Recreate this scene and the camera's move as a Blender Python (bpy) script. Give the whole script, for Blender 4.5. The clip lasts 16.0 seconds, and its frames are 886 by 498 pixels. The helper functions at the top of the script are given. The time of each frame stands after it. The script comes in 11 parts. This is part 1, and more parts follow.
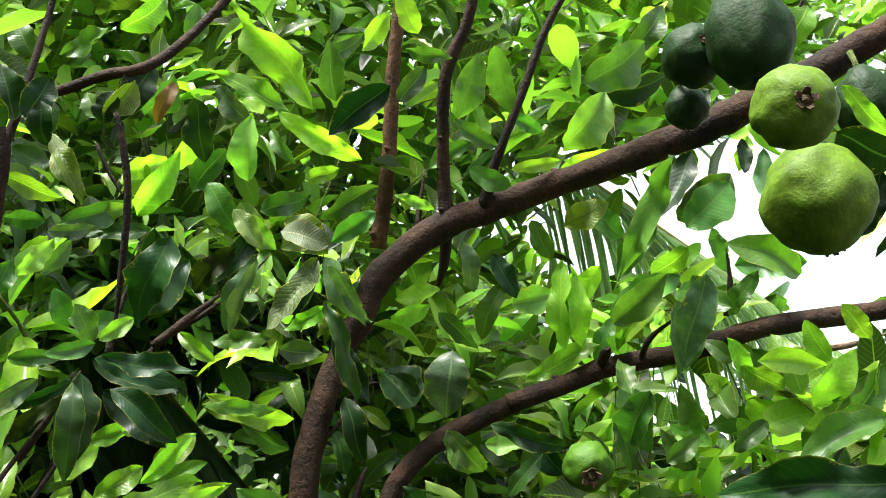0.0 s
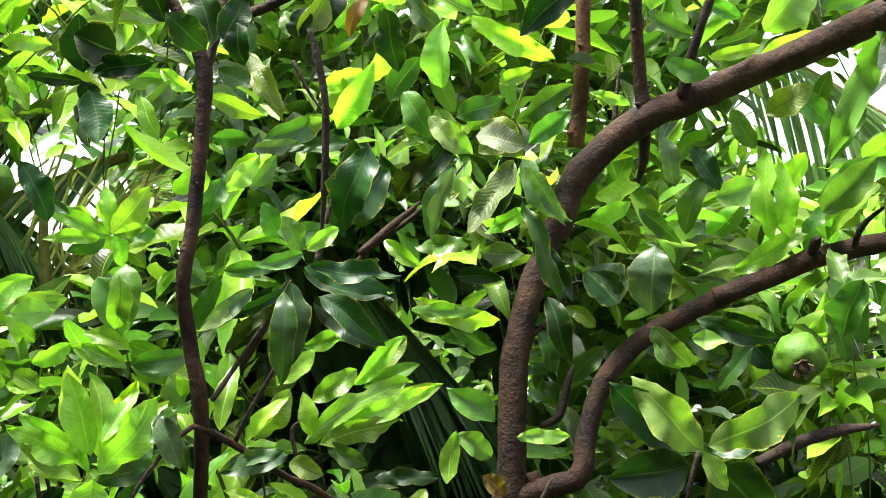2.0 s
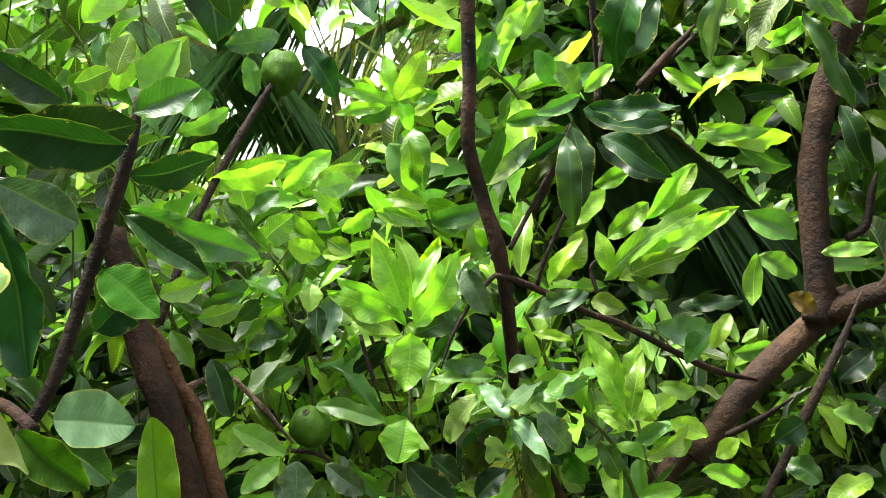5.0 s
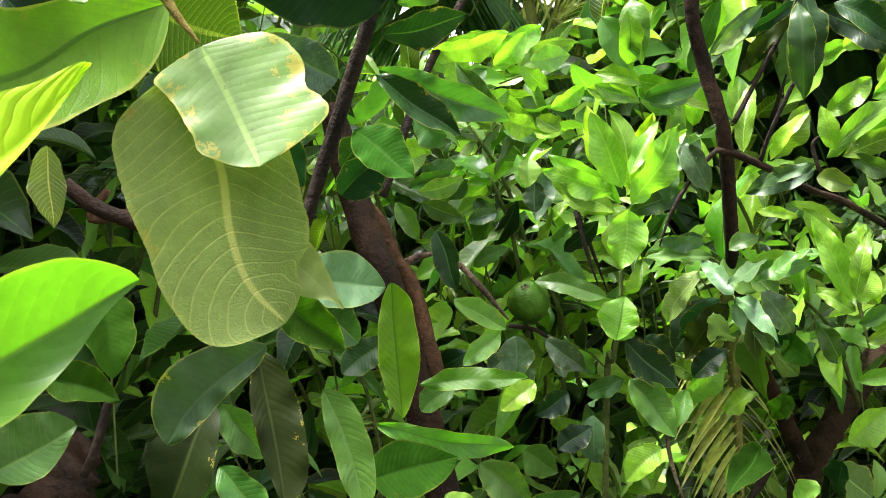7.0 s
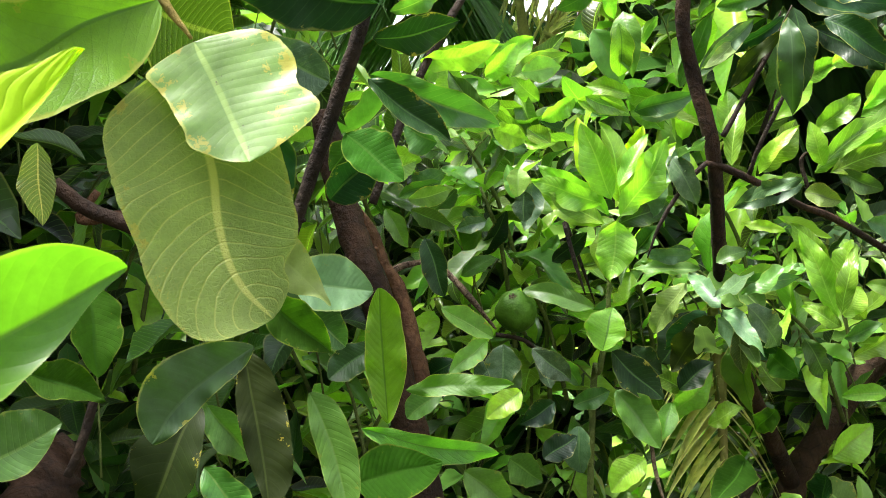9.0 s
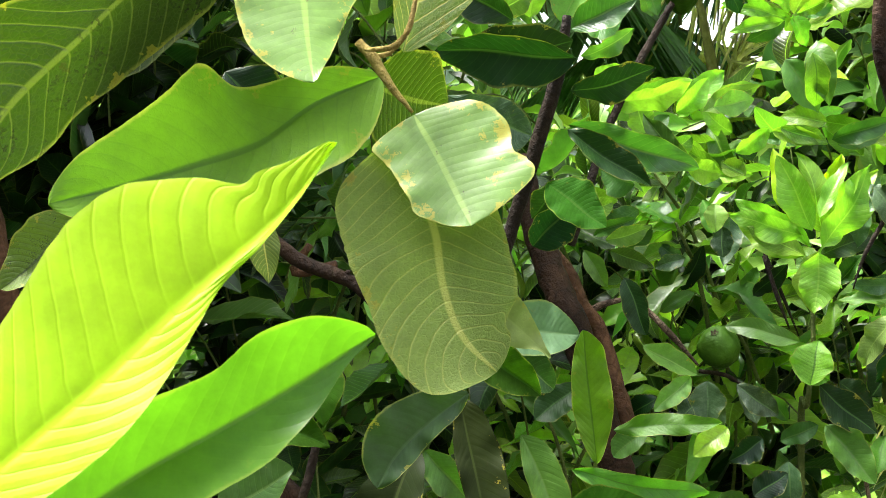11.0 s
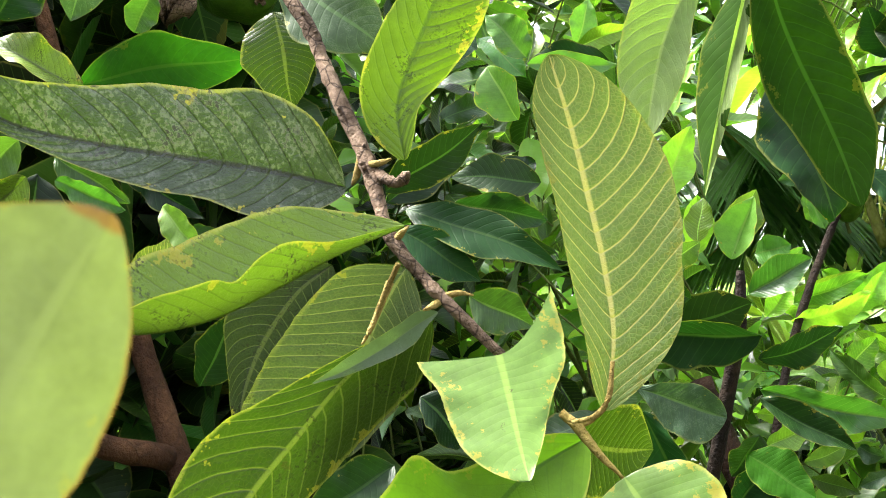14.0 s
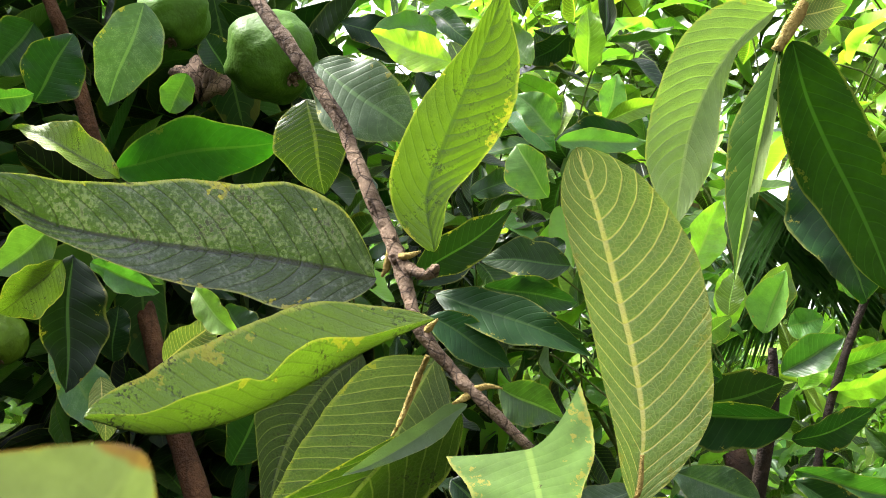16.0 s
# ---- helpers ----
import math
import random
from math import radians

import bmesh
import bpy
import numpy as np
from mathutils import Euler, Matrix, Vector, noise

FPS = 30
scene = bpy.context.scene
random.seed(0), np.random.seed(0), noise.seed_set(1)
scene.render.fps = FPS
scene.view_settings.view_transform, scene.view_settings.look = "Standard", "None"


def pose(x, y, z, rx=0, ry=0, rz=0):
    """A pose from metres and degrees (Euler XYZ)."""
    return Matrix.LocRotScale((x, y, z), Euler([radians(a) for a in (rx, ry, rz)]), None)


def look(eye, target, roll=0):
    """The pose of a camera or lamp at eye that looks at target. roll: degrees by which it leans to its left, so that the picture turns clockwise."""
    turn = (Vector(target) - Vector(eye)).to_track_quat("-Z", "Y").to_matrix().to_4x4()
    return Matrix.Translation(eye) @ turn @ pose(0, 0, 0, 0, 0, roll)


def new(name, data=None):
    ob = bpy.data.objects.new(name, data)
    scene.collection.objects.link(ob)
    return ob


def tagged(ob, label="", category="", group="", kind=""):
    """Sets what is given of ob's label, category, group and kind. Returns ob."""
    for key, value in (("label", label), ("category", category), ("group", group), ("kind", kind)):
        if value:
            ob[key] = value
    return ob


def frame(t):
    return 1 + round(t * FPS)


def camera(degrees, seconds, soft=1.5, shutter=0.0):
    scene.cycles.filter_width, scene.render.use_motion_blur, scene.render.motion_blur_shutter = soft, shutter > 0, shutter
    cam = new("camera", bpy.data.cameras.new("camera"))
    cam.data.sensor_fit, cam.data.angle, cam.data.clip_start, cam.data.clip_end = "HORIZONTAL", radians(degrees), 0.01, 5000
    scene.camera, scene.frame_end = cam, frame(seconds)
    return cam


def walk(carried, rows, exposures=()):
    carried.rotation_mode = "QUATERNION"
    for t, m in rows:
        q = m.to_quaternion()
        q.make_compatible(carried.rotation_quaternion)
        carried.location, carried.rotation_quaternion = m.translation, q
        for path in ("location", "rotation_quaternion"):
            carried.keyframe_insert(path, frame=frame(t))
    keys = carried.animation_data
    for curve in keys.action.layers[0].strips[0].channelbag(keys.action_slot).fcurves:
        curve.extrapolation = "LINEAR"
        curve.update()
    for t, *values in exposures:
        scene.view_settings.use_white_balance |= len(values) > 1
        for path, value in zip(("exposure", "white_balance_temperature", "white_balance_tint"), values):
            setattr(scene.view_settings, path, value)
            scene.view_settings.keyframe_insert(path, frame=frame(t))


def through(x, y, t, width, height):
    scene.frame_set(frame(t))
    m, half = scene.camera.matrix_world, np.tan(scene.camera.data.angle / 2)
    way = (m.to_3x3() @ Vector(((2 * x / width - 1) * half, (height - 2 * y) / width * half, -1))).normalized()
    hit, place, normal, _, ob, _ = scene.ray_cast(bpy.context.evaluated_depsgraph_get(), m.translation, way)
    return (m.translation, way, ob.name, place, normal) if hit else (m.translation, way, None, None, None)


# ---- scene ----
cam = camera(40.0, 16.0, soft=0.8)
cam.data.dof.use_dof, cam.data.dof.focus_distance, cam.data.dof.aperture_fstop = True, 0.75, 82.0
PATH = [
    (0, (0.0300, 0.0236, 1.5225), (0.0139, 1.9715, 1.9760), 7.29),
    (0.5, (0.0312, 0.0212, 1.5231), (-0.0636, 1.9735, 1.9466), 6.49),
    (1, (0.0334, 0.0225, 1.5226), (-0.1092, 1.9832, 1.8903), 5.98),
    (1.5, (0.0390, 0.0218, 1.5215), (-0.1793, 1.9839, 1.8414), 6.43),
    (2, (0.0439, 0.0199, 1.5217), (-0.2967, 1.9739, 1.7781), 6.19),
    (2.5, (0.0452, 0.0204, 1.5216), (-0.3576, 1.9689, 1.7244), 5.39),
    (3, (0.0506, 0.0178, 1.5199), (-0.4496, 1.9461, 1.6970), 4.67),
    (3.2, (0.0508, 0.0180, 1.5193), (-0.4778, 1.9387, 1.6970), 3.85),
    (5.3, (0.0572, 0.0054, 1.5289), (-0.7476, 1.8338, 1.4326), -0.29),
    (5.5, (0.0491, 0.0100, 1.5244), (-0.7602, 1.8349, 1.4035), -0.39),
    (6, (0.0391, 0.0073, 1.5171), (-0.8318, 1.8045, 1.4101), 0.12),
    (6.5, (0.0109, 0.0013, 1.5096), (-0.9550, 1.7429, 1.3255), -0.72),
    (7, (0.0023, -0.0059, 1.5053), (-1.0100, 1.7070, 1.3028), -0.29),
    (7.5, (0.0059, -0.0086, 1.4989), (-0.9980, 1.7070, 1.2776), 0.09),
    (8, (0.0047, -0.0076, 1.4959), (-0.9812, 1.7189, 1.2790), 0.45),
    (8.2, (0.0034, -0.0071, 1.4964), (-0.9746, 1.7239, 1.2788), 0.71),
    (10.3, (0.0089, -0.0175, 1.5047), (-1.1257, 1.6267, 1.4083), 0.18),
    (10.5, (0.0104, -0.0229, 1.5045), (-1.1597, 1.5957, 1.3990), -0.14),
    (11, (0.0066, -0.0302, 1.5105), (-1.2454, 1.5246, 1.3871), -2.02),
    (11.5, (0.0085, -0.0316, 1.5303), (-1.3183, 1.4626, 1.4451), -4.62),
    (12, (0.0079, -0.0290, 1.5496), (-1.3764, 1.4144, 1.5271), -6.33),
    (12.5, (0.0078, -0.0338, 1.5647), (-1.4015, 1.3852, 1.5866), -6.66),
    (13, (-0.0006, -0.0455, 1.5738), (-1.4432, 1.3377, 1.6495), -6.69),
    (13.5, (0.0002, -0.0481, 1.5798), (-1.4058, 1.3677, 1.7160), -6.80),
    (14, (0.0078, -0.0451, 1.5923), (-1.4178, 1.3500, 1.7386), -8.54),
    (14.5, (0.0082, -0.0452, 1.5918), (-1.4096, 1.3564, 1.7516), -7.58),
    (15, (0.0136, -0.0408, 1.6011), (-1.3907, 1.3712, 1.7858), -8.89),
    (15.5, (0.0112, -0.0435, 1.6061), (-1.3989, 1.3574, 1.8273), -8.97),
    (16, (0.0135, -0.0459, 1.6059), (-1.4326, 1.3143, 1.8486), -8.52),
]
walk(cam, [(t, look(eye, target, roll)) for t, eye, target, roll in PATH], [(0.0, 2.20, 6300, 11), (1.5, 2.64, 6300, 15), (3.0, 2.88, 6300, 15), (5.5, 2.94, 6300, 14), (8.0, 3.05, 6300, 14), (11.0, 2.9, 6300, 12), (12.5, 2.99, 6300, 14), (15.5, 3.05, 6300, 16), (16.0, 2.8, 6300, 16)])

# ---- light ----
world = bpy.data.worlds.new("sky")
scene.world = world
world.use_nodes = True
wn = world.node_tree
wn.nodes.clear()
w_out = wn.nodes.new("ShaderNodeOutputWorld")
w_bg = wn.nodes.new("ShaderNodeBackground")
w_sky = wn.nodes.new("ShaderNodeTexSky")
w_sky.sky_type = "NISHITA"
w_sky.sun_disc = False
w_sky.sun_elevation = radians(64)
w_sky.sun_rotation = radians(-115)
w_sky.air_density, w_sky.dust_density, w_sky.ozone_density = 1.0, 1.5, 0.6
w_bg.inputs["Strength"].default_value = 0.107
w_veil = wn.nodes.new("ShaderNodeHueSaturation")
w_veil.inputs["Saturation"].default_value = 0.3
w_veil.inputs["Value"].default_value = 1.1
wn.links.new(w_sky.outputs[0], w_veil.inputs["Color"])
wn.links.new(w_veil.outputs[0], w_bg.inputs["Color"])
wn.links.new(w_bg.outputs[0], w_out.inputs["Surface"])
sun_lamp = bpy.data.lights.new("sun", "SUN")
sun_lamp.energy, sun_lamp.angle, sun_lamp.color = 4.0, radians(20), (1.0, 0.96, 0.88)
sun = new("sun", sun_lamp)
sun.matrix_world = pose(0, 0, 6, 90 - 64, 0, 180 - -115)

# ---- materials ----


def node(nt, kind, **values):
    n = nt.nodes.new(kind)
    for key, v in values.items():
        n.inputs[key.replace("_", " ")].default_value = v
    return n


def math_node(nt, op, a, b=None):
    n = nt.nodes.new("ShaderNodeMath")
    n.operation = op
    for k, v in enumerate((a, b)):
        if v is None:
            continue
        if isinstance(v, (int, float)):
            n.inputs[k].default_value = v
        else:
            nt.links.new(v, n.inputs[k])
    return n.outputs[0]


def mix_col(nt, fac, a, b, kind="MIX"):
    n = nt.nodes.new("ShaderNodeMix")
    n.data_type, n.blend_type = "RGBA", kind
    for sock, v in ((n.inputs[0], fac), (n.inputs[6], a), (n.inputs[7], b)):
        if isinstance(v, (int, float)):
            sock.default_value = v
        elif isinstance(v, tuple):
            sock.default_value = (*v, 1)
        else:
            nt.links.new(v, sock)
    return n.outputs[2]


def ramp(nt, fac, *stops):
    n = nt.nodes.new("ShaderNodeValToRGB")
    e = n.color_ramp.elements
    while len(e) < len(stops):
        e.new(0.5)
    for el, (p, c) in zip(e, stops):
        el.position, el.color = p, (*c, 1) if isinstance(c, tuple) else (c, c, c, 1)
    nt.links.new(fac, n.inputs[0])
    return n.outputs[0]


def leaf_material(name, base, vein, through, rough, vein_amount, blemish, dust=0.0, island=False, spec=0.42, relief=0.0011, margin=0.25, soot=0.0, vary=1.0, emboss=0.32, ribs=14.0, sores=0.0, tip=0.0):
    """A leaf blade: side veins swept along the midrib, blotches, spots, and light that passes through it."""
    mat = bpy.data.materials.new(name)
    mat.use_nodes = True
    nt = mat.node_tree
    nt.nodes.clear()
    out = nt.nodes.new("ShaderNodeOutputMaterial")
    uv = nt.nodes.new("ShaderNodeUVMap")
    sep = nt.nodes.new("ShaderNodeSeparateXYZ")
    nt.links.new(uv.outputs[0], sep.inputs[0])
    u, v = sep.outputs[0], sep.outputs[1]
    if island:
        rnd = nt.nodes.new("ShaderNodeNewGeometry").outputs["Random Per Island"]
    else:
        rnd = nt.nodes.new("ShaderNodeObjectInfo").outputs["Random"]
    side = math_node(nt, "ABSOLUTE", math_node(nt, "SUBTRACT", v, 0.5))
    # side veins: a saw of u minus a slanted share of the distance from the midrib
    wig = node(nt, "ShaderNodeTexNoise", Scale=5.0, Detail=2.0)
    nt.links.new(uv.outputs[0], wig.inputs["Vector"])
    swept = math_node(nt, "SUBTRACT", u, math_node(nt, "MULTIPLY", math_node(nt, "POWER", side, 1.35), 0.42))
    swept = math_node(nt, "ADD", swept, math_node(nt, "MULTIPLY", wig.outputs[0], 0.018))
    saw = math_node(nt, "FRACT", math_node(nt, "MULTIPLY", swept, ribs))
    lat = math_node(nt, "ABSOLUTE", math_node(nt, "SUBTRACT", saw, 0.5))
    lateral = ramp(nt, lat, (0.0, 1.0), (0.03, 0.8), (0.065, 0.0))
    rib = ramp(nt, side, (0.0, 1.0), (0.018, 0.95), (0.03, 0.0))
    veins = math_node(nt, "MAXIMUM", math_node(nt, "MULTIPLY", lateral, vein_amount), rib)
    # puffed panels between the veins
    puff = ramp(nt, lat, (0.0, 0.0), (0.1, 0.7), (0.5, 1.0))
    coord = nt.nodes.new("ShaderNodeTexCoord").outputs["Object"]
    grain = node(nt, "ShaderNodeTexNoise", Scale=9.0, Detail=5.0, Roughness=0.7)
    fine = node(nt, "ShaderNodeTexNoise", Scale=110.0, Detail=3.0)
    spots = node(nt, "ShaderNodeTexNoise", Scale=10.0, Detail=4.0, Roughness=0.75)
    for n in (grain, fine, spots):
        n.noise_dimensions = "4D"
        nt.links.new(coord, n.inputs["Vector"])
        nt.links.new(math_node(nt, "MULTIPLY", rnd, 40.0), n.inputs["W"])
    col = mix_col(nt, ramp(nt, grain.outputs[0], (0.3, 0.0), (0.7, 1.0)), tuple(c * 0.8 for c in base), tuple(min(1, c * 1.2) for c in base))
    hsv = node(nt, "ShaderNodeHueSaturation")
    nt.links.new(math_node(nt, "ADD", math_node(nt, "MULTIPLY", rnd, 0.036 * vary), 0.5 - 0.018 * vary), hsv.inputs["Hue"])
    alt = math_node(nt, "FRACT", math_node(nt, "MULTIPLY", rnd, 7.31))
    spread = (math_node(nt, "POWER", alt, 1.5), 1.45, 0.12) if island else (alt, 0.9 * vary, 0.95 - 0.45 * vary)
    nt.links.new(math_node(nt, "ADD", math_node(nt, "MULTIPLY", spread[0], spread[1]), spread[2]), hsv.inputs["Value"])
    nt.links.new(col, hsv.inputs["Color"])
    col = hsv.outputs[0]
    if dust:
        film = math_node(nt, "MULTIPLY", ramp(nt, fine.outputs[0], (0.47, 0.05), (0.58, 1.0)), ramp(nt, grain.outputs[0], (0.44, 0.05), (0.58, 1.0)))
        col = mix_col(nt, math_node(nt, "MULTIPLY", film, dust), col, (0.30, 0.33, 0.28))
    col = mix_col(nt, math_node(nt, "MULTIPLY", veins, 0.85), col, vein)
    brown = ramp(nt, spots.outputs[0], (0.64, 0.0), (0.68, 1.0))
    col = mix_col(nt, math_node(nt, "MULTIPLY", brown, blemish), col, (0.05, 0.03, 0.012))
    edge = ramp(nt, math_node(nt, "ADD", side, math_node(nt, "MULTIPLY", grain.outputs[0], 0.1)), (0.515, 0.0), (0.54, 1.0))
    col = mix_col(nt, math_node(nt, "MULTIPLY", edge, margin), col, (0.36, 0.36, 0.07))
    sore = math_node(nt, "ADD", math_node(nt, "MULTIPLY", side, 0.6), math_node(nt, "ADD", math_node(nt, "MULTIPLY", spots.outputs[0], 1.2), sores))
    halo = ramp(nt, sore, (0.98, 0.0), (1.06, 1.0))
    col = mix_col(nt, math_node(nt, "MULTIPLY", halo, min(0.7, blemish * 1.5)), col, (0.33, 0.28, 0.03))
    scorch = ramp(nt, sore, (1.04, 0.0), (1.08, 1.0))
    if soot:
        black = math_node(nt, "MULTIPLY", ramp(nt, fine.outputs[0], (0.52, 0.0), (0.56, 1.0)), ramp(nt, grain.outputs[0], (0.5, 0.0), (0.62, 1.0)))
        col = mix_col(nt, math_node(nt, "MULTIPLY", black, soot), col, (0.012, 0.012, 0.008))
    col = mix_col(nt, math_node(nt, "MULTIPLY", scorch, min(0.8, blemish * 1.6)), col, (0.15, 0.045, 0.03))
    if tip:
        # a withered end and rim
        end = math_node(nt, "MAXIMUM", ramp(nt, math_node(nt, "ADD", u, math_node(nt, "MULTIPLY", grain.outputs[0], 0.06)), (0.985, 0.0), (1.01, 1.0)), ramp(nt, side, (0.475, 0.0), (0.493, 1.0)))
        col = mix_col(nt, math_node(nt, "MULTIPLY", end, tip), col, (0.20, 0.085, 0.03))
    bump = nt.nodes.new("ShaderNodeBump")
    bump.inputs["Strength"].default_value = emboss
    bump.inputs["Distance"].default_value = relief
    height = math_node(nt, "ADD", math_node(nt, "MULTIPLY", puff, vein_amount), math_node(nt, "MULTIPLY", fine.outputs[0], 0.3 if soot else 0.12))
    if relief > 0.0015:
        # the net of the smallest veins
        stretch = nt.nodes.new("ShaderNodeVectorMath")
        stretch.operation = "MULTIPLY"
        stretch.inputs[1].default_value = (70, 28, 1)
        nt.links.new(uv.outputs[0], stretch.inputs[0])
        net = node(nt, "ShaderNodeTexVoronoi", Scale=1.0)
        net.feature = "DISTANCE_TO_EDGE"
        nt.links.new(stretch.outputs[0], net.inputs["Vector"])
        thread = ramp(nt, net.outputs["Distance"], (0.0, 1.0), (0.12, 0.0))
        col = mix_col(nt, math_node(nt, "MULTIPLY", thread, 0.14 * vein_amount), col, vein)
        height = math_node(nt, "SUBTRACT", height, math_node(nt, "MULTIPLY", thread, 0.16))
    nt.links.new(height, bump.inputs["Height"])
    pb = node(nt, "ShaderNodeBsdfPrincipled", Roughness=rough, Specular_IOR_Level=spec)
    nt.links.new(col, pb.inputs["Base Color"])
    nt.links.new(bump.outputs[0], pb.inputs["Normal"])
    tr = nt.nodes.new("ShaderNodeBsdfTranslucent")
    lit = mix_col(nt, 1.0, col, (1.35, 1.7, 0.5), "MULTIPLY")
    nt.links.new(lit, tr.inputs["Color"])
    nt.links.new(bump.outputs[0], tr.inputs["Normal"])
    ms = nt.nodes.new("ShaderNodeMixShader")
    ms.inputs[0].default_value = through
    nt.links.new(pb.outputs[0], ms.inputs[1])
    nt.links.new(tr.outputs[0], ms.inputs[2])
    nt.links.new(ms.outputs[0], out.inputs["Surface"])
    return mat


def bark_material(name, dark, light, scale=1.0, flake=0.5):
    mat = bpy.data.materials.new(name)
    mat.use_nodes = True
    nt = mat.node_tree
    pb = nt.nodes["Principled BSDF"]
    coord = nt.nodes.new("ShaderNodeTexCoord").outputs["Object"]
    big = node(nt, "ShaderNodeTexNoise", Scale=16.0 * scale, Detail=5.0, Roughness=0.65)
    fine = node(nt, "ShaderNodeTexNoise", Scale=120.0 * scale, Detail=4.0, Roughness=0.7)
    cracks = node(nt, "ShaderNodeTexVoronoi", Scale=45.0 * scale)
    cracks.feature = "DISTANCE_TO_EDGE"
    for n in (big, fine, cracks):
        nt.links.new(coord, n.inputs["Vector"])
    col = ramp(nt, big.outputs[0], (0.34, dark), (0.52, tuple((a + b) / 2 for a, b in zip(dark, light))), (0.68, light))
    col = mix_col(nt, ramp(nt, fine.outputs[0], (0.4, 0.0), (0.75, 0.6)), col, tuple(c * 0.45 for c in dark))
    line = ramp(nt, cracks.outputs[0], (0.0, 1.0), (0.06, 0.0))
    col = mix_col(nt, math_node(nt, "MULTIPLY", line, flake), col, tuple(c * 0.4 for c in dark))
    nt.links.new(col, pb.inputs["Base Color"])
    pb.inputs["Roughness"].default_value = 0.8
    pb.inputs["Specular IOR Level"].default_value = 0.2
    bump = nt.nodes.new("ShaderNodeBump")
    bump.inputs["Strength"].default_value = 0.7
    bump.inputs["Distance"].default_value = 0.006
    nt.links.new(math_node(nt, "ADD", fine.outputs[0], math_node(nt, "MULTIPLY", big.outputs[0], 1.5)), bump.inputs["Height"])
    nt.links.new(bump.outputs[0], pb.inputs["Normal"])
    return mat


def skin_material(name, base, spot, rough=0.58):
    """Fruit skin: faint blotches, pores and a dull shine."""
    mat = bpy.data.materials.new(name)
    mat.use_nodes = True
    nt = mat.node_tree
    pb = nt.nodes["Principled BSDF"]
    coord = nt.nodes.new("ShaderNodeTexCoord").outputs["Object"]
    big = node(nt, "ShaderNodeTexNoise", Scale=60.0, Detail=5.0, Roughness=0.6)
    pores = node(nt, "ShaderNodeTexVoronoi", Scale=420.0)
    for n in (big, pores):
        nt.links.new(coord, n.inputs["Vector"])
    col = ramp(nt, big.outputs[0], (0.35, tuple(c * 0.6 for c in base)), (0.68, tuple(c * 1.1 for c in base)))
    col = mix_col(nt, ramp(nt, pores.outputs["Distance"], (0.0, 0.35), (0.3, 0.0)), col, spot)
    nt.links.new(col, pb.inputs["Base Color"])
    pb.inputs["Roughness"].default_value = rough
    pb.inputs["Subsurface Weight"].default_value = 0.08
    pb.inputs["Specular IOR Level"].default_value = 0.15
    pb.inputs["Subsurface Radius"].default_value = (0.004, 0.006, 0.002)
    bump = nt.nodes.new("ShaderNodeBump")
    bump.inputs["Strength"].default_value = 0.4
    bump.inputs["Distance"].default_value = 0.005
    nt.links.new(math_node(nt, "ADD", big.outputs[0], math_node(nt, "MULTIPLY", pores.outputs["Distance"], 0.08)), bump.inputs["Height"])
    nt.links.new(bump.outputs[0], pb.inputs["Normal"])
    return mat


def blade_material(name, base, through=0.3, rough=0.35):
    """Palm leaflets and grasses: long streaks along the blade."""
    mat = bpy.data.materials.new(name)
    mat.use_nodes = True
    nt = mat.node_tree
    nt.nodes.clear()
    out = nt.nodes.new("ShaderNodeOutputMaterial")
    coord = nt.nodes.new("ShaderNodeTexCoord").outputs["Object"]
    streak = node(nt, "ShaderNodeTexNoise", Scale=14.0, Detail=4.0)
    nt.links.new(coord, streak.inputs["Vector"])
    rnd = nt.nodes.new("ShaderNodeObjectInfo").outputs["Random"]
    col = ramp(nt, streak.outputs[0], (0.3, tuple(c * 0.7 for c in base)), (0.7, tuple(c * 1.25 for c in base)))
    hsv = node(nt, "ShaderNodeHueSaturation")
    nt.links.new(math_node(nt, "ADD", math_node(nt, "MULTIPLY", rnd, 0.7), 0.6), hsv.inputs["Value"])
    nt.links.new(col, hsv.inputs["Color"])
    pb = node(nt, "ShaderNodeBsdfPrincipled", Roughness=rough)
    nt.links.new(hsv.outputs[0], pb.inputs["Base Color"])
    tr = nt.nodes.new("ShaderNodeBsdfTranslucent")
    nt.links.new(hsv.outputs[0], tr.inputs["Color"])
    ms = nt.nodes.new("ShaderNodeMixShader")
    ms.inputs[0].default_value = through
    nt.links.new(pb.outputs[0], ms.inputs[1])
    nt.links.new(tr.outputs[0], ms.inputs[2])
    nt.links.new(ms.outputs[0], out.inputs["Surface"])
    return mat


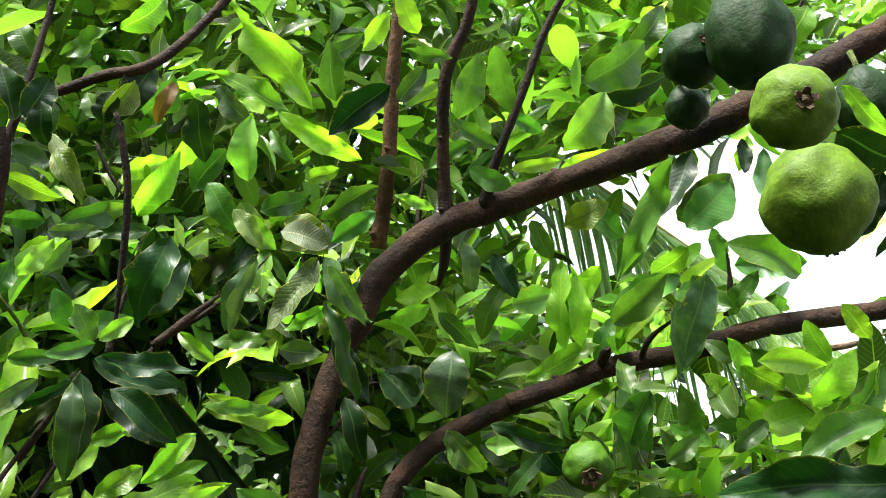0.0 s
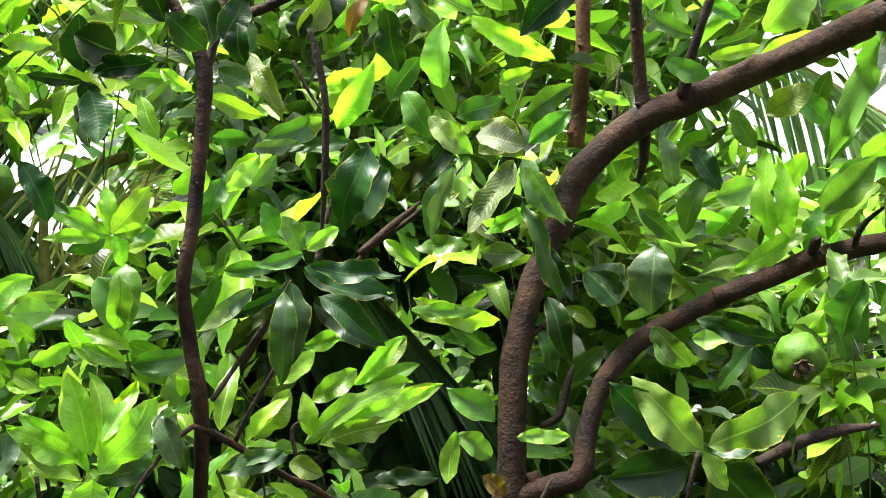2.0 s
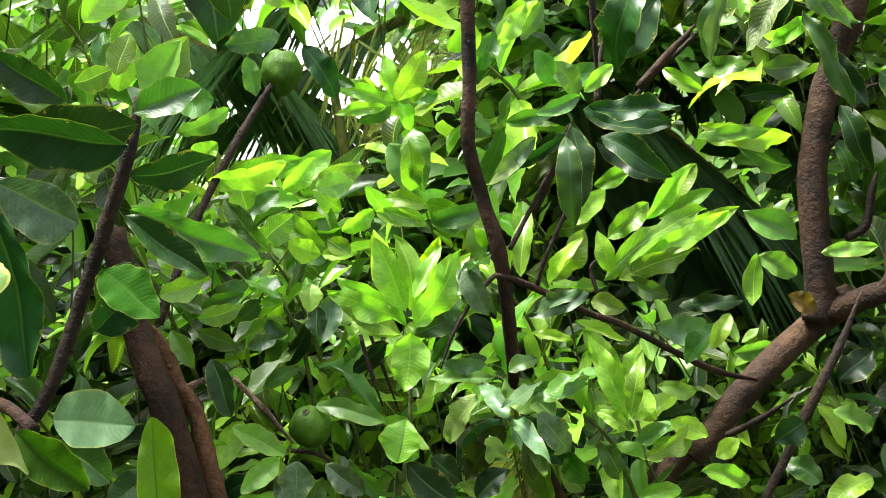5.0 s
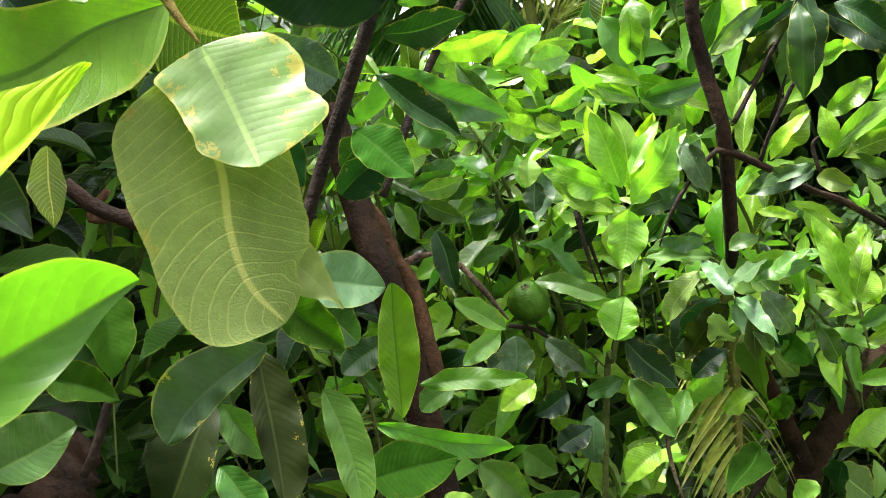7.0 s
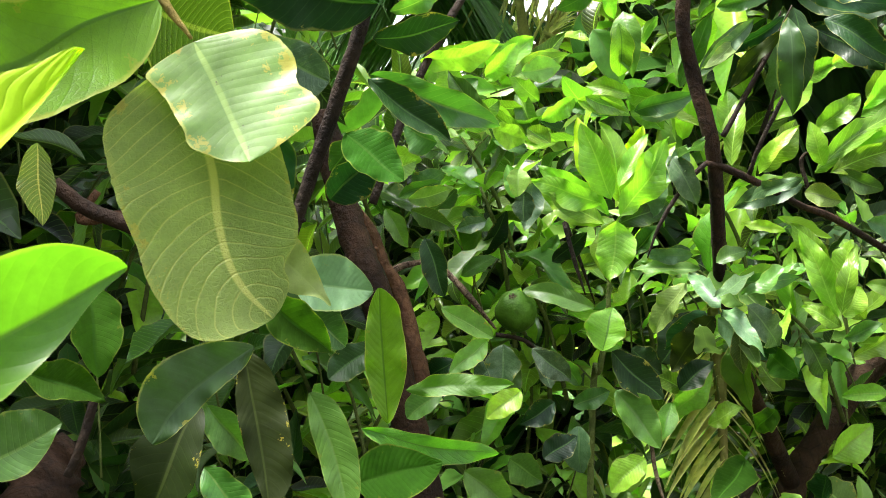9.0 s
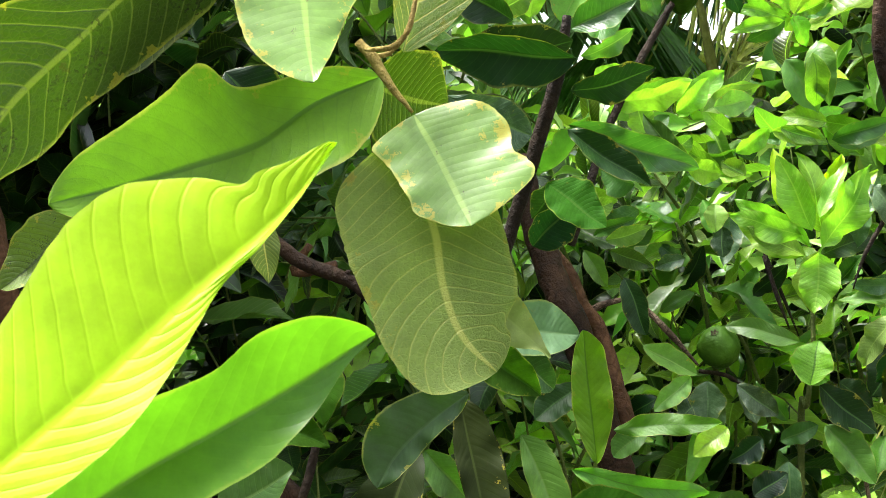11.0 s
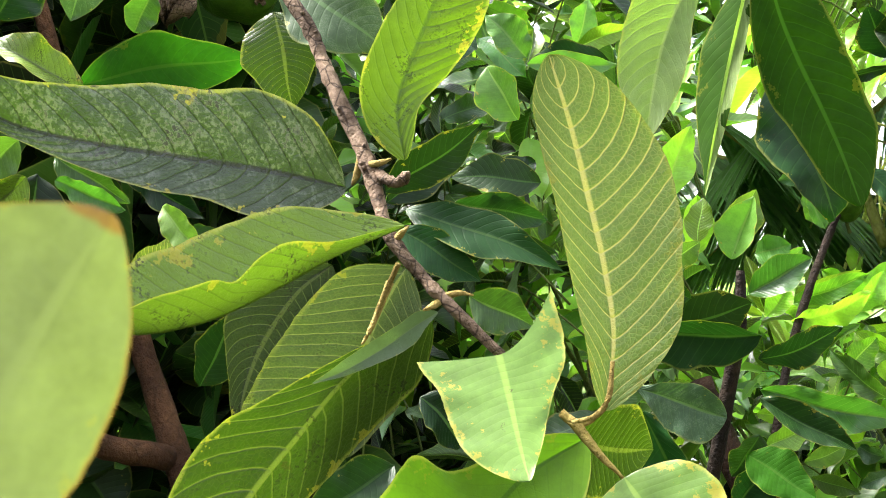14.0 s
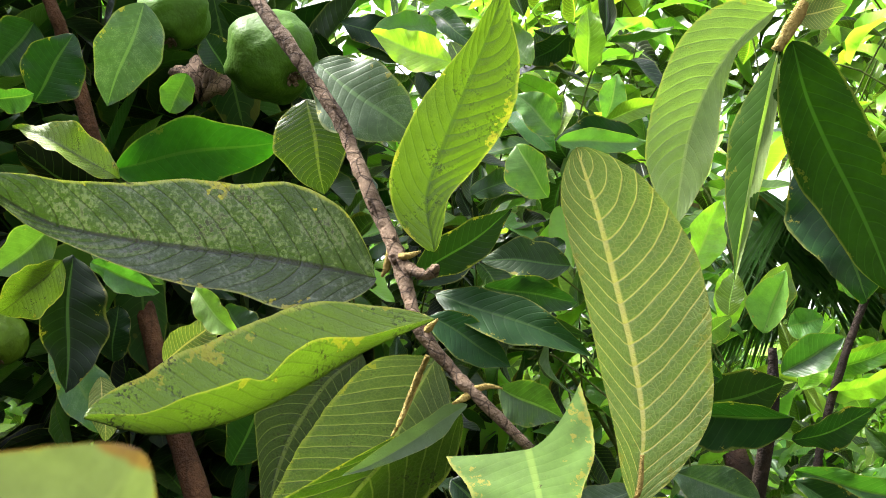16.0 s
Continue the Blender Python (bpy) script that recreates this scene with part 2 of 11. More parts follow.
LEAF = {
    "mid": leaf_material("leaf_green", (0.060, 0.145, 0.021), (0.11, 0.20, 0.04), 0.3, 0.34, 0.3, 0.14, relief=0.0014, spec=0.34),
    "young": leaf_material("leaf_young", (0.225, 0.42, 0.036), (0.30, 0.49, 0.07), 0.42, 0.3, 0.5, 0.03, relief=0.0014),
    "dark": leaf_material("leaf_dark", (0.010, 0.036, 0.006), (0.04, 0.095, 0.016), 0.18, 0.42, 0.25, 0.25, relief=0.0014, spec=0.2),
    "grey": leaf_material("leaf_dusty", (0.06, 0.125, 0.043), (0.10, 0.18, 0.06), 0.2, 0.4, 0.25, 0.35, dust=0.15, relief=0.0014, spec=0.32),
    "under": leaf_material("leaf_underside", (0.18, 0.26, 0.062), (0.72, 0.62, 0.22), 0.2, 0.48, 0.95, 0.25, spec=0.35, relief=0.004, margin=0.4, soot=0.2, vary=0.1, emboss=0.5, ribs=17.0),
    "olive": leaf_material("leaf_olive", (0.11, 0.18, 0.014), (0.05, 0.078, 0.010), 0.17, 0.4, 0.6, 0.4, relief=0.003, margin=0.7, soot=0.9, spec=0.4, vary=0.05, emboss=0.35, ribs=17.0, sores=0.02),
    "lime": leaf_material("leaf_lime", (0.31, 0.51, 0.003), (0.36, 0.56, 0.008), 0.5, 0.5, 0.5, 0.02, relief=0.0014, spec=0.15, vary=0.05, emboss=0.25, ribs=17.0),
    "soot": leaf_material("leaf_sooty", (0.028, 0.054, 0.008), (0.006, 0.008, 0.004), 0.2, 0.32, 0.7, 0.9, dust=0.5, spec=0.6, relief=0.0025, margin=0.6, soot=0.9, vary=0.05, emboss=0.4, ribs=17.0),
    "pale": leaf_material("leaf_pale", (0.15, 0.30, 0.045), (0.23, 0.37, 0.08), 0.34, 0.5, 0.2, 0.5, margin=0.6, spec=0.35),
    "fresh": leaf_material("leaf_fresh", (0.11, 0.27, 0.018), (0.06, 0.15, 0.015), 0.36, 0.36, 0.4, 0.1, relief=0.002, margin=0.6),
    "speck": leaf_material("leaf_specked", (0.038, 0.076, 0.005), (0.15, 0.19, 0.035), 0.22, 0.4, 0.75, 0.4, relief=0.0025, margin=0.5, soot=0.7, spec=0.28, vary=0.05, emboss=0.4, ribs=17.0),
    "limp": leaf_material("leaf_limp_underside", (0.18, 0.25, 0.048), (0.42, 0.42, 0.11), 0.3, 0.5, 0.5, 0.35, spec=0.3, margin=0.3, soot=0.15, relief=0.003, vary=0.05, emboss=0.4, ribs=17.0),
    "strip": leaf_material("leaf_torn_strip", (0.20, 0.26, 0.065), (0.21, 0.27, 0.07), 0.3, 0.5, 0.0, 0.3, spec=0.3, margin=0.2, soot=0.2, vary=0.05, emboss=0.2),
    # Drab and shady leaves carry the shade they hang in as base colour.
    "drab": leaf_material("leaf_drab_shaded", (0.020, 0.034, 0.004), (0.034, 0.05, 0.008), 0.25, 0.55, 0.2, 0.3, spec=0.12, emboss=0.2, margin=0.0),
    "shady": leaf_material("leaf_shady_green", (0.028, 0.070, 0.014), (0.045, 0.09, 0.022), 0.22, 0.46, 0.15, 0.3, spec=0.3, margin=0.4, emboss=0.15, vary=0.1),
    "amber": leaf_material("leaf_yellow_green", (0.085, 0.145, 0.006), (0.05, 0.09, 0.012), 0.32, 0.42, 0.6, 0.5, relief=0.0022, margin=0.5, soot=0.6, vary=0.1, ribs=17.0),
    "deep": leaf_material("leaf_deep_green", (0.027, 0.088, 0.005), (0.04, 0.11, 0.01), 0.45, 0.65, 0.3, 0.1, spec=0.06, ribs=17.0),
    "dull": leaf_material("leaf_dull_underside", (0.075, 0.11, 0.042), (0.24, 0.26, 0.10), 0.15, 0.48, 0.95, 0.3, spec=0.4, relief=0.004, margin=0.3, soot=0.5, vary=0.1, ribs=17.0),
    "grimy": leaf_material("leaf_grimy_underside", (0.024, 0.040, 0.014), (0.10, 0.12, 0.045), 0.15, 0.48, 0.9, 0.4, spec=0.4, relief=0.004, margin=0.2, soot=1.0, vary=0.1, ribs=17.0),
    "bright": leaf_material("leaf_bright_glossy", (0.085, 0.215, 0.010), (0.11, 0.24, 0.014), 0.42, 0.34, 0.15, 0.03, relief=0.0014, spec=0.32, vary=0.05, emboss=0.15, ribs=17.0),
    "broad": leaf_material("leaf_broad", (0.11, 0.235, 0.006), (0.06, 0.14, 0.006), 0.36, 0.38, 0.25, 0.15, relief=0.002, margin=0.6, spec=0.26, vary=0.05, emboss=0.18, ribs=17.0),
    "blanched": leaf_material("leaf_blanched", (0.11, 0.205, 0.032), (0.19, 0.30, 0.05), 0.3, 0.42, 0.12, 0.7, margin=0.7, spec=0.36, vary=0.05, emboss=0.2, ribs=17.0, sores=0.08),
    # Pale base stands for the sky's gloss on the nearest leaf tip.
    "film": leaf_material("leaf_pale_sheen", (0.165, 0.195, 0.095), (0.175, 0.205, 0.10), 0.18, 0.45, 0.1, 0.2, spec=0.4, relief=0.0006, vary=0.05, emboss=0.15, ribs=17.0, tip=0.8),
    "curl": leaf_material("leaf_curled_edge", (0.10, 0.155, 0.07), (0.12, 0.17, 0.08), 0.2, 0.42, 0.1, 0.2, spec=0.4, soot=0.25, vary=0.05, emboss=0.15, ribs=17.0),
    "round": leaf_material("leaf_round_bluish", (0.115, 0.22, 0.095), (0.15, 0.26, 0.11), 0.3, 0.42, 0.15, 0.3, spec=0.4, relief=0.0012, margin=0.4, vary=0.05, emboss=0.15, ribs=17.0),
    "ashen": leaf_material("leaf_ashen_green", (0.165, 0.25, 0.06), (0.26, 0.34, 0.10), 0.34, 0.45, 0.45, 0.3, spec=0.34, relief=0.0025, margin=0.5, vary=0.05, emboss=0.35, ribs=17.0),
    "brown": leaf_material("leaf_withered", (0.20, 0.12, 0.02), (0.26, 0.17, 0.04), 0.3, 0.6, 0.3, 0.5),
}
CLUMP = {
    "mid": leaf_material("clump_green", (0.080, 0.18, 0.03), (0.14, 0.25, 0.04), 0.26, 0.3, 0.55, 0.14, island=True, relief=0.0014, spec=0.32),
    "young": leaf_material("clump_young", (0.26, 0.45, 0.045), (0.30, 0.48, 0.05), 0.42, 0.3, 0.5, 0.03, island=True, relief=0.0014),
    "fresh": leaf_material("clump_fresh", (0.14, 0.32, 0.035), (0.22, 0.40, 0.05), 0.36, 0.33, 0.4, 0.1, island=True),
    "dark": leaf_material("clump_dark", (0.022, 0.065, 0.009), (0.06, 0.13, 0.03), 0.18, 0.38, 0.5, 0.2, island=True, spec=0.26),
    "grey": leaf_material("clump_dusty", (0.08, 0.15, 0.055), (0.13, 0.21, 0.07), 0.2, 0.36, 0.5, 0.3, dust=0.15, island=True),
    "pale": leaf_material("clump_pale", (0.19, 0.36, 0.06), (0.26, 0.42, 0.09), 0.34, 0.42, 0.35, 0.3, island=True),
}
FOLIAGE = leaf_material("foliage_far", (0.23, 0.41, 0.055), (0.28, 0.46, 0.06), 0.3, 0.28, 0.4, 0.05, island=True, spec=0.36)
# Shaded copy of the foliage: the crown's shade is in its base colour.
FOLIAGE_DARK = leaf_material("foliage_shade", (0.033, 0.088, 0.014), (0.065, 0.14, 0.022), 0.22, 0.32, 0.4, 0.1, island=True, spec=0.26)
BARK = bark_material("bark_brown", (0.007, 0.004, 0.002), (0.058, 0.029, 0.013))
BARK_MID = bark_material("bark_warm", (0.011, 0.006, 0.003), (0.074, 0.040, 0.019))
BARK_RED = bark_material("bark_peeling", (0.042, 0.018, 0.007), (0.16, 0.078, 0.034), 1.2, 0.4)
BARK_TWIG = bark_material("bark_twig", (0.05, 0.03, 0.016), (0.36, 0.25, 0.16), 3.0, 0.9)
BARK_DARK = bark_material("bark_dark", (0.012, 0.008, 0.005), (0.04, 0.026, 0.015), 1.4)
STALK = bark_material("green_stalk", (0.07, 0.10, 0.02), (0.16, 0.20, 0.045), 3.0, 0.2)
TWIG_GOLD = bark_material("yellow_twig", (0.20, 0.14, 0.03), (0.50, 0.38, 0.11), 3.0, 0.3)
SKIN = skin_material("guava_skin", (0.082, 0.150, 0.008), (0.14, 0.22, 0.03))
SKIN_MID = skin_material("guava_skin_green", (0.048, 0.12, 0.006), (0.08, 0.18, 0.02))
# Near-black skin colour stands for the deep shade on these fruits.
SKIN_SHADED = skin_material("guava_skin_shaded", (0.009, 0.030, 0.004), (0.03, 0.07, 0.01))
CALYX = bark_material("calyx", (0.05, 0.035, 0.02), (0.16, 0.11, 0.05), 4.0)
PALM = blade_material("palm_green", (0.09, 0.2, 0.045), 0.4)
# Darker copy of the palm green, with deep shade put into the colour.
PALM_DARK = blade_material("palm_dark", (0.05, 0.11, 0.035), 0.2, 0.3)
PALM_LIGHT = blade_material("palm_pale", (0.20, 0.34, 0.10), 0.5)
# Straw colour with a raised base, standing for backlight on the low frond.
STRAW = blade_material("dry_straw", (0.72, 0.74, 0.24), 0.5, 0.5)
RIB = bark_material("palm_rib", (0.16, 0.16, 0.04), (0.34, 0.30, 0.09), 0.6, 0.2)
SOIL = bark_material("soil", (0.012, 0.014, 0.006), (0.04, 0.042, 0.016), 0.12, 0.2)

# ---- builders ----


def part(name, bm, material, parent, label="", smooth=True):
    me = bpy.data.meshes.new(name)
    bm.to_mesh(me)
    bm.free()
    me.materials.append(material)
    if smooth:
        for p in me.polygons:
            p.use_smooth = True
    ob = new(name, me)
    ob.parent = parent
    if label:
        ob["label"] = label
    return ob


def thing(name, label, category, place=(0, 0, 0), group="", kind=""):
    ob = new(name)
    ob.location = place
    ob.empty_display_size = 0.05
    return tagged(ob, label, category, group, kind)


def blade_points(n_u, n_v, width, fold, sag, wave, blunt, seed, notch=0.0, bow=0.0, ears=0.0, peak=0.0):
    """Unit leaf from (0, 0, 0) to (1, 0, 0): rows of points over the blade."""
    rng = random.Random(seed)
    ph = [rng.uniform(0, 6.28) for _ in range(4)]
    lop = rng.uniform(-0.12, 0.12)
    twist = rng.uniform(-0.8, 0.8) * (0.25 if n_u > 20 else 1.0)
    curl = rng.uniform(-0.25, 0.7) * (0.15 if n_u > 20 else 1.0)
    rows = []
    for i in range(n_u + 1):
        u = i / n_u
        power = math.log(0.5) / math.log(peak) if peak else 0.72 + 0.3 * blunt
        half = 0.5 * width * max(0.0, math.sin(math.pi * u**power)) ** (1.0 - 0.42 * blunt)
        half *= 1 + 0.05 * math.sin(u * 17 + ph[0]) + 0.05 * math.sin(u * 8 + ph[3])
        half *= 1 - 0.45 * max(0.0, u - 0.5) ** 1.5 * 2.8 * (1.2 - blunt) if blunt < 1.2 else 1.0
        row = []
        for j in range(n_v + 1):
            s = 2 * j / n_v - 1
            y = s * half * (1 + lop * (1 if s > 0 else -1)) * math.cos(fold * 0.9)
            if abs(s) > 0.9:
                y *= 1 + 0.035 * noise.noise(Vector((u * 9, s * 3, seed * 1.7)))
            if notch and u > 0.72 and s > 0:
                y *= 1 - notch * (u - 0.72) / 0.28
            z = abs(s) * half * math.sin(fold)
            z += sag * 4 * u * (1 - u) - wave * abs(s) ** 1.5 * math.sin(u * 11 + ph[1] + (0.9 if s > 0 else 0)) * 0.5
            z += wave * 0.25 * math.sin(u * 27 + ph[2]) * abs(s) ** 2
            z -= curl * max(0.0, u - 0.35) ** 2
            turn = twist * (u - 0.35)
            y, z = y * math.cos(turn) - z * math.sin(turn), y * math.sin(turn) + z * math.cos(turn)
            y += 0.02 * math.sin(u * 5 + ph[3]) * u * (1 - u) * 4
            row.append((u - ears * (abs(s) * half / (0.5 * width)) ** 1.6 * (1 - u) ** 1.5, y + bow * 4 * u * (1 - u), z))
        rows.append(row)
    return rows


LEAF_MESHES = {}


def leaf_mesh(width, fold, sag, wave, blunt, fine, seed, mat, notch=0.0, bow=0.0, ears=0.0, peak=0.0):
    key = (round(width, 2), round(fold, 1), round(sag, 2), round(wave, 3), blunt, fine, seed, mat, notch, bow, ears, peak)
    if key not in LEAF_MESHES:
        n_u, n_v = (30, 14) if fine else (14, 6)
        rows = blade_points(n_u, n_v, key[0], key[1], key[2], key[3], blunt, seed, notch, bow, ears, peak)
        verts = [p for row in rows for p in row]
        w = n_v + 1
        faces = [(i * w + j, (i + 1) * w + j, (i + 1) * w + j + 1, i * w + j + 1) for i in range(n_u) for j in range(n_v)]
        me = bpy.data.meshes.new("leaf")
        me.from_pydata(verts, [], faces)
        uv = me.uv_layers.new(name="UVMap")
        for lp in me.loops:
            i, j = divmod(lp.vertex_index, w)
            uv.data[lp.index].uv = (i / n_u, j / n_v)
        for p in me.polygons:
            p.use_smooth = True
        me.materials.append(LEAF[mat])
        LEAF_MESHES[key] = me
    return LEAF_MESHES[key]


def leaf_frame(base, tip, face):
    a, b, f = Vector(base), Vector(tip), Vector(face)
    x = (b - a).normalized()
    f = f - f.dot(x) * x
    z = (f if f.length > 1e-4 else x.orthogonal()).normalized()
    y = z.cross(x)
    length = (b - a).length
    m = Matrix((x, y, z)).transposed().to_4x4()
    return Matrix.Translation(a) @ m @ Matrix.Diagonal((length, length, length, 1))


LEAF_COUNT = [17]


def leaf(tree, base, tip, width, face, mat="mid", fold=0.2, sag=0.05, wave=0.03, blunt=0.5, fine=False, notch=0.0, bow=0.0, ears=0.0, peak=0.0, label=""):
    """One leaf of a tree, from its stalk end to its tip; face is the way its upper side looks."""
    LEAF_COUNT[0] += 1
    length = (Vector(tip) - Vector(base)).length
    seed = LEAF_COUNT[0] if fine else LEAF_COUNT[0] % 7
    rel = width / length if fine else round(width / length * 9) / 10
    me = leaf_mesh(rel, fold, sag, wave * (1.0 if fine else 1.7), blunt, fine, seed, mat, notch, bow, ears, peak)
    ob = new("leaf", me)
    ob.parent = tree
    ob.matrix_world = leaf_frame(base, tip, face)
    if label:
        ob["label"] = label
    return ob


def smooth_path(points, radii, steps):
    """Catmull-Rom through the points, with the radii carried along."""
    pts = [Vector(p) for p in points]
    pts = [2 * pts[0] - pts[1], *pts, 2 * pts[-1] - pts[-2]]
    out = []
    for k in range(1, len(pts) - 2):
        a, b, c, d = pts[k - 1 : k + 3]
        for s in range(steps):
            t = s / steps
            p = 0.5 * (2 * b + (c - a) * t + (2 * a - 5 * b + 4 * c - d) * t * t + (3 * b - a - 3 * c + d) * t**3)
            out.append((p, radii[k - 1] * (1 - t) + radii[k] * t))
    out.append((pts[-2], radii[-1]))
    return out


def tube(bm, path, sides=8, rough=0.06, seed=0):
    rings = []
    up = Vector((0.31, 0.52, 0.8))
    for k, (p, r) in enumerate(path):
        d = (path[min(k + 1, len(path) - 1)][0] - path[max(k - 1, 0)][0]).normalized()
        x = d.cross(up)
        x = (x if x.length > 1e-3 else d.orthogonal()).normalized()
        y = d.cross(x)
        ring = []
        for s in range(sides):
            a = 2 * math.pi * s / sides
            q = p + (x * math.cos(a) + y * math.sin(a)) * r
            rr = 1 + rough * noise.noise(q * (0.6 / max(r, 0.002)) + Vector((seed, 0, 0))) * 1.6
            ring.append(bm.verts.new(p + (x * math.cos(a) + y * math.sin(a)) * r * rr))
        rings.append(ring)
    for a, b in zip(rings, rings[1:]):
        for s in range(sides):
            bm.faces.new((a[s], a[(s + 1) % sides], b[(s + 1) % sides], b[s]))
    bm.faces.new(rings[0][::-1])
    bm.faces.new(rings[-1])


def limb(tree, name, points, radii, material=None, sides=10, steps=5, rough=0.1, label="", knots=0):
    """A trunk, branch or twig: a tapered, slightly lumpy tube, with a few knots."""
    bm = bmesh.new()
    if name == "twig":
        radii = [*radii[:-1], radii[-1] * 0.35]
    path = smooth_path(points, radii, steps)
    tube(bm, path, sides, rough, len(points))
    rng = random.Random(len(points) * 7 + knots)
    for _ in range(knots):
        p, r = path[rng.randrange(1, len(path) - 1)]
        d = Vector((rng.uniform(-1, 1), rng.uniform(-1, 1), rng.uniform(-0.3, 1))).normalized()
        tube(bm, [(p, r * 0.5), (p + d * r * 1.15, r * 0.36), (p + d * r * 1.5, r * 0.2)], 6, 0.2)
    return part(name, bm, material or BARK, tree, label)


def blade(tree, midrib, left, right, face, mat, lift=(0.2, 0.2), wave=0.5, relief=0.3, sweep=(0.0, 0.0), nibble=None, label=""):
    """One large leaf: a curved midrib, the half widths (mm) on both sides at even steps, how steeply the halves rise, quilting between
    the side veins (mm, negative where the veins stand proud) and, at will, a bite (place, length, depth) out of its left margin."""
    n_u, n_v = 130, 24
    path = [p for p, _ in smooth_path(midrib, [0] * len(midrib), 12)]
    run = [0.0]
    for a, b in zip(path, path[1:]):
        run.append(run[-1] + (b - a).length)
    length = run[-1]
    seed = len(bpy.data.meshes)
    f = Vector(face)

    def along(u):
        want = min(max(u, 0.0), 1.0) * length
        k = min(max(0, int(np.searchsorted(run, want)) - 1), len(path) - 2)
        return path[k].lerp(path[k + 1], (want - run[k]) / (run[k + 1] - run[k]))

    def half(widths, u):
        x = u * (len(widths) - 1)
        k = min(int(x), len(widths) - 2)
        t = x - k
        q = [widths[min(max(k + d, 0), len(widths) - 1)] ** 2 for d in (-1, 0, 1, 2)]
        w = 0.5 * (2 * q[1] + (q[2] - q[0]) * t + (2 * q[0] - 5 * q[1] + 4 * q[2] - q[3]) * t * t + (3 * q[1] - q[0] - 3 * q[2] + q[3]) * t**3)
        return 0.001 * math.sqrt(max(0.0, w))

    verts, uvs = [], []
    for i in range(n_u + 1):
        u = i / n_u
        mid = along(u)
        x = (along(u + 0.03) - along(u - 0.03)).normalized()
        z = (f - f.dot(x) * x).normalized()
        y = z.cross(x)
        for j in range(n_v + 1):
            s = 2 * j / n_v - 1
            k = 0 if s > 0 else 1
            w = half((left, right)[k], u) * (1 + 0.03 * noise.noise(Vector((u * 7, seed, k * 5))) + 0.015 * noise.noise(Vector((u * 25, seed, k * 9))))
            if nibble and k == 0:
                w *= 1 - nibble[2] * math.exp(-(((u - nibble[0]) / nibble[1]) ** 2))
            r = abs(s)
            rise = lift[k] * w * (0.75 * r + 0.25 * r * r)
            rise += 0.001 * wave * (r**1.6) * (math.sin(u * 13 + seed + 2 * k) + 0.5 * math.sin(u * 29 + 2 * seed + k))
            vein = abs(math.fmod((u - (r * 0.5) ** 1.35 * 0.42 + 0.009) * 17.0 + 4, 1.0) - 0.5)
            quilt = min(1.0, vein * 3.2) ** 0.6 * min(1.0, r * 5) * (1 - r**6)
            rise += 0.001 * relief * (quilt - (0.9 if r < 0.03 else 0.0))
            back = sweep[k] * length * r**1.6 * (1 - u) ** 1.5
            verts.append(mid - x * back + y * (math.copysign(1, s) * r * w) + z * rise)
            uvs.append((u, 0.5 + 0.5 * s))
    c = n_v + 1
    faces = [(i * c + j, (i + 1) * c + j, (i + 1) * c + j + 1, i * c + j + 1) for i in range(n_u) for j in range(n_v)]
    me = bpy.data.meshes.new("leaf")
    me.from_pydata([(v - path[0]) / length for v in verts], [], faces)
    uv = me.uv_layers.new(name="UVMap")
    for lp in me.loops:
        uv.data[lp.index].uv = uvs[lp.vertex_index]
    for p in me.polygons:
        p.use_smooth = True
    me.materials.append(LEAF[mat])
    ob = new("leaf", me)
    ob.parent = tree
    ob.matrix_world = Matrix.Translation(path[0]) @ Matrix.Scale(length, 4)
    if label:
        ob["label"] = label
    return ob


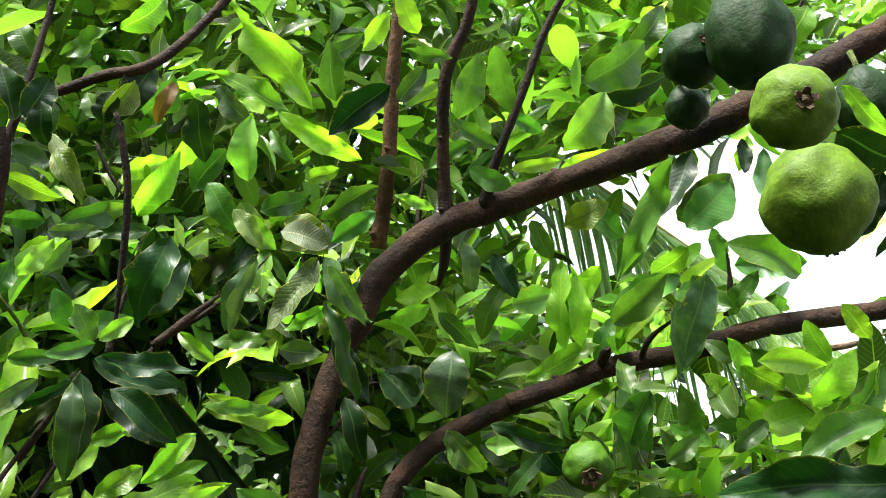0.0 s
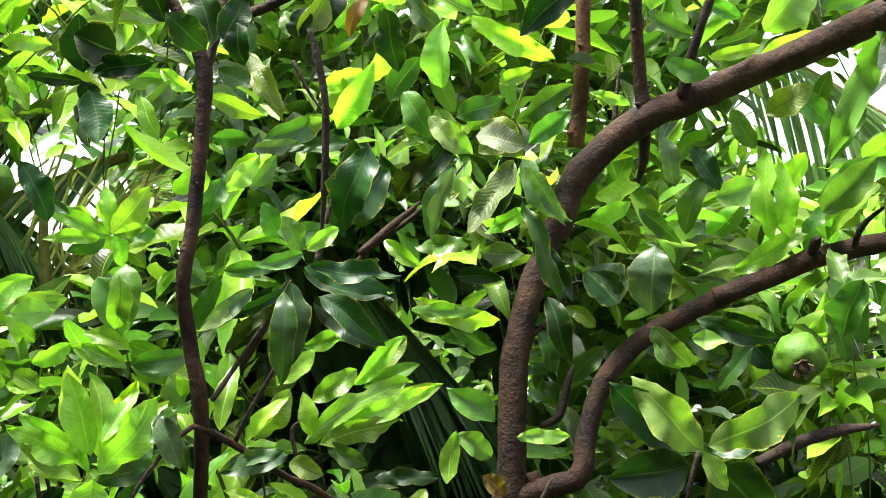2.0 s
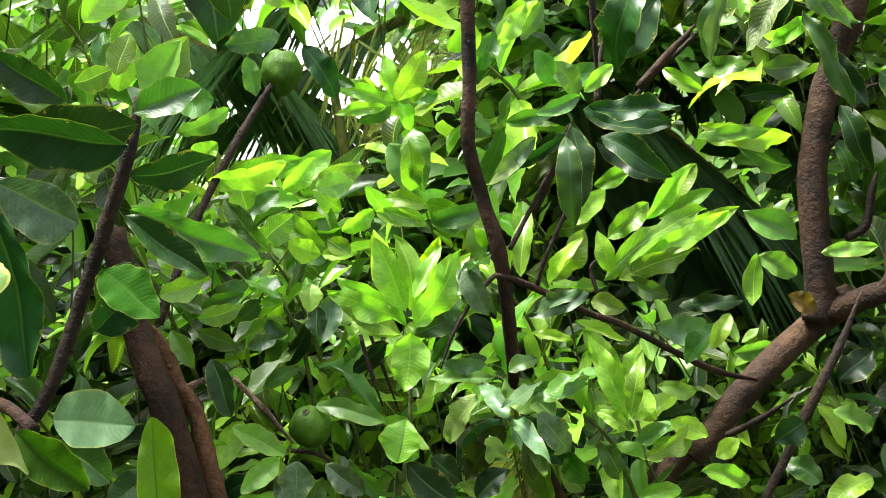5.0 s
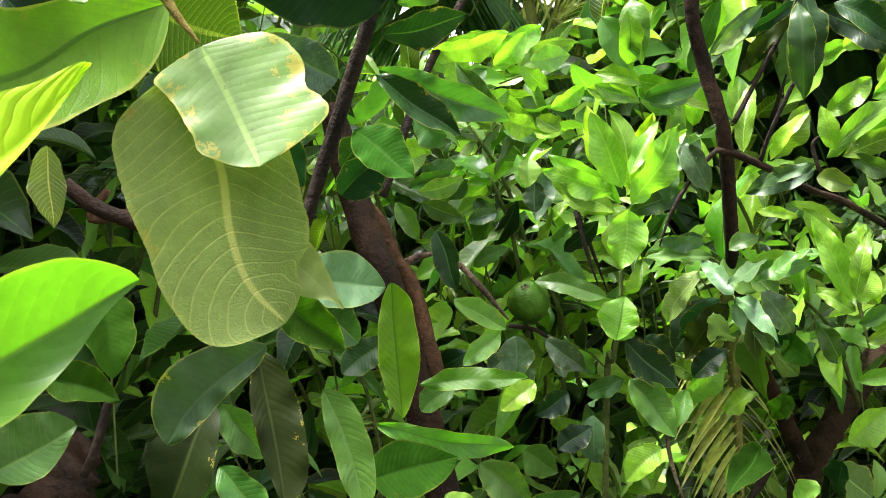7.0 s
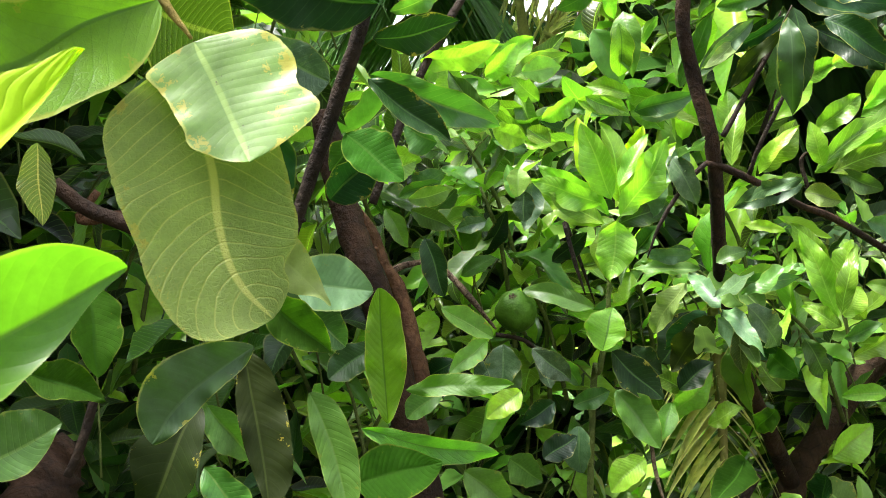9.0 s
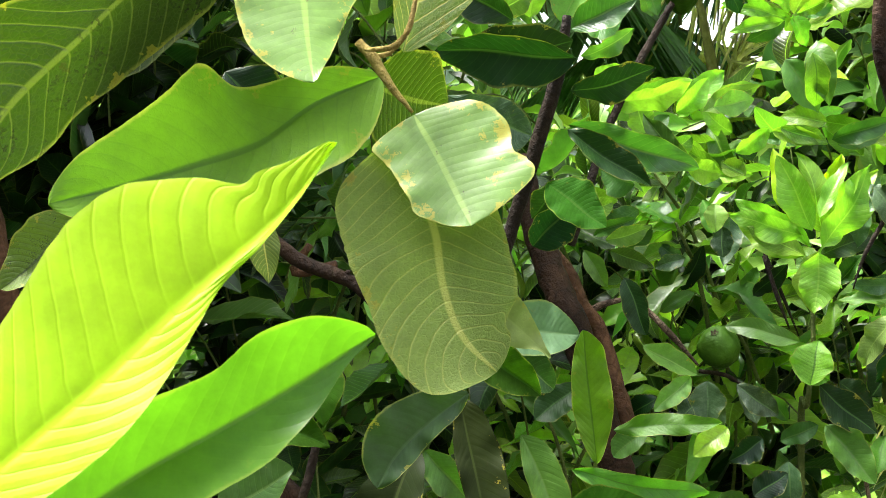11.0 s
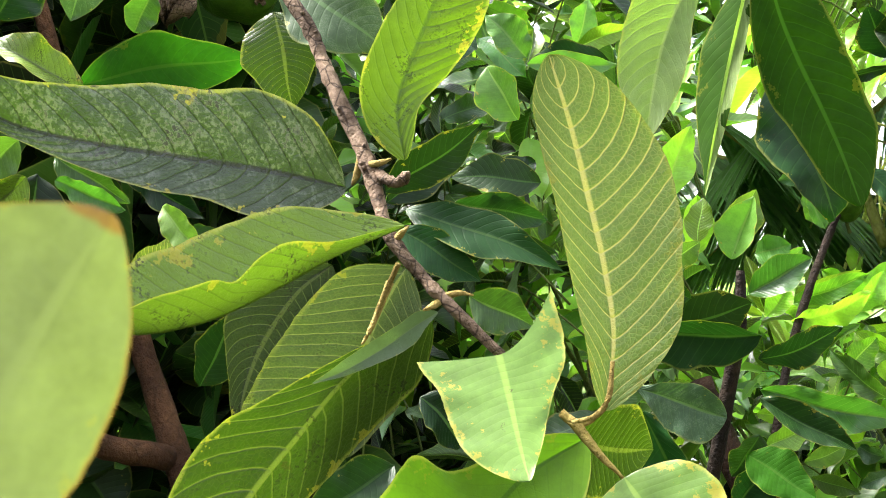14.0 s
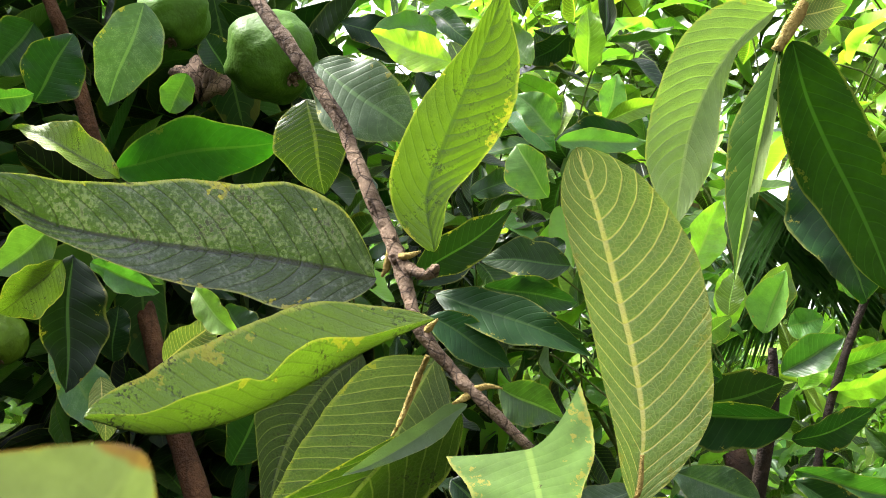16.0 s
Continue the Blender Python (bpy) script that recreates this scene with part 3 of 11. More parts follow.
def guava(place, radius, axis, label, tall=1.1, tone="pale", calyx_size=0.2, group="guavas on the tree"):
    """A guava: a lumpy round fruit, its dry calyx at the far end and a short stalk. axis points from stalk to calyx."""
    root = thing("guava_fruit", label, "fruit", place, group)
    root.rotation_euler = Vector(axis).to_track_quat("Z", "Y").to_euler()
    bm = bmesh.new()
    bmesh.ops.create_icosphere(bm, subdivisions=4, radius=1.0)
    for v in bm.verts:
        n = v.co.normalized()
        ang = math.atan2(n.y, n.x)
        ridge = 1 + 0.018 * math.sin(ang * 5 + 1) * (1 - abs(n.z))
        lump = 1 + 0.09 * noise.noise(n * 1.6 + Vector(place) * 9) + 0.06 * noise.noise(n * 3.4 + Vector(place) * 5) + 0.025 * noise.noise(n * 8)
        neck = 1 - 0.13 * max(0, -n.z) ** 1.3
        dent = 1 - 0.10 * max(0, (n.z - 0.9) / 0.1) ** 2
        v.co = Vector((n.x * neck, n.y * neck, n.z * tall * dent)) * radius * ridge * lump
    part("skin", bm, {"pale": SKIN, "green": SKIN_MID, "dark": SKIN_SHADED}[tone], root)
    bm = bmesh.new()
    c = calyx_size * radius
    for k in range(5):
        a = k * 1.2566 + 0.3
        z = radius * tall * 0.9
        out_v = Vector((math.cos(a), math.sin(a), 0))
        side_v = Vector((-math.sin(a), math.cos(a), 0))
        quad = [Vector((0, 0, z)) + out_v * c * 0.35 - side_v * c * 0.4, Vector((0, 0, z)) + out_v * c * 0.35 + side_v * c * 0.4,
                Vector((0, 0, z + c * 0.55)) + out_v * c * 0.95 + side_v * c * 0.22, Vector((0, 0, z + c * 0.6)) + out_v * c * 0.95 - side_v * c * 0.22]
        vs = [bm.verts.new(q) for q in quad]
        bm.faces.new(vs)
        vs2 = [bm.verts.new(q - out_v * c * 0.12 + Vector((0, 0, c * 0.05))) for q in quad]
        bm.faces.new(vs2[::-1])
        for q in range(4):
            bm.faces.new((vs[q], vs2[q], vs2[(q + 1) % 4], vs[(q + 1) % 4]))
    geo = bmesh.ops.create_icosphere(bm, subdivisions=2, radius=c * 0.5)["verts"]
    bmesh.ops.translate(bm, verts=geo, vec=(0, 0, radius * tall * 0.9))
    part("calyx", bm, CALYX, root, "dry brown calyx", smooth=False)
    bm = bmesh.new()
    tube(bm, [(Vector((0, 0, -radius * tall * 0.86)), radius * 0.13), (Vector((0, 0.02 * radius, -radius * tall * 1.15)), radius * 0.09), (Vector((0.1 * radius, 0, -radius * tall * 1.5)), radius * 0.1)], 8)
    part("stalk", bm, STALK, root, "short green stalk")
    return root


def scatter_mesh(name, leaves, material):
    """One mesh of many small leaves. leaves: rows of base, tip, width, face, fold, sag."""
    prof = ((0.0, 0.12), (0.16, 0.64), (0.4, 0.97), (0.65, 0.97), (0.87, 0.62), (1.0, 0.05))
    verts, faces, uvs = [], [], []
    for base, tip, width, face, fold, sag in leaves:
        a, b = Vector(base), Vector(tip)
        x = b - a
        length = x.length
        x /= length
        z = Vector(face) - Vector(face).dot(x) * x
        if z.length < 1e-4:
            z = x.orthogonal()
        z.normalize()
        y = z.cross(x)
        k = len(verts)
        for u, h in prof:
            mid = a + x * (u * length) + z * (sag * length * 4 * u * (1 - u))
            lift = z * (h * width * 0.5 * fold)
            verts += [mid - y * (h * width * 0.5) + lift, mid, mid + y * (h * width * 0.5) + lift]
            uvs += [(u, 0.0), (u, 0.5), (u, 1.0)]
        for r in range(len(prof) - 1):
            for c in range(2):
                q = k + r * 3 + c
                faces.append((q, q + 3, q + 4, q + 1))
    me = bpy.data.meshes.new(name)
    me.from_pydata(verts, [], faces)
    uv = me.uv_layers.new(name="UVMap")
    idx = np.empty(len(me.loops), dtype=np.int32)
    me.loops.foreach_get("vertex_index", idx)
    uv.data.foreach_set("uv", np.array(uvs, dtype=np.float32)[idx].ravel())
    me.polygons.foreach_set("use_smooth", np.ones(len(me.polygons), dtype=bool))
    me.materials.append(material)
    return new(name, me)


def rosette(rng, tip, way, size, count):
    """Leaves round the end of a twig: opposite pairs, the last ones upright."""
    way = Vector(way).normalized()
    x = way.orthogonal().normalized()
    y = way.cross(x)
    rows = []
    for k in range(count):
        a = k * 1.5708 + (k // 2) * 0.8 + rng.uniform(-0.35, 0.35)
        back = (k // 2) * size * 0.28
        out_v = x * math.cos(a) + y * math.sin(a)
        lean = 0.75 - 0.35 * (k // 2) + rng.uniform(-0.2, 0.2)
        d = (out_v + way * lean + Vector((0, 0, -0.12 - 0.05 * k))).normalized()
        n = (way - d * way.dot(d) + Vector((0, 0, 0.5))).normalized()
        length = size * rng.uniform(0.75, 1.15) * (0.75 if k < 2 else 1.0)
        b = Vector(tip) - way * back + out_v * size * 0.06
        rows.append((b, b + d * length, length * rng.uniform(0.36, 0.47), n, rng.uniform(0.05, 0.8), rng.uniform(-0.12, 0.16)))
    return rows


# ---- ground ----
bm = bmesh.new()
bmesh.ops.create_grid(bm, x_segments=60, y_segments=60, size=400)
for v in bm.verts:
    r = v.co.xy.length
    v.co.z = 0.25 * noise.noise(v.co * 0.15) if r > 3 else 0.02 * noise.noise(v.co * 2)
ground = part("ground", bm, SOIL, None, "bare brown garden soil under the trees")
tagged(ground, "bare brown garden soil under the trees", "ground", kind="structure")

# ---- unseen walls added behind the camera, blocking low sky light ----
WALL = bark_material("plaster", (0.16, 0.15, 0.12), (0.26, 0.25, 0.21), 0.1, 0.1)
for name, at, size in (("wall_south", (0.4, -3.0, 1.6), (7.0, 0.2, 3.3)), ("wall_east", (3.8, 0.4, 1.6), (0.2, 6.6, 3.3))):
    bm = bmesh.new()
    bmesh.ops.create_cube(bm, size=1.0, matrix=Matrix.Translation(at) @ Matrix.Diagonal((*size, 1)))
    bmesh.ops.bevel(bm, geom=bm.edges[:], offset=0.02, segments=2, affect="EDGES")
    tagged(part(name, bm, WALL, None, smooth=False), "plain unseen wall added to block low sky light", "wall", kind="structure")

# ---- trees: wood ----
main_tree = thing("guava_tree", "guava tree with a forked brown trunk and slanting limbs", "tree")
left_tree = thing("guava_tree", "guava tree with reddish peeling bark and dense leaves", "tree")
shoot_tree = thing("guava_tree", "young guava tree with bright leaf shoots on thin stems", "tree")
near_tree = thing("guava_tree", "guava tree whose leafy twig hangs close to the lens", "tree")
limb(main_tree, "trunk", [(-0.3278, 1.3417, -0.0300), (-0.3278, 1.3417, 0.3119), (-0.3278, 1.3417, 0.6538), (-0.3399, 1.3742, 0.9817), (-0.3388, 1.3842, 1.0591), (-0.3339, 1.3934, 1.1129), (-0.3145, 1.4092, 1.1525), (-0.2793, 1.4727, 1.2261), (-0.2454, 1.5197, 1.2636)], [0.0331, 0.0265, 0.0221, 0.0197, 0.0186, 0.0168, 0.0163, 0.0165, 0.0168], BARK_MID, sides=14, knots=3)
limb(main_tree, "branch", [(-0.2409, 1.4451, 1.2522), (-0.1781, 1.4850, 1.3374), (-0.1248, 1.5309, 1.3961), (-0.0849, 1.5596, 1.4314), (-0.0691, 1.5666, 1.4464)], [0.0171, 0.0172, 0.0180, 0.0187, 0.0133], BARK_MID, sides=12, knots=3)
limb(main_tree, "branch", [(-0.1063, 1.5155, 1.4116), (-0.1031, 1.5181, 1.4490), (-0.1091, 1.5154, 1.5169), (-0.1124, 1.5185, 1.5856), (-0.1035, 1.5236, 1.6701), (-0.0868, 1.5325, 1.7352), (-0.0725, 1.5250, 1.7735), (-0.0593, 1.5241, 1.8222), (-0.0209, 1.5135, 1.8688), (0.0246, 1.5056, 1.9044), (0.0718, 1.5007, 1.9270), (0.1316, 1.4845, 1.9548), (0.1963, 1.4584, 1.9812), (0.2525, 1.4325, 2.0060), (0.3133, 1.4060, 2.0340), (0.3591, 1.3799, 2.0595), (0.4097, 1.3531, 2.0880), (0.4882, 1.3208, 2.1415), (0.5928, 1.2824, 2.2220)], [0.0191, 0.0185, 0.0172, 0.0173, 0.0167, 0.0165, 0.0169, 0.0185, 0.0185, 0.0185, 0.0178, 0.0169, 0.0174, 0.0186, 0.0190, 0.0207, 0.0198, 0.0182, 0.0160], BARK, sides=14, knots=5)
limb(main_tree, "branch", [(-0.0935, 1.5179, 1.4227), (-0.0540, 1.5167, 1.4409), (-0.0202, 1.5139, 1.4591), (-0.0173, 1.5211, 1.5029), (-0.0041, 1.5288, 1.5717), (0.0299, 1.5439, 1.6224), (0.0816, 1.5646, 1.6646), (0.1737, 1.5952, 1.7205)], [0.0157, 0.0142, 0.0135, 0.0129, 0.0130, 0.0124, 0.0125, 0.0125], BARK, sides=12, knots=2)
limb(main_tree, "branch", [(0.1213, 1.5159, 1.6871), (0.1880, 1.5190, 1.7204), (0.2273, 1.5142, 1.7424), (0.2877, 1.5098, 1.7636), (0.3417, 1.5063, 1.7806), (0.4077, 1.4993, 1.8127), (0.4820, 1.4946, 1.8356), (0.5689, 1.4901, 1.8581), (0.6710, 1.4827, 1.8934)], [0.0125, 0.0125, 0.0132, 0.0125, 0.0132, 0.0132, 0.0132, 0.0125, 0.0118], BARK, sides=12, knots=4)
limb(main_tree, "branch", [(-0.0697, 1.6030, 1.8798), (-0.0686, 1.5858, 1.9537), (-0.0711, 1.5704, 2.0198), (-0.0787, 1.5499, 2.1075), (-0.0812, 1.5276, 2.2032), (-0.0888, 1.4821, 2.3103)], [0.0120, 0.0105, 0.0098, 0.0098, 0.0083, 0.0067], BARK_RED, knots=3)
limb(main_tree, "branch", [(0.0186, 1.5051, 1.9065), (0.0092, 1.4959, 1.9458), (-0.0008, 1.4703, 2.0110), (-0.0052, 1.4449, 2.0760), (0.0130, 1.4200, 2.1395), (0.0190, 1.4032, 2.2121)], [0.0107, 0.0085, 0.0078, 0.0084, 0.0070, 0.0063], BARK, knots=3)
limb(main_tree, "branch", [(0.0629, 1.4908, 1.9254), (0.0662, 1.4722, 1.9610), (0.0771, 1.4513, 2.0074), (0.0935, 1.4366, 2.0709), (0.1068, 1.4228, 2.1307), (0.1249, 1.4113, 2.1808), (0.1546, 1.3956, 2.2495)], [0.0092, 0.0063, 0.0056, 0.0056, 0.0049, 0.0045, 0.0042], BARK_DARK)
limb(main_tree, "twig", [(0.2273, 1.5142, 1.7424), (0.2302, 1.4895, 1.7604), (0.2337, 1.4784, 1.7641)], [0.0056, 0.0069, 0.0048], BARK_DARK)
limb(main_tree, "twig", [(0.2752, 1.5124, 1.7518), (0.2795, 1.4746, 1.7818), (0.3062, 1.4481, 1.8085)], [0.0042, 0.0038, 0.0034], BARK_DARK)
limb(main_tree, "twig", [(-0.0184, 1.5321, 1.8772), (-0.0192, 1.5319, 1.9221), (-0.0186, 1.5299, 1.9749)], [0.0043, 0.0036, 0.0036], BARK_DARK)
limb(main_tree, "twig", [(0.0199, 1.5394, 1.8914), (0.0207, 1.5574, 1.8581), (0.0144, 1.5757, 1.8235)], [0.0080, 0.0066, 0.0051], BARK_DARK)
limb(main_tree, "branch", [(-0.3987, 1.1665, 1.8906), (-0.3718, 1.1647, 1.8994), (-0.3348, 1.1607, 1.9177), (-0.2918, 1.1577, 1.9323), (-0.2612, 1.1696, 1.9703), (-0.2310, 1.1785, 2.0216), (-0.2087, 1.1793, 2.0628)], [0.0050, 0.0056, 0.0056, 0.0056, 0.0051, 0.0046, 0.0041], BARK)
limb(main_tree, "twig", [(-0.3020, 1.1209, 1.8693), (-0.2911, 1.1280, 1.8393), (-0.2809, 1.1388, 1.7934), (-0.2780, 1.1546, 1.7256), (-0.2780, 1.1692, 1.6627)], [0.0027, 0.0037, 0.0037, 0.0035, 0.0032], BARK_DARK)
limb(main_tree, "twig", [(-0.3169, 1.1279, 1.8387), (-0.3000, 1.1343, 1.8120), (-0.2841, 1.1388, 1.7930)], [0.0019, 0.0019, 0.0021], BARK_DARK)
limb(main_tree, "twig", [(-0.3336, 1.4760, 1.6660), (-0.2919, 1.4659, 1.7108), (-0.2490, 1.4581, 1.7459), (-0.2148, 1.4595, 1.7852), (-0.1898, 1.4618, 1.8205)], [0.0037, 0.0034, 0.0030, 0.0027, 0.0020], BARK_DARK)
limb(main_tree, "twig", [(0.3567, 1.2357, 2.0613), (0.3589, 1.2287, 2.0912), (0.3693, 1.2203, 2.1280)], [0.0036, 0.0033, 0.0030], BARK_DARK)
limb(main_tree, "twig", [(0.5320, 1.7009, 1.8335), (0.5938, 1.6981, 1.8474), (0.6465, 1.6931, 1.8710)], [0.0047, 0.0047, 0.0047], BARK_TWIG)
limb(main_tree, "branch", [(-0.4476, 0.9581, 2.0307), (-0.4152, 0.9656, 1.9338), (-0.3837, 0.9718, 1.8485), (-0.3633, 0.9804, 1.8156), (-0.3487, 0.9873, 1.7847), (-0.3452, 0.9939, 1.7236), (-0.3457, 1.0001, 1.6549), (-0.3482, 1.0044, 1.6008), (-0.3429, 1.0203, 1.5576), (-0.3294, 1.0285, 1.5091), (-0.3274, 1.0431, 1.4694), (-0.3313, 1.0667, 1.4280), (-0.3356, 1.0913, 1.3747)], [0.0035, 0.0042, 0.0049, 0.0054, 0.0074, 0.0064, 0.0064, 0.0064, 0.0067, 0.0070, 0.0065, 0.0064, 0.0062], BARK, sides=12, knots=3)
limb(main_tree, "branch", [(-0.3350, 1.0658, 1.4720), (-0.3377, 1.0830, 1.4355), (-0.3423, 1.1092, 1.3862), (-0.3504, 1.1780, 1.3235), (-0.3519, 1.2392, 1.2621), (-0.3455, 1.3253, 1.1789), (-0.3336, 1.3819, 1.1123)], [0.0054, 0.0055, 0.0056, 0.0065, 0.0078, 0.0094, 0.0109], BARK_MID, sides=12, knots=2)
limb(main_tree, "branch", [(-0.3485, 0.9878, 1.7798), (-0.3430, 0.9868, 1.8072), (-0.3382, 0.9849, 1.8418), (-0.3332, 0.9890, 1.9247), (-0.3357, 0.9901, 2.0185)], [0.0049, 0.0039, 0.0034, 0.0030, 0.0025], BARK_DARK)
limb(main_tree, "twig", [(-0.3309, 1.0252, 1.4826), (-0.3179, 1.0413, 1.4782), (-0.2909, 1.0737, 1.4619), (-0.2703, 1.1142, 1.4445), (-0.2491, 1.1551, 1.4317), (-0.2189, 1.2532, 1.3968), (-0.1984, 1.3691, 1.3654), (-0.1677, 1.4571, 1.3463)], [0.0025, 0.0035, 0.0033, 0.0032, 0.0033, 0.0035, 0.0041, 0.0059], BARK)
limb(main_tree, "twig", [(-0.3309, 1.0252, 1.4826), (-0.3470, 1.0179, 1.4637), (-0.3653, 1.0091, 1.4287), (-0.3743, 1.0043, 1.3987)], [0.0023, 0.0020, 0.0018, 0.0015], BARK_DARK)
limb(main_tree, "twig", [(-0.3153, 1.0217, 1.5062), (-0.3013, 1.0397, 1.5436), (-0.2830, 1.0486, 1.5835), (-0.2694, 1.0555, 1.6185)], [0.0025, 0.0020, 0.0020, 0.0018], BARK_DARK)
limb(main_tree, "twig", [(-0.3022, 1.0585, 1.4727), (-0.2924, 1.0527, 1.4983), (-0.2763, 1.0608, 1.5386), (-0.2625, 1.0677, 1.5739)], [0.0023, 0.0020, 0.0020, 0.0015], BARK_DARK)
limb(main_tree, "twig", [(-0.3099, 1.2784, 1.6581), (-0.3079, 1.2807, 1.7003), (-0.3010, 1.2852, 1.7485)], [0.0042, 0.0036, 0.0036], BARK_DARK)
limb(main_tree, "twig", [(-0.2815, 1.3453, 1.6822), (-0.2528, 1.3584, 1.7165), (-0.2241, 1.3715, 1.7508)], [0.0044, 0.0050, 0.0050], BARK)
limb(main_tree, "twig", [(-0.1498, 1.3299, 1.2107), (-0.1223, 1.3434, 1.2709), (-0.0949, 1.3571, 1.3371), (-0.0674, 1.3705, 1.3972), (-0.0456, 1.3817, 1.4574)], [0.0042, 0.0048, 0.0054, 0.0048, 0.0036], BARK_DARK)
limb(main_tree, "twig", [(-0.1945, 1.4222, 1.2852), (-0.1518, 1.3867, 1.3119), (-0.1117, 1.3503, 1.3432)], [0.0039, 0.0038, 0.0030], BARK_DARK)
limb(shoot_tree, "trunk", [(-0.4507, 1.1033, 1.4197), (-0.4495, 1.1007, 1.3306), (-0.4548, 1.0966, 1.2749), (-0.4678, 1.1108, 1.2144), (-0.4678, 1.1108, 0.5922), (-0.4678, 1.1108, -0.0300)], [0.0019, 0.0025, 0.0028, 0.0034, 0.0041, 0.0051], STALK)
limb(main_tree, "twig", [(-0.5192, 1.1296, 1.4393), (-0.4974, 1.1367, 1.3812), (-0.4810, 1.1419, 1.3347)], [0.0017, 0.0020, 0.0020], BARK_DARK)
limb(main_tree, "twig", [(-0.2498, 1.1854, 1.3739), (-0.2418, 1.1874, 1.3348), (-0.2312, 1.1903, 1.2902)], [0.0017, 0.0022, 0.0025], STALK)
limb(main_tree, "twig", [(-0.2786, 1.1762, 1.4576), (-0.2855, 1.1743, 1.4854), (-0.2738, 1.1796, 1.4965)], [0.0022, 0.0022, 0.0017], BARK_DARK)
limb(left_tree, "branch", [(-0.5291, 0.8006, 1.4489), (-0.5230, 0.8154, 1.4883), (-0.5181, 0.8408, 1.5377), (-0.5040, 0.8702, 1.5937), (-0.4888, 0.8999, 1.6425), (-0.4823, 0.9028, 1.6496)], [0.0035, 0.0036, 0.0034, 0.0035, 0.0031, 0.0024], BARK_DARK)
limb(left_tree, "branch", [(-0.4960, 0.6065, 1.3916), (-0.4783, 0.6148, 1.4197), (-0.4624, 0.6232, 1.4690), (-0.4386, 0.6243, 1.5286), (-0.4208, 0.6222, 1.5695), (-0.4165, 0.6248, 1.5935), (-0.4147, 0.6261, 1.6073)], [0.0046, 0.0046, 0.0046, 0.0049, 0.0045, 0.0034, 0.0027], BARK_DARK, sides=12, knots=2)
limb(left_tree, "branch", [(-0.5263, 0.5843, 1.4282), (-0.4730, 0.5737, 1.4181), (-0.4438, 0.5638, 1.4076)], [0.0038, 0.0040, 0.0042], BARK)
limb(left_tree, "trunk", [(-0.6220, 0.8619, 1.5232), (-0.6042, 0.8585, 1.4636), (-0.5848, 0.8569, 1.4148), (-0.5660, 0.8555, 1.3768), (-0.5525, 0.8619, 1.3281), (-0.5410, 0.8670, 1.2795), (-0.5295, 0.8721, 1.2308), (-0.4916, 0.8868, 1.0362), (-0.4427, 0.9035, 0.7442), (-0.4427, 0.9035, 0.3571), (-0.4427, 0.9035, -0.0300)], [0.0110, 0.0124, 0.0133, 0.0136, 0.0141, 0.0146, 0.0151, 0.0183, 0.0244, 0.0292, 0.0366], BARK, sides=14, knots=3)
limb(left_tree, "branch", [(-0.6080, 0.8908, 1.4369), (-0.5969, 0.8973, 1.4166), (-0.5854, 0.9034, 1.3860), (-0.5721, 0.9112, 1.3606), (-0.5549, 0.9080, 1.3114), (-0.5402, 0.9037, 1.2731)], [0.0056, 0.0082, 0.0077, 0.0082, 0.0091, 0.0095], BARK_RED, sides=12, knots=4)
limb(left_tree, "branch", [(-0.5872, 0.9016, 1.3758), (-0.5728, 0.9121, 1.3861), (-0.5562, 0.9239, 1.3912)], [0.0036, 0.0031, 0.0023], BARK_TWIG)
limb(left_tree, "twig", [(-0.5457, 0.9312, 1.3913), (-0.5216, 0.9460, 1.3608), (-0.4997, 0.9593, 1.3302)], [0.0026, 0.0031, 0.0028], BARK_TWIG)
limb(left_tree, "twig", [(-0.4764, 0.9147, 1.3333), (-0.4562, 0.9284, 1.3285), (-0.4398, 0.9389, 1.3139)], [0.0019, 0.0019, 0.0017], BARK_DARK)
limb(left_tree, "twig", [(-0.4522, 0.9978, 1.4273), (-0.4427, 1.0022, 1.3917), (-0.4334, 1.0069, 1.3611)], [0.0020, 0.0020, 0.0020], BARK_DARK)
limb(near_tree, "trunk", [(-0.8911, 0.4517, 1.7661), (-0.8681, 0.4472, 1.7073), (-0.8522, 0.4502, 1.6247), (-0.8350, 0.4542, 1.5589), (-0.8191, 0.4568, 1.4991), (-0.8051, 0.4578, 1.4215), (-0.8042, 0.4606, 1.2965), (-0.8021, 0.4670, 1.0163), (-0.8021, 0.4670, 0.4931), (-0.8021, 0.4670, -0.0300)], [0.0068, 0.0080, 0.0093, 0.0105, 0.0121, 0.0149, 0.0214, 0.0278, 0.0333, 0.0416], BARK_RED, sides=14, knots=4)
limb(near_tree, "branch", [(-0.8645, 0.3114, 1.6063), (-0.8412, 0.3632, 1.5733), (-0.8328, 0.4002, 1.5500), (-0.8268, 0.4486, 1.5330)], [0.0072, 0.0086, 0.0092, 0.0108], BARK_RED, sides=12, knots=3)
limb(near_tree, "branch", [(-0.8439, 0.3719, 1.9850), (-0.8403, 0.3823, 1.9481), (-0.8478, 0.3942, 1.9194), (-0.8566, 0.4161, 1.8259)], [0.0044, 0.0053, 0.0058, 0.0068], BARK_RED, knots=1)
limb(near_tree, "branch", [(-0.5609, 0.5109, 1.2913), (-0.5545, 0.5170, 1.3122), (-0.5488, 0.5240, 1.3434)], [0.0028, 0.0031, 0.0028], BARK_DARK)
limb(near_tree, "branch", [(-0.6496, 0.6521, 1.4427), (-0.6784, 0.6352, 1.4382), (-0.6688, 0.6432, 1.4591)], [0.0038, 0.0042, 0.0029], BARK_RED)
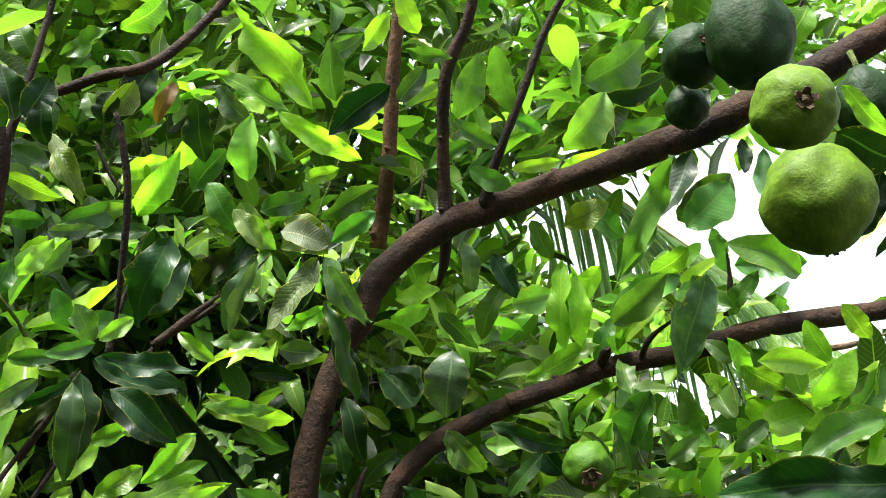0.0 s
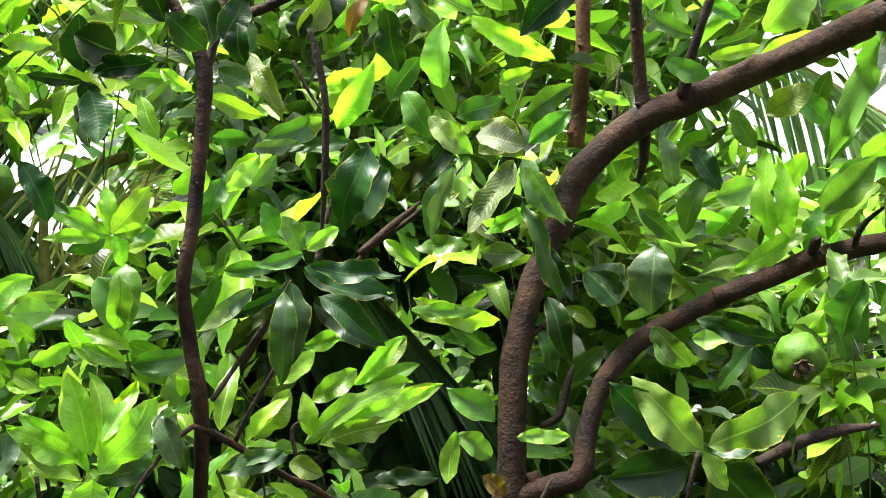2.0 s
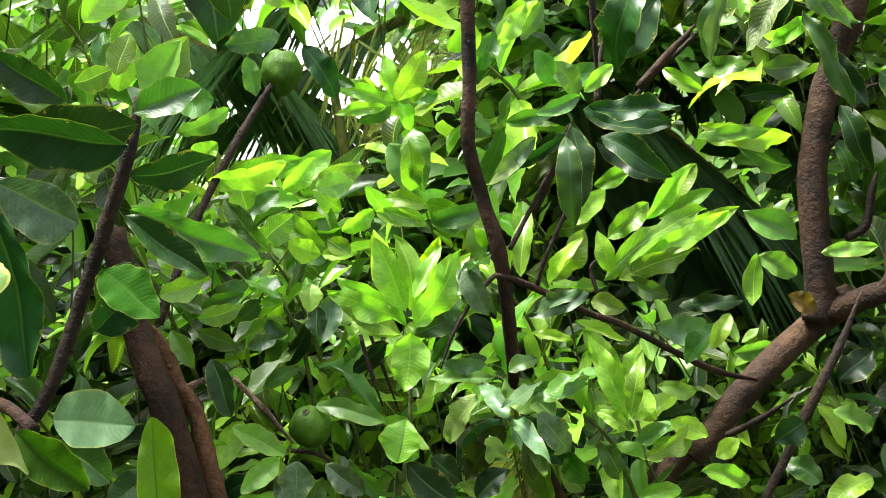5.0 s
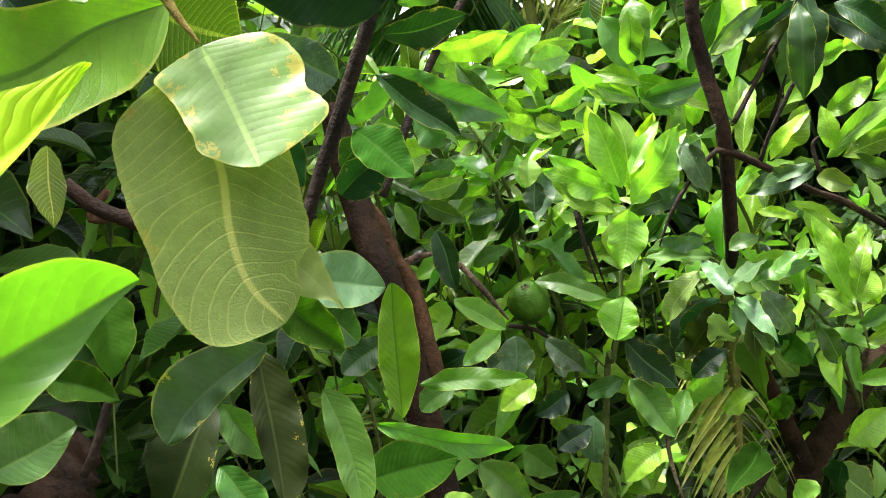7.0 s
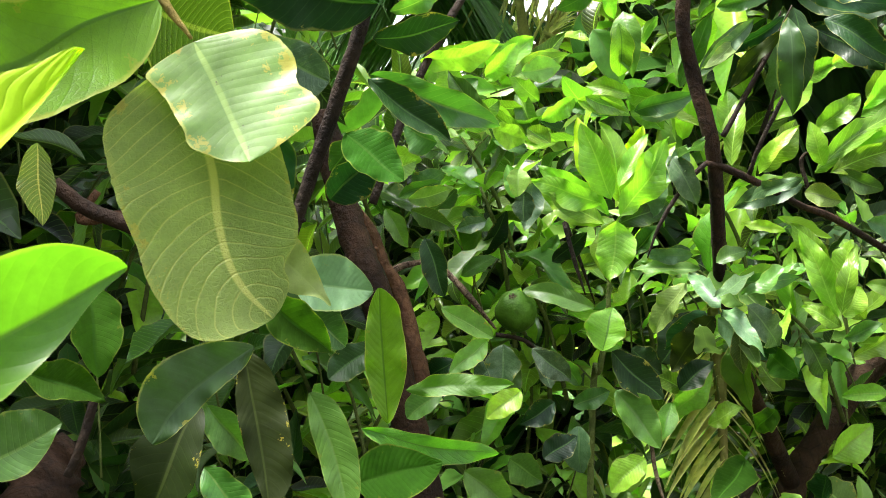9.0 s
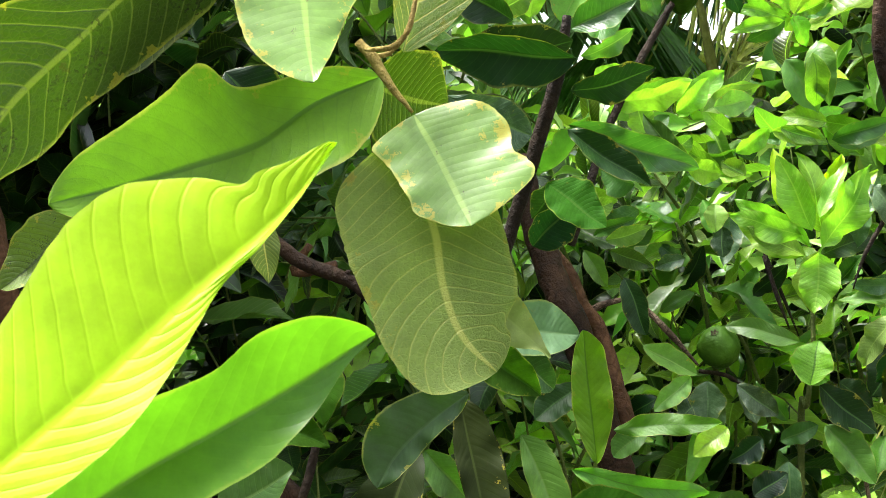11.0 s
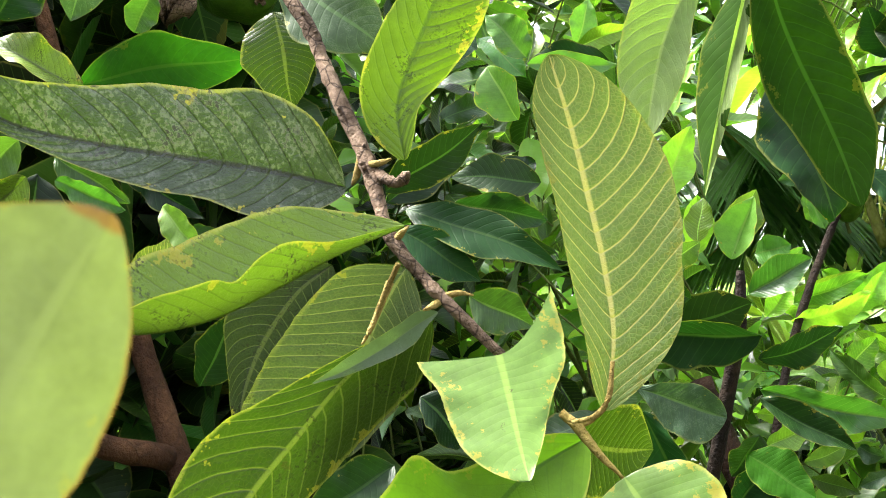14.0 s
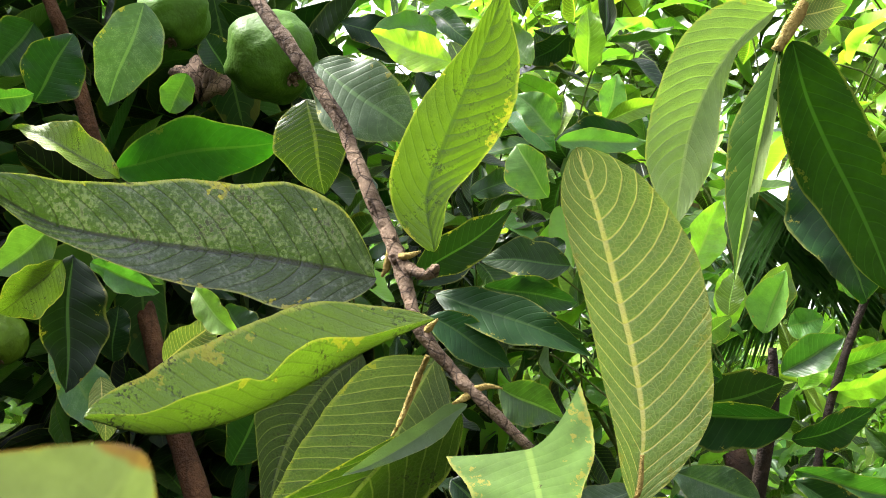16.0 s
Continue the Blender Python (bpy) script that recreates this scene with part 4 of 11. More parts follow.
limb(near_tree, "branch", [(-0.5961, 0.5361, 1.4697), (-0.5803, 0.5460, 1.4549), (-0.5524, 0.5645, 1.4402), (-0.5366, 0.5743, 1.4217)], [0.0048, 0.0052, 0.0048, 0.0037], BARK, knots=2)
limb(near_tree, "branch", [(-0.4458, 0.2384, 1.8910), (-0.4165, 0.2526, 1.8215), (-0.3952, 0.2523, 1.7852), (-0.3812, 0.2573, 1.7581), (-0.3737, 0.2608, 1.7418), (-0.3664, 0.2642, 1.7250), (-0.3613, 0.2650, 1.7099), (-0.3568, 0.2645, 1.6989), (-0.3466, 0.2653, 1.6718), (-0.3422, 0.2645, 1.6619), (-0.3349, 0.2612, 1.6413), (-0.3303, 0.2605, 1.6316), (-0.3218, 0.2649, 1.6162), (-0.3151, 0.2662, 1.6079), (-0.3002, 0.2792, 1.5822)], [0.0044, 0.0035, 0.0030, 0.0032, 0.0029, 0.0031, 0.0028, 0.0032, 0.0030, 0.0035, 0.0026, 0.0027, 0.0023, 0.0025, 0.0018], BARK_TWIG, sides=14, steps=6, knots=6, rough=0.16, label="ridged grey-brown twig")
limb(near_tree, "twig", [(-0.2932, 0.2975, 1.5591), (-0.2884, 0.2995, 1.5532), (-0.2831, 0.3021, 1.5434), (-0.2755, 0.3055, 1.5328)], [0.0017, 0.0021, 0.0017, 0.0016], TWIG_GOLD, sides=10, steps=6, rough=0.15, label="yellow-brown young twig end")
limb(near_tree, "twig", [(-0.3407, 0.2648, 1.6612), (-0.3336, 0.2644, 1.6559), (-0.3288, 0.2655, 1.6533), (-0.3251, 0.2663, 1.6548), (-0.3216, 0.2654, 1.6559)], [0.0020, 0.0022, 0.0019, 0.0024, 0.0015], BARK_TWIG, rough=0.3, label="broken twig stub")
limb(near_tree, "twig", [(-0.3421, 0.2629, 1.6631), (-0.3354, 0.2643, 1.6624), (-0.3322, 0.2675, 1.6633)], [0.0015, 0.0013, 0.0012], TWIG_GOLD)
limb(near_tree, "twig", [(-0.3460, 0.2639, 1.6672), (-0.3480, 0.2630, 1.6608), (-0.3494, 0.2607, 1.6566)], [0.0013, 0.0016, 0.0016], TWIG_GOLD)
limb(near_tree, "twig", [(-0.3303, 0.2605, 1.6312), (-0.3267, 0.2611, 1.6332), (-0.3225, 0.2622, 1.6357)], [0.0014, 0.0015, 0.0011], TWIG_GOLD)
limb(near_tree, "twig", [(-0.3321, 0.2631, 1.6230), (-0.3395, 0.2613, 1.6132), (-0.3468, 0.2598, 1.6032)], [0.0011, 0.0010, 0.0009], TWIG_GOLD)
limb(near_tree, "twig", [(-0.3143, 0.2671, 1.6073), (-0.3166, 0.2636, 1.6052), (-0.3190, 0.2598, 1.6038)], [0.0015, 0.0015, 0.0009], TWIG_GOLD)
limb(near_tree, "twig", [(-0.3142, 0.2671, 1.6078), (-0.3103, 0.2713, 1.6082), (-0.3070, 0.2751, 1.6066)], [0.0015, 0.0011, 0.0009], TWIG_GOLD)
limb(near_tree, "twig", [(-0.2884, 0.2995, 1.5534), (-0.2854, 0.3052, 1.5547), (-0.2819, 0.3100, 1.5597)], [0.0011, 0.0010, 0.0009], TWIG_GOLD)
limb(near_tree, "branch", [(-0.2620, 0.5082, 1.8036), (-0.2747, 0.4994, 1.7779), (-0.2870, 0.4896, 1.7592), (-0.2925, 0.4853, 1.7505)], [0.0036, 0.0033, 0.0033, 0.0028], TWIG_GOLD, rough=0.2)
limb(near_tree, "trunk", [(-0.6692, 0.5534, -0.0300), (-0.6692, 0.5534, 0.5343), (-0.6692, 0.5534, 1.0987), (-0.6670, 0.5642, 1.1782), (-0.6617, 0.5739, 1.2339), (-0.6626, 0.5885, 1.2631), (-0.6572, 0.6050, 1.2789)], [0.0569, 0.0455, 0.0379, 0.0339, 0.0279, 0.0222, 0.0123], BARK, sides=16, rough=0.35, knots=5)
limb(near_tree, "knot", [(-0.7437, 0.4267, 1.8631), (-0.7354, 0.4350, 1.8655), (-0.7271, 0.4442, 1.8637), (-0.7217, 0.4517, 1.8539)], [0.0063, 0.0130, 0.0138, 0.0063], BARK_TWIG, sides=14, rough=0.7, knots=8, label="flaky brown knot of old wood")
limb(main_tree, "twig", [(-0.0766, 1.5360, 1.5111), (-0.0538, 1.5390, 1.5272), (-0.0466, 1.5361, 1.5695), (-0.0413, 1.5350, 1.5909)], [0.0042, 0.0056, 0.0052, 0.0035], BARK_DARK)
limb(main_tree, "twig", [(0.1721, 1.3834, 1.4986), (0.2176, 1.3899, 1.5270), (0.2568, 1.3963, 1.5428), (0.2988, 1.4040, 1.5529)], [0.0066, 0.0072, 0.0066, 0.0060], BARK_DARK)
limb(main_tree, "twig", [(0.1094, 1.3698, 1.5047), (0.1031, 1.3724, 1.4679), (0.0948, 1.3757, 1.4190)], [0.0030, 0.0030, 0.0036], BARK_DARK)
limb(main_tree, "twig", [(-0.0966, 1.5209, 1.6168), (-0.0730, 1.5223, 1.6503), (-0.0551, 1.5222, 1.6868), (-0.0284, 1.5267, 1.6963)], [0.0028, 0.0031, 0.0028, 0.0021], BARK_DARK)
limb(main_tree, "twig", [(0.4316, 1.5235, 1.7097), (0.4394, 1.5313, 1.6765), (0.4501, 1.5406, 1.6369)], [0.0031, 0.0038, 0.0038], BARK_DARK)
limb(main_tree, "twig", [(0.3629, 1.4470, 1.8156), (0.3626, 1.4377, 1.8552), (0.3528, 1.4287, 1.8936)], [0.0034, 0.0034, 0.0027], BARK_DARK)
limb(main_tree, "twig", [(-0.3672, 1.2016, 1.5206), (-0.3401, 1.1925, 1.5606), (-0.3190, 1.1823, 1.6052), (-0.3110, 1.1772, 1.6271)], [0.0032, 0.0027, 0.0027, 0.0021], BARK_DARK)
limb(main_tree, "twig", [(-0.3334, 1.2045, 1.5091), (-0.3176, 1.1944, 1.5530)], [0.0032, 0.0027], BARK_DARK)
limb(main_tree, "twig", [(-0.3537, 0.9700, 1.2446), (-0.3478, 0.9699, 1.2155), (-0.3349, 0.9726, 1.1769)], [0.0017, 0.0019, 0.0022], BARK_TWIG)
limb(main_tree, "twig", [(-0.3380, 1.2569, 1.1506), (-0.3519, 1.2453, 1.1205), (-0.3707, 1.2302, 1.0842)], [0.0042, 0.0048, 0.0048], BARK_DARK)
limb(near_tree, "twig", [(-0.2759, 0.3105, 1.5750), (-0.2774, 0.3073, 1.5630), (-0.2804, 0.3021, 1.5566), (-0.2864, 0.2947, 1.5554)], [0.0008, 0.0011, 0.0012, 0.0021], TWIG_GOLD)
limb(near_tree, "twig", [(-0.3447, 0.2687, 1.6171), (-0.3459, 0.2627, 1.6079), (-0.3468, 0.2570, 1.5998), (-0.3490, 0.2538, 1.5949)], [0.0016, 0.0013, 0.0011, 0.0009], TWIG_GOLD)

# ---- leaves that can be told apart ----
# The twig close to the lens: blades with their midrib, half widths in millimetres and the way they face.
blade(near_tree, [(-0.2898, 0.3185, 1.5561), (-0.2856, 0.3250, 1.5827), (-0.2857, 0.3262, 1.6108), (-0.2868, 0.3244, 1.6391), (-0.2871, 0.3212, 1.6671), (-0.2875, 0.3159, 1.6947)], [0, 8.7, 11.5, 12.9, 12.5, 12.1, 12.9, 11.5, 0], [0, 16.3, 26.8, 29.8, 33.2, 32.7, 28.6, 20.1, 0], (0.61, -0.79, -0.13), "under", lift=(0.35, 0.12), wave=0.6, relief=-0.45, label="pale leaf underside with raised veins")
blade(near_tree, [(-0.3618, 0.2679, 1.6580), (-0.3705, 0.2348, 1.6669), (-0.3767, 0.2020, 1.6735), (-0.3800, 0.1701, 1.6792), (-0.3798, 0.1399, 1.6862), (-0.3744, 0.1142, 1.6997)], [0, 14.3, 18.0, 14.2, 13.3, 10.3, 5.8, 3.3, 0], [0, 26.1, 30.7, 27.4, 25.7, 21.5, 17.6, 13.3, 0], (0.87, -0.47, -0.16), "soot", lift=(0.7, -0.15), wave=1.0, relief=0.4, label="dark leaf filmed with grey soot")
blade(near_tree, [(-0.3199, 0.2579, 1.6354), (-0.3273, 0.2293, 1.6271), (-0.3318, 0.2020, 1.6167), (-0.3342, 0.1747, 1.6092), (-0.3348, 0.1475, 1.6085), (-0.3325, 0.1225, 1.6163)], [0, 1.5, 3.3, 5.8, 5.7, 6.0, 4.8, 2.1, 0], [0.6, 6.0, 10.2, 12.4, 13.0, 12.4, 10.8, 7.7, 0], (0.19, 0.03, 0.98), "olive", lift=(2.5, 2.0), wave=0.7, relief=0.35, nibble=(0.52, 0.05, 0.3), label="folded leaf with brown edge spots")
blade(near_tree, [(-0.3390, 0.2806, 1.6640), (-0.3388, 0.2810, 1.6862), (-0.3315, 0.2878, 1.7066), (-0.3226, 0.2949, 1.7263), (-0.3128, 0.3017, 1.7455), (-0.3032, 0.3067, 1.7652)], [0, 11.7, 16.2, 16.3, 14.6, 11.2, 7.0, 4.3, 0], [0, 6.8, 10.5, 15.8, 20.0, 20.8, 17.3, 8.8, 0], (0.68, -0.69, -0.24), "amber", lift=(0.3, -0.2), wave=0.8, relief=0.35, label="yellow-green leaf with black specks")
blade(near_tree, [(-0.3435, 0.2770, 1.6219), (-0.3546, 0.2710, 1.6074), (-0.3641, 0.2657, 1.5916), (-0.3739, 0.2590, 1.5766), (-0.3835, 0.2512, 1.5620), (-0.3927, 0.2429, 1.5476)], [0.0, 14.6, 19.1, 21.2, 22.5, 20.3, 17.8, 10.5, 0.0], [0.0, 20.4, 26.5, 29.2, 30.7, 31.7, 30.5, 28.7, 0.0], (0.77, -0.63, 0.01), "dull", lift=(0.2, 0.2), wave=0.6, relief=-0.45, label="grey-green leaf underside with raised veins")
blade(near_tree, [(-0.3813, 0.2713, 1.6291), (-0.3924, 0.2619, 1.6215), (-0.4017, 0.2545, 1.6101), (-0.4097, 0.2480, 1.5972), (-0.4159, 0.2433, 1.5828), (-0.4200, 0.2406, 1.5671)], [0.0, 17.1, 20.2, 22.1, 22.1, 21.6, 20.2, 11.7, 0.0], [0.0, 7.1, 11.7, 17.1, 18.8, 12.8, 7.7, 4.4, 0.0], (0.81, -0.59, -0.03), "grimy", lift=(0.1, 0.2), wave=0.6, relief=-0.4, label="leaf underside covered in black soot")
blade(near_tree, [(-0.3310, 0.2747, 1.6010), (-0.3553, 0.2540, 1.5862), (-0.3730, 0.2344, 1.5628), (-0.3856, 0.2129, 1.5387), (-0.3906, 0.1941, 1.5109), (-0.3883, 0.1777, 1.4820)], [0, 20.6, 22.4, 21.2, 18.7, 19.4, 10.6, 5.4, 0], [0, 3.6, 9.7, 18.8, 27.0, 26.6, 21.7, 15.7, 0], (0.85, -0.52, 0.02), "speck", lift=(-0.35, 0.3), wave=0.8, relief=-0.35, label="long green leaf with black specks")
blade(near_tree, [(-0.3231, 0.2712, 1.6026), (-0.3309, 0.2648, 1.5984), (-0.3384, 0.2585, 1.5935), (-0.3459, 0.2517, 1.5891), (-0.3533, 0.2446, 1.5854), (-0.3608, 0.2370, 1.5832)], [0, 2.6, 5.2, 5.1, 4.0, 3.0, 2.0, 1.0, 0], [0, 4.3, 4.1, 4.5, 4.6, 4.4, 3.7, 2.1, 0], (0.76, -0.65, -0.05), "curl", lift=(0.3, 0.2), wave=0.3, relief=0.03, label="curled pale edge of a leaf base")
blade(near_tree, [(-0.2965, 0.2727, 1.5838), (-0.2920, 0.2691, 1.5749), (-0.2874, 0.2653, 1.5662), (-0.2826, 0.2613, 1.5577), (-0.2777, 0.2573, 1.5494), (-0.2726, 0.2532, 1.5415)], [25.0, 25.0, 24.5, 21.9, 16.6, 11.9, 8.4, 4.4, 0.0], [29.5, 27, 24, 23, 22, 20.5, 18, 12, 0], (0.71, -0.71, -0.02), "blanched", lift=(-0.2, 0.1), wave=0.5, relief=0.04, sweep=(0.5, 0.06), label="pale green leaf folded upwards")
blade(near_tree, [(-0.2953, 0.3116, 1.5475), (-0.3082, 0.2897, 1.5378), (-0.3173, 0.2691, 1.5231), (-0.3275, 0.2460, 1.5158), (-0.3361, 0.2226, 1.5099), (-0.3430, 0.1994, 1.5051)], [0, 19.9, 23.7, 20.7, 19.3, 18.9, 17.6, 12.7, 0], [0, 9.8, 13.7, 22.5, 33.5, 26.5, 20.3, 14.7, 0], (0.77, -0.63, 0.08), "broad", lift=(0.45, 0.1), wave=0.8, relief=0.15, label="broad green leaf with a wavy edge")
blade(near_tree, [(-0.2792, 0.3106, 1.5322), (-0.2725, 0.3091, 1.5239), (-0.2659, 0.3073, 1.5157), (-0.2594, 0.3052, 1.5077), (-0.2530, 0.3028, 1.4999), (-0.2466, 0.3001, 1.4923)], [0, 19.2, 24.5, 27.3, 26.8, 24.8, 27.1, 27.3, 0], [0, 19.1, 17.7, 16.7, 16.0, 15.8, 15.7, 10.1, 0], (0.62, -0.78, 0.10), "blanched", lift=(0.15, 0.15), wave=0.6, relief=0.04, label="pale leaf with reddish scorched edge")
blade(near_tree, [(-0.2817, 0.3057, 1.5251), (-0.2760, 0.3085, 1.5070), (-0.2704, 0.3101, 1.4888), (-0.2669, 0.3089, 1.4702), (-0.2600, 0.3096, 1.4530), (-0.2481, 0.3141, 1.4396)], [0, 14.6, 23.3, 23.7, 25.2, 26.0, 24.6, 22.7, 0], [0, 28.4, 32.1, 33.2, 31.4, 27.6, 26.7, 22.7, 0], (0.62, -0.77, 0.14), "limp", lift=(0.15, 0.2), wave=0.7, relief=-0.35, nibble=(0.9, 0.05, 0.3), label="hanging leaf underside with a torn tip")
blade(near_tree, [(-0.2644, 0.3165, 1.4733), (-0.2546, 0.3205, 1.4629), (-0.2441, 0.3245, 1.4534), (-0.2340, 0.3276, 1.4436)], [0.0, 8.3, 8.9, 8.5, 6.0, 3.0, 0.0], [0.0, 5.1, 7.8, 8.0, 7.3, 2.6, 0.0], (0.57, -0.80, 0.17), "strip", lift=(0.1, 0.1), wave=0.8, relief=0.0, label="torn strip at the edge of the hanging leaf")
blade(near_tree, [(-0.2235, 0.0880, 1.4436), (-0.2216, 0.1071, 1.4543), (-0.2178, 0.1268, 1.4669), (-0.2122, 0.1463, 1.4820), (-0.2041, 0.1656, 1.4983), (-0.1959, 0.1822, 1.5187)], [0, 15.1, 21.1, 26.3, 31.0, 32.4, 23.4, 10.3, 0], [0, 10.0, 11.9, 11.0, 7.6, 3.0, 1.5, 1.0, 0], (0.77, -0.62, 0.17), "lime", lift=(-0.2, 0.5), wave=0.8, relief=0.22, nibble=(0.83, 0.03, 0.25), label="bright yellow-green young leaf")
blade(near_tree, [(-0.2508, 0.1161, 1.4185), (-0.2465, 0.1334, 1.4284), (-0.2401, 0.1515, 1.4384), (-0.2309, 0.1704, 1.4473), (-0.2198, 0.1890, 1.4572), (-0.2078, 0.2064, 1.4689)], [0, 15.5, 17.5, 16.3, 14.6, 13.6, 16.1, 13.9, 0], [0, 6.6, 12.9, 13.9, 13.5, 13.2, 9.7, 4.0, 0], (0.75, -0.63, 0.20), "bright", lift=(0.5, 0.5), wave=0.8, relief=0.12, label="glossy bright green young leaf")
blade(near_tree, [(-0.0820, -0.0143, 1.5802), (-0.0813, -0.0113, 1.5850), (-0.0803, -0.0082, 1.5899), (-0.0789, -0.0050, 1.5951), (-0.0770, -0.0018, 1.6003), (-0.0746, 0.0014, 1.6055)], [0.0, 8.1, 11.0, 13.3, 14.0, 14.2, 12.7, 7.6, 0.0], [0.0, 5.2, 6.8, 7.8, 8.0, 7.5, 6.2, 3.9, 0.0], (0.91, -0.42, -0.03), "film", lift=(0.15, -0.5), wave=0.2, relief=0.04, label="pale leaf tip with a brown end")
blade(near_tree, [(-0.3973, 0.4789, 1.5515), (-0.3889, 0.4862, 1.5461), (-0.3805, 0.4933, 1.5403), (-0.3719, 0.5001, 1.5342), (-0.3627, 0.5070, 1.5290)], [0.0, 4.0, 8.0, 10.2, 12.4, 11.9, 9.3, 0.0], [0.0, 5.6, 11.1, 15.7, 16.4, 17.3, 15.1, 0.0], (0.61, -0.79, -0.06), "grey", lift=(0.1, 0.3), wave=0.8, relief=0.3, label="grey-green leaf with fine veins")
leaf(near_tree, (-0.4479, 0.5565, 1.5779), (-0.3870, 0.5886, 1.5864), 0.0386, (0.48, -0.83, -0.29), "dark", fold=0.1, blunt=0.8, fine=True)
blade(near_tree, [(-0.2888, 0.4863, 1.7711), (-0.3044, 0.4728, 1.7584), (-0.3171, 0.4615, 1.7406), (-0.3264, 0.4522, 1.7195), (-0.3320, 0.4447, 1.6963), (-0.3355, 0.4375, 1.6727)], [0.0, 4.0, 3.4, 7.1, 10.4, 13.4, 12.9, 8.7, 0.2], [0.0, 17.6, 22.9, 23.2, 21.8, 20.7, 18.8, 11.9, 0.2], (0.55, -0.81, -0.19), "ashen", lift=(0.25, 0.1), wave=0.8, relief=0.16, label="pale grey-green hanging leaf")
blade(near_tree, [(-0.2897, 0.4861, 1.7540), (-0.2978, 0.4824, 1.7319), (-0.3055, 0.4779, 1.7096), (-0.3124, 0.4728, 1.6871), (-0.3187, 0.4672, 1.6645), (-0.3238, 0.4611, 1.6418)], [0.0, 2.3, 4.5, 5.2, 5.1, 4.5, 3.6, 2.0, 0.0], [0.0, 6.1, 12.1, 15.4, 14.5, 12.1, 8.3, 3.4, 0.0], (0.53, -0.84, -0.13), "deep", lift=(0.3, -1.0), wave=0.8, relief=0.1, label="hanging leaf seen nearly edge-on")
blade(near_tree, [(-0.2897, 0.4861, 1.7540), (-0.2978, 0.4824, 1.7319), (-0.3055, 0.4779, 1.7096), (-0.3124, 0.4728, 1.6871), (-0.3187, 0.4672, 1.6645), (-0.3238, 0.4611, 1.6418)], [0.0, 2.3, 4.5, 5.2, 5.1, 4.5, 3.6, 2.0, 0.0], [0.0, 1.5, 1.5, 1.5, 1.5, 1.2, 1.0, 0.8, 0.0], (0.53, -0.84, -0.13), "ashen", lift=(0.5, 0.6), wave=0.8, relief=0.05, label="pale turned-up edge of a hanging leaf")
blade(near_tree, [(-0.2853, 0.4887, 1.7536), (-0.2849, 0.4909, 1.7270), (-0.2806, 0.4939, 1.7008), (-0.2743, 0.4965, 1.6753), (-0.2684, 0.4978, 1.6500), (-0.2633, 0.4974, 1.6249)], [0.0, 17.2, 20.8, 21.8, 21.9, 20.8, 19.9, 12.4, 0.0], [0.0, 10.4, 15.2, 18.0, 20.5, 17.7, 14.7, 11.6, 0.0], (0.47, -0.88, -0.11), "deep", lift=(-0.1, 0.2), wave=0.8, relief=0.25, label="dark green hanging leaf")
leaf(near_tree, (-0.2847, 0.4908, 1.7658), (-0.2652, 0.5114, 1.7672), 0.0167, (0.71, -0.66, -0.25), "under", fine=True)
leaf(near_tree, (-0.5741, 0.2734, 1.7546), (-0.5104, 0.3407, 1.7568), 0.0389, (0.73, -0.69, -0.06), "deep", fold=0.15, blunt=0.7, fine=True)
leaf(near_tree, (-0.4296, 0.3063, 1.7722), (-0.3898, 0.3275, 1.7256), 0.0390, (0.62, -0.76, 0.18), "grey", fold=0.15, blunt=0.7, fine=True)
leaf(near_tree, (-0.4512, 0.3147, 1.7613), (-0.4540, 0.3202, 1.7135), 0.0391, (0.72, -0.68, -0.12), "speck", fine=True)
leaf(near_tree, (-0.5632, 0.2978, 1.8481), (-0.5877, 0.2812, 1.7944), 0.0379, (0.85, -0.46, -0.25), "grey", fold=0.25, blunt=0.6, fine=True)
leaf(near_tree, (-0.5198, 0.2463, 1.7357), (-0.5502, 0.2082, 1.7681), 0.0241, (0.85, -0.38, 0.35), "olive", fold=0.6, sag=0.1, wave=0.08, fine=True)
leaf(near_tree, (-0.4172, 0.3386, 1.6652), (-0.3806, 0.3730, 1.6908), 0.0229, (0.76, -0.50, -0.41), "dark", fold=0.3, fine=True)
leaf(near_tree, (-0.4124, 0.3453, 1.6559), (-0.3482, 0.3767, 1.6153), 0.0246, (0.61, -0.65, 0.45), "dark", fold=0.3, sag=0.06, fine=True)
leaf(near_tree, (-0.3932, 0.4232, 1.6633), (-0.4234, 0.3895, 1.6724), 0.0230, (0.75, -0.62, 0.23), "dark", fine=True)
leaf(near_tree, (-0.4014, 0.3296, 1.6444), (-0.3808, 0.3566, 1.6159), 0.0221, (0.87, -0.47, 0.18), "dark", fine=True)
leaf(near_tree, (-0.3075, 0.3158, 1.5455), (-0.2911, 0.3464, 1.5367), 0.0446, (0.77, -0.52, -0.37), "speck", fine=True)
leaf(near_tree, (-0.3212, 0.2872, 1.6073), (-0.3050, 0.3035, 1.5918), 0.0192, (0.68, -0.73, -0.06), "mid", fold=0.4, wave=0.06, fine=True)
leaf(main_tree, (-0.1632, 1.4605, 2.0123), (-0.2822, 1.4458, 2.1461), 0.0606, (-0.33, -0.86, -0.39), "young", fold=0.5, sag=-0.03, wave=0.08, blunt=0.6)
leaf(main_tree, (-0.1949, 1.4882, 2.0157), (-0.2910, 1.4470, 2.0479), 0.0367, (0.40, -0.91, 0.04), "young", fold=0.4, sag=-0.06, wave=0.08, blunt=0.6)
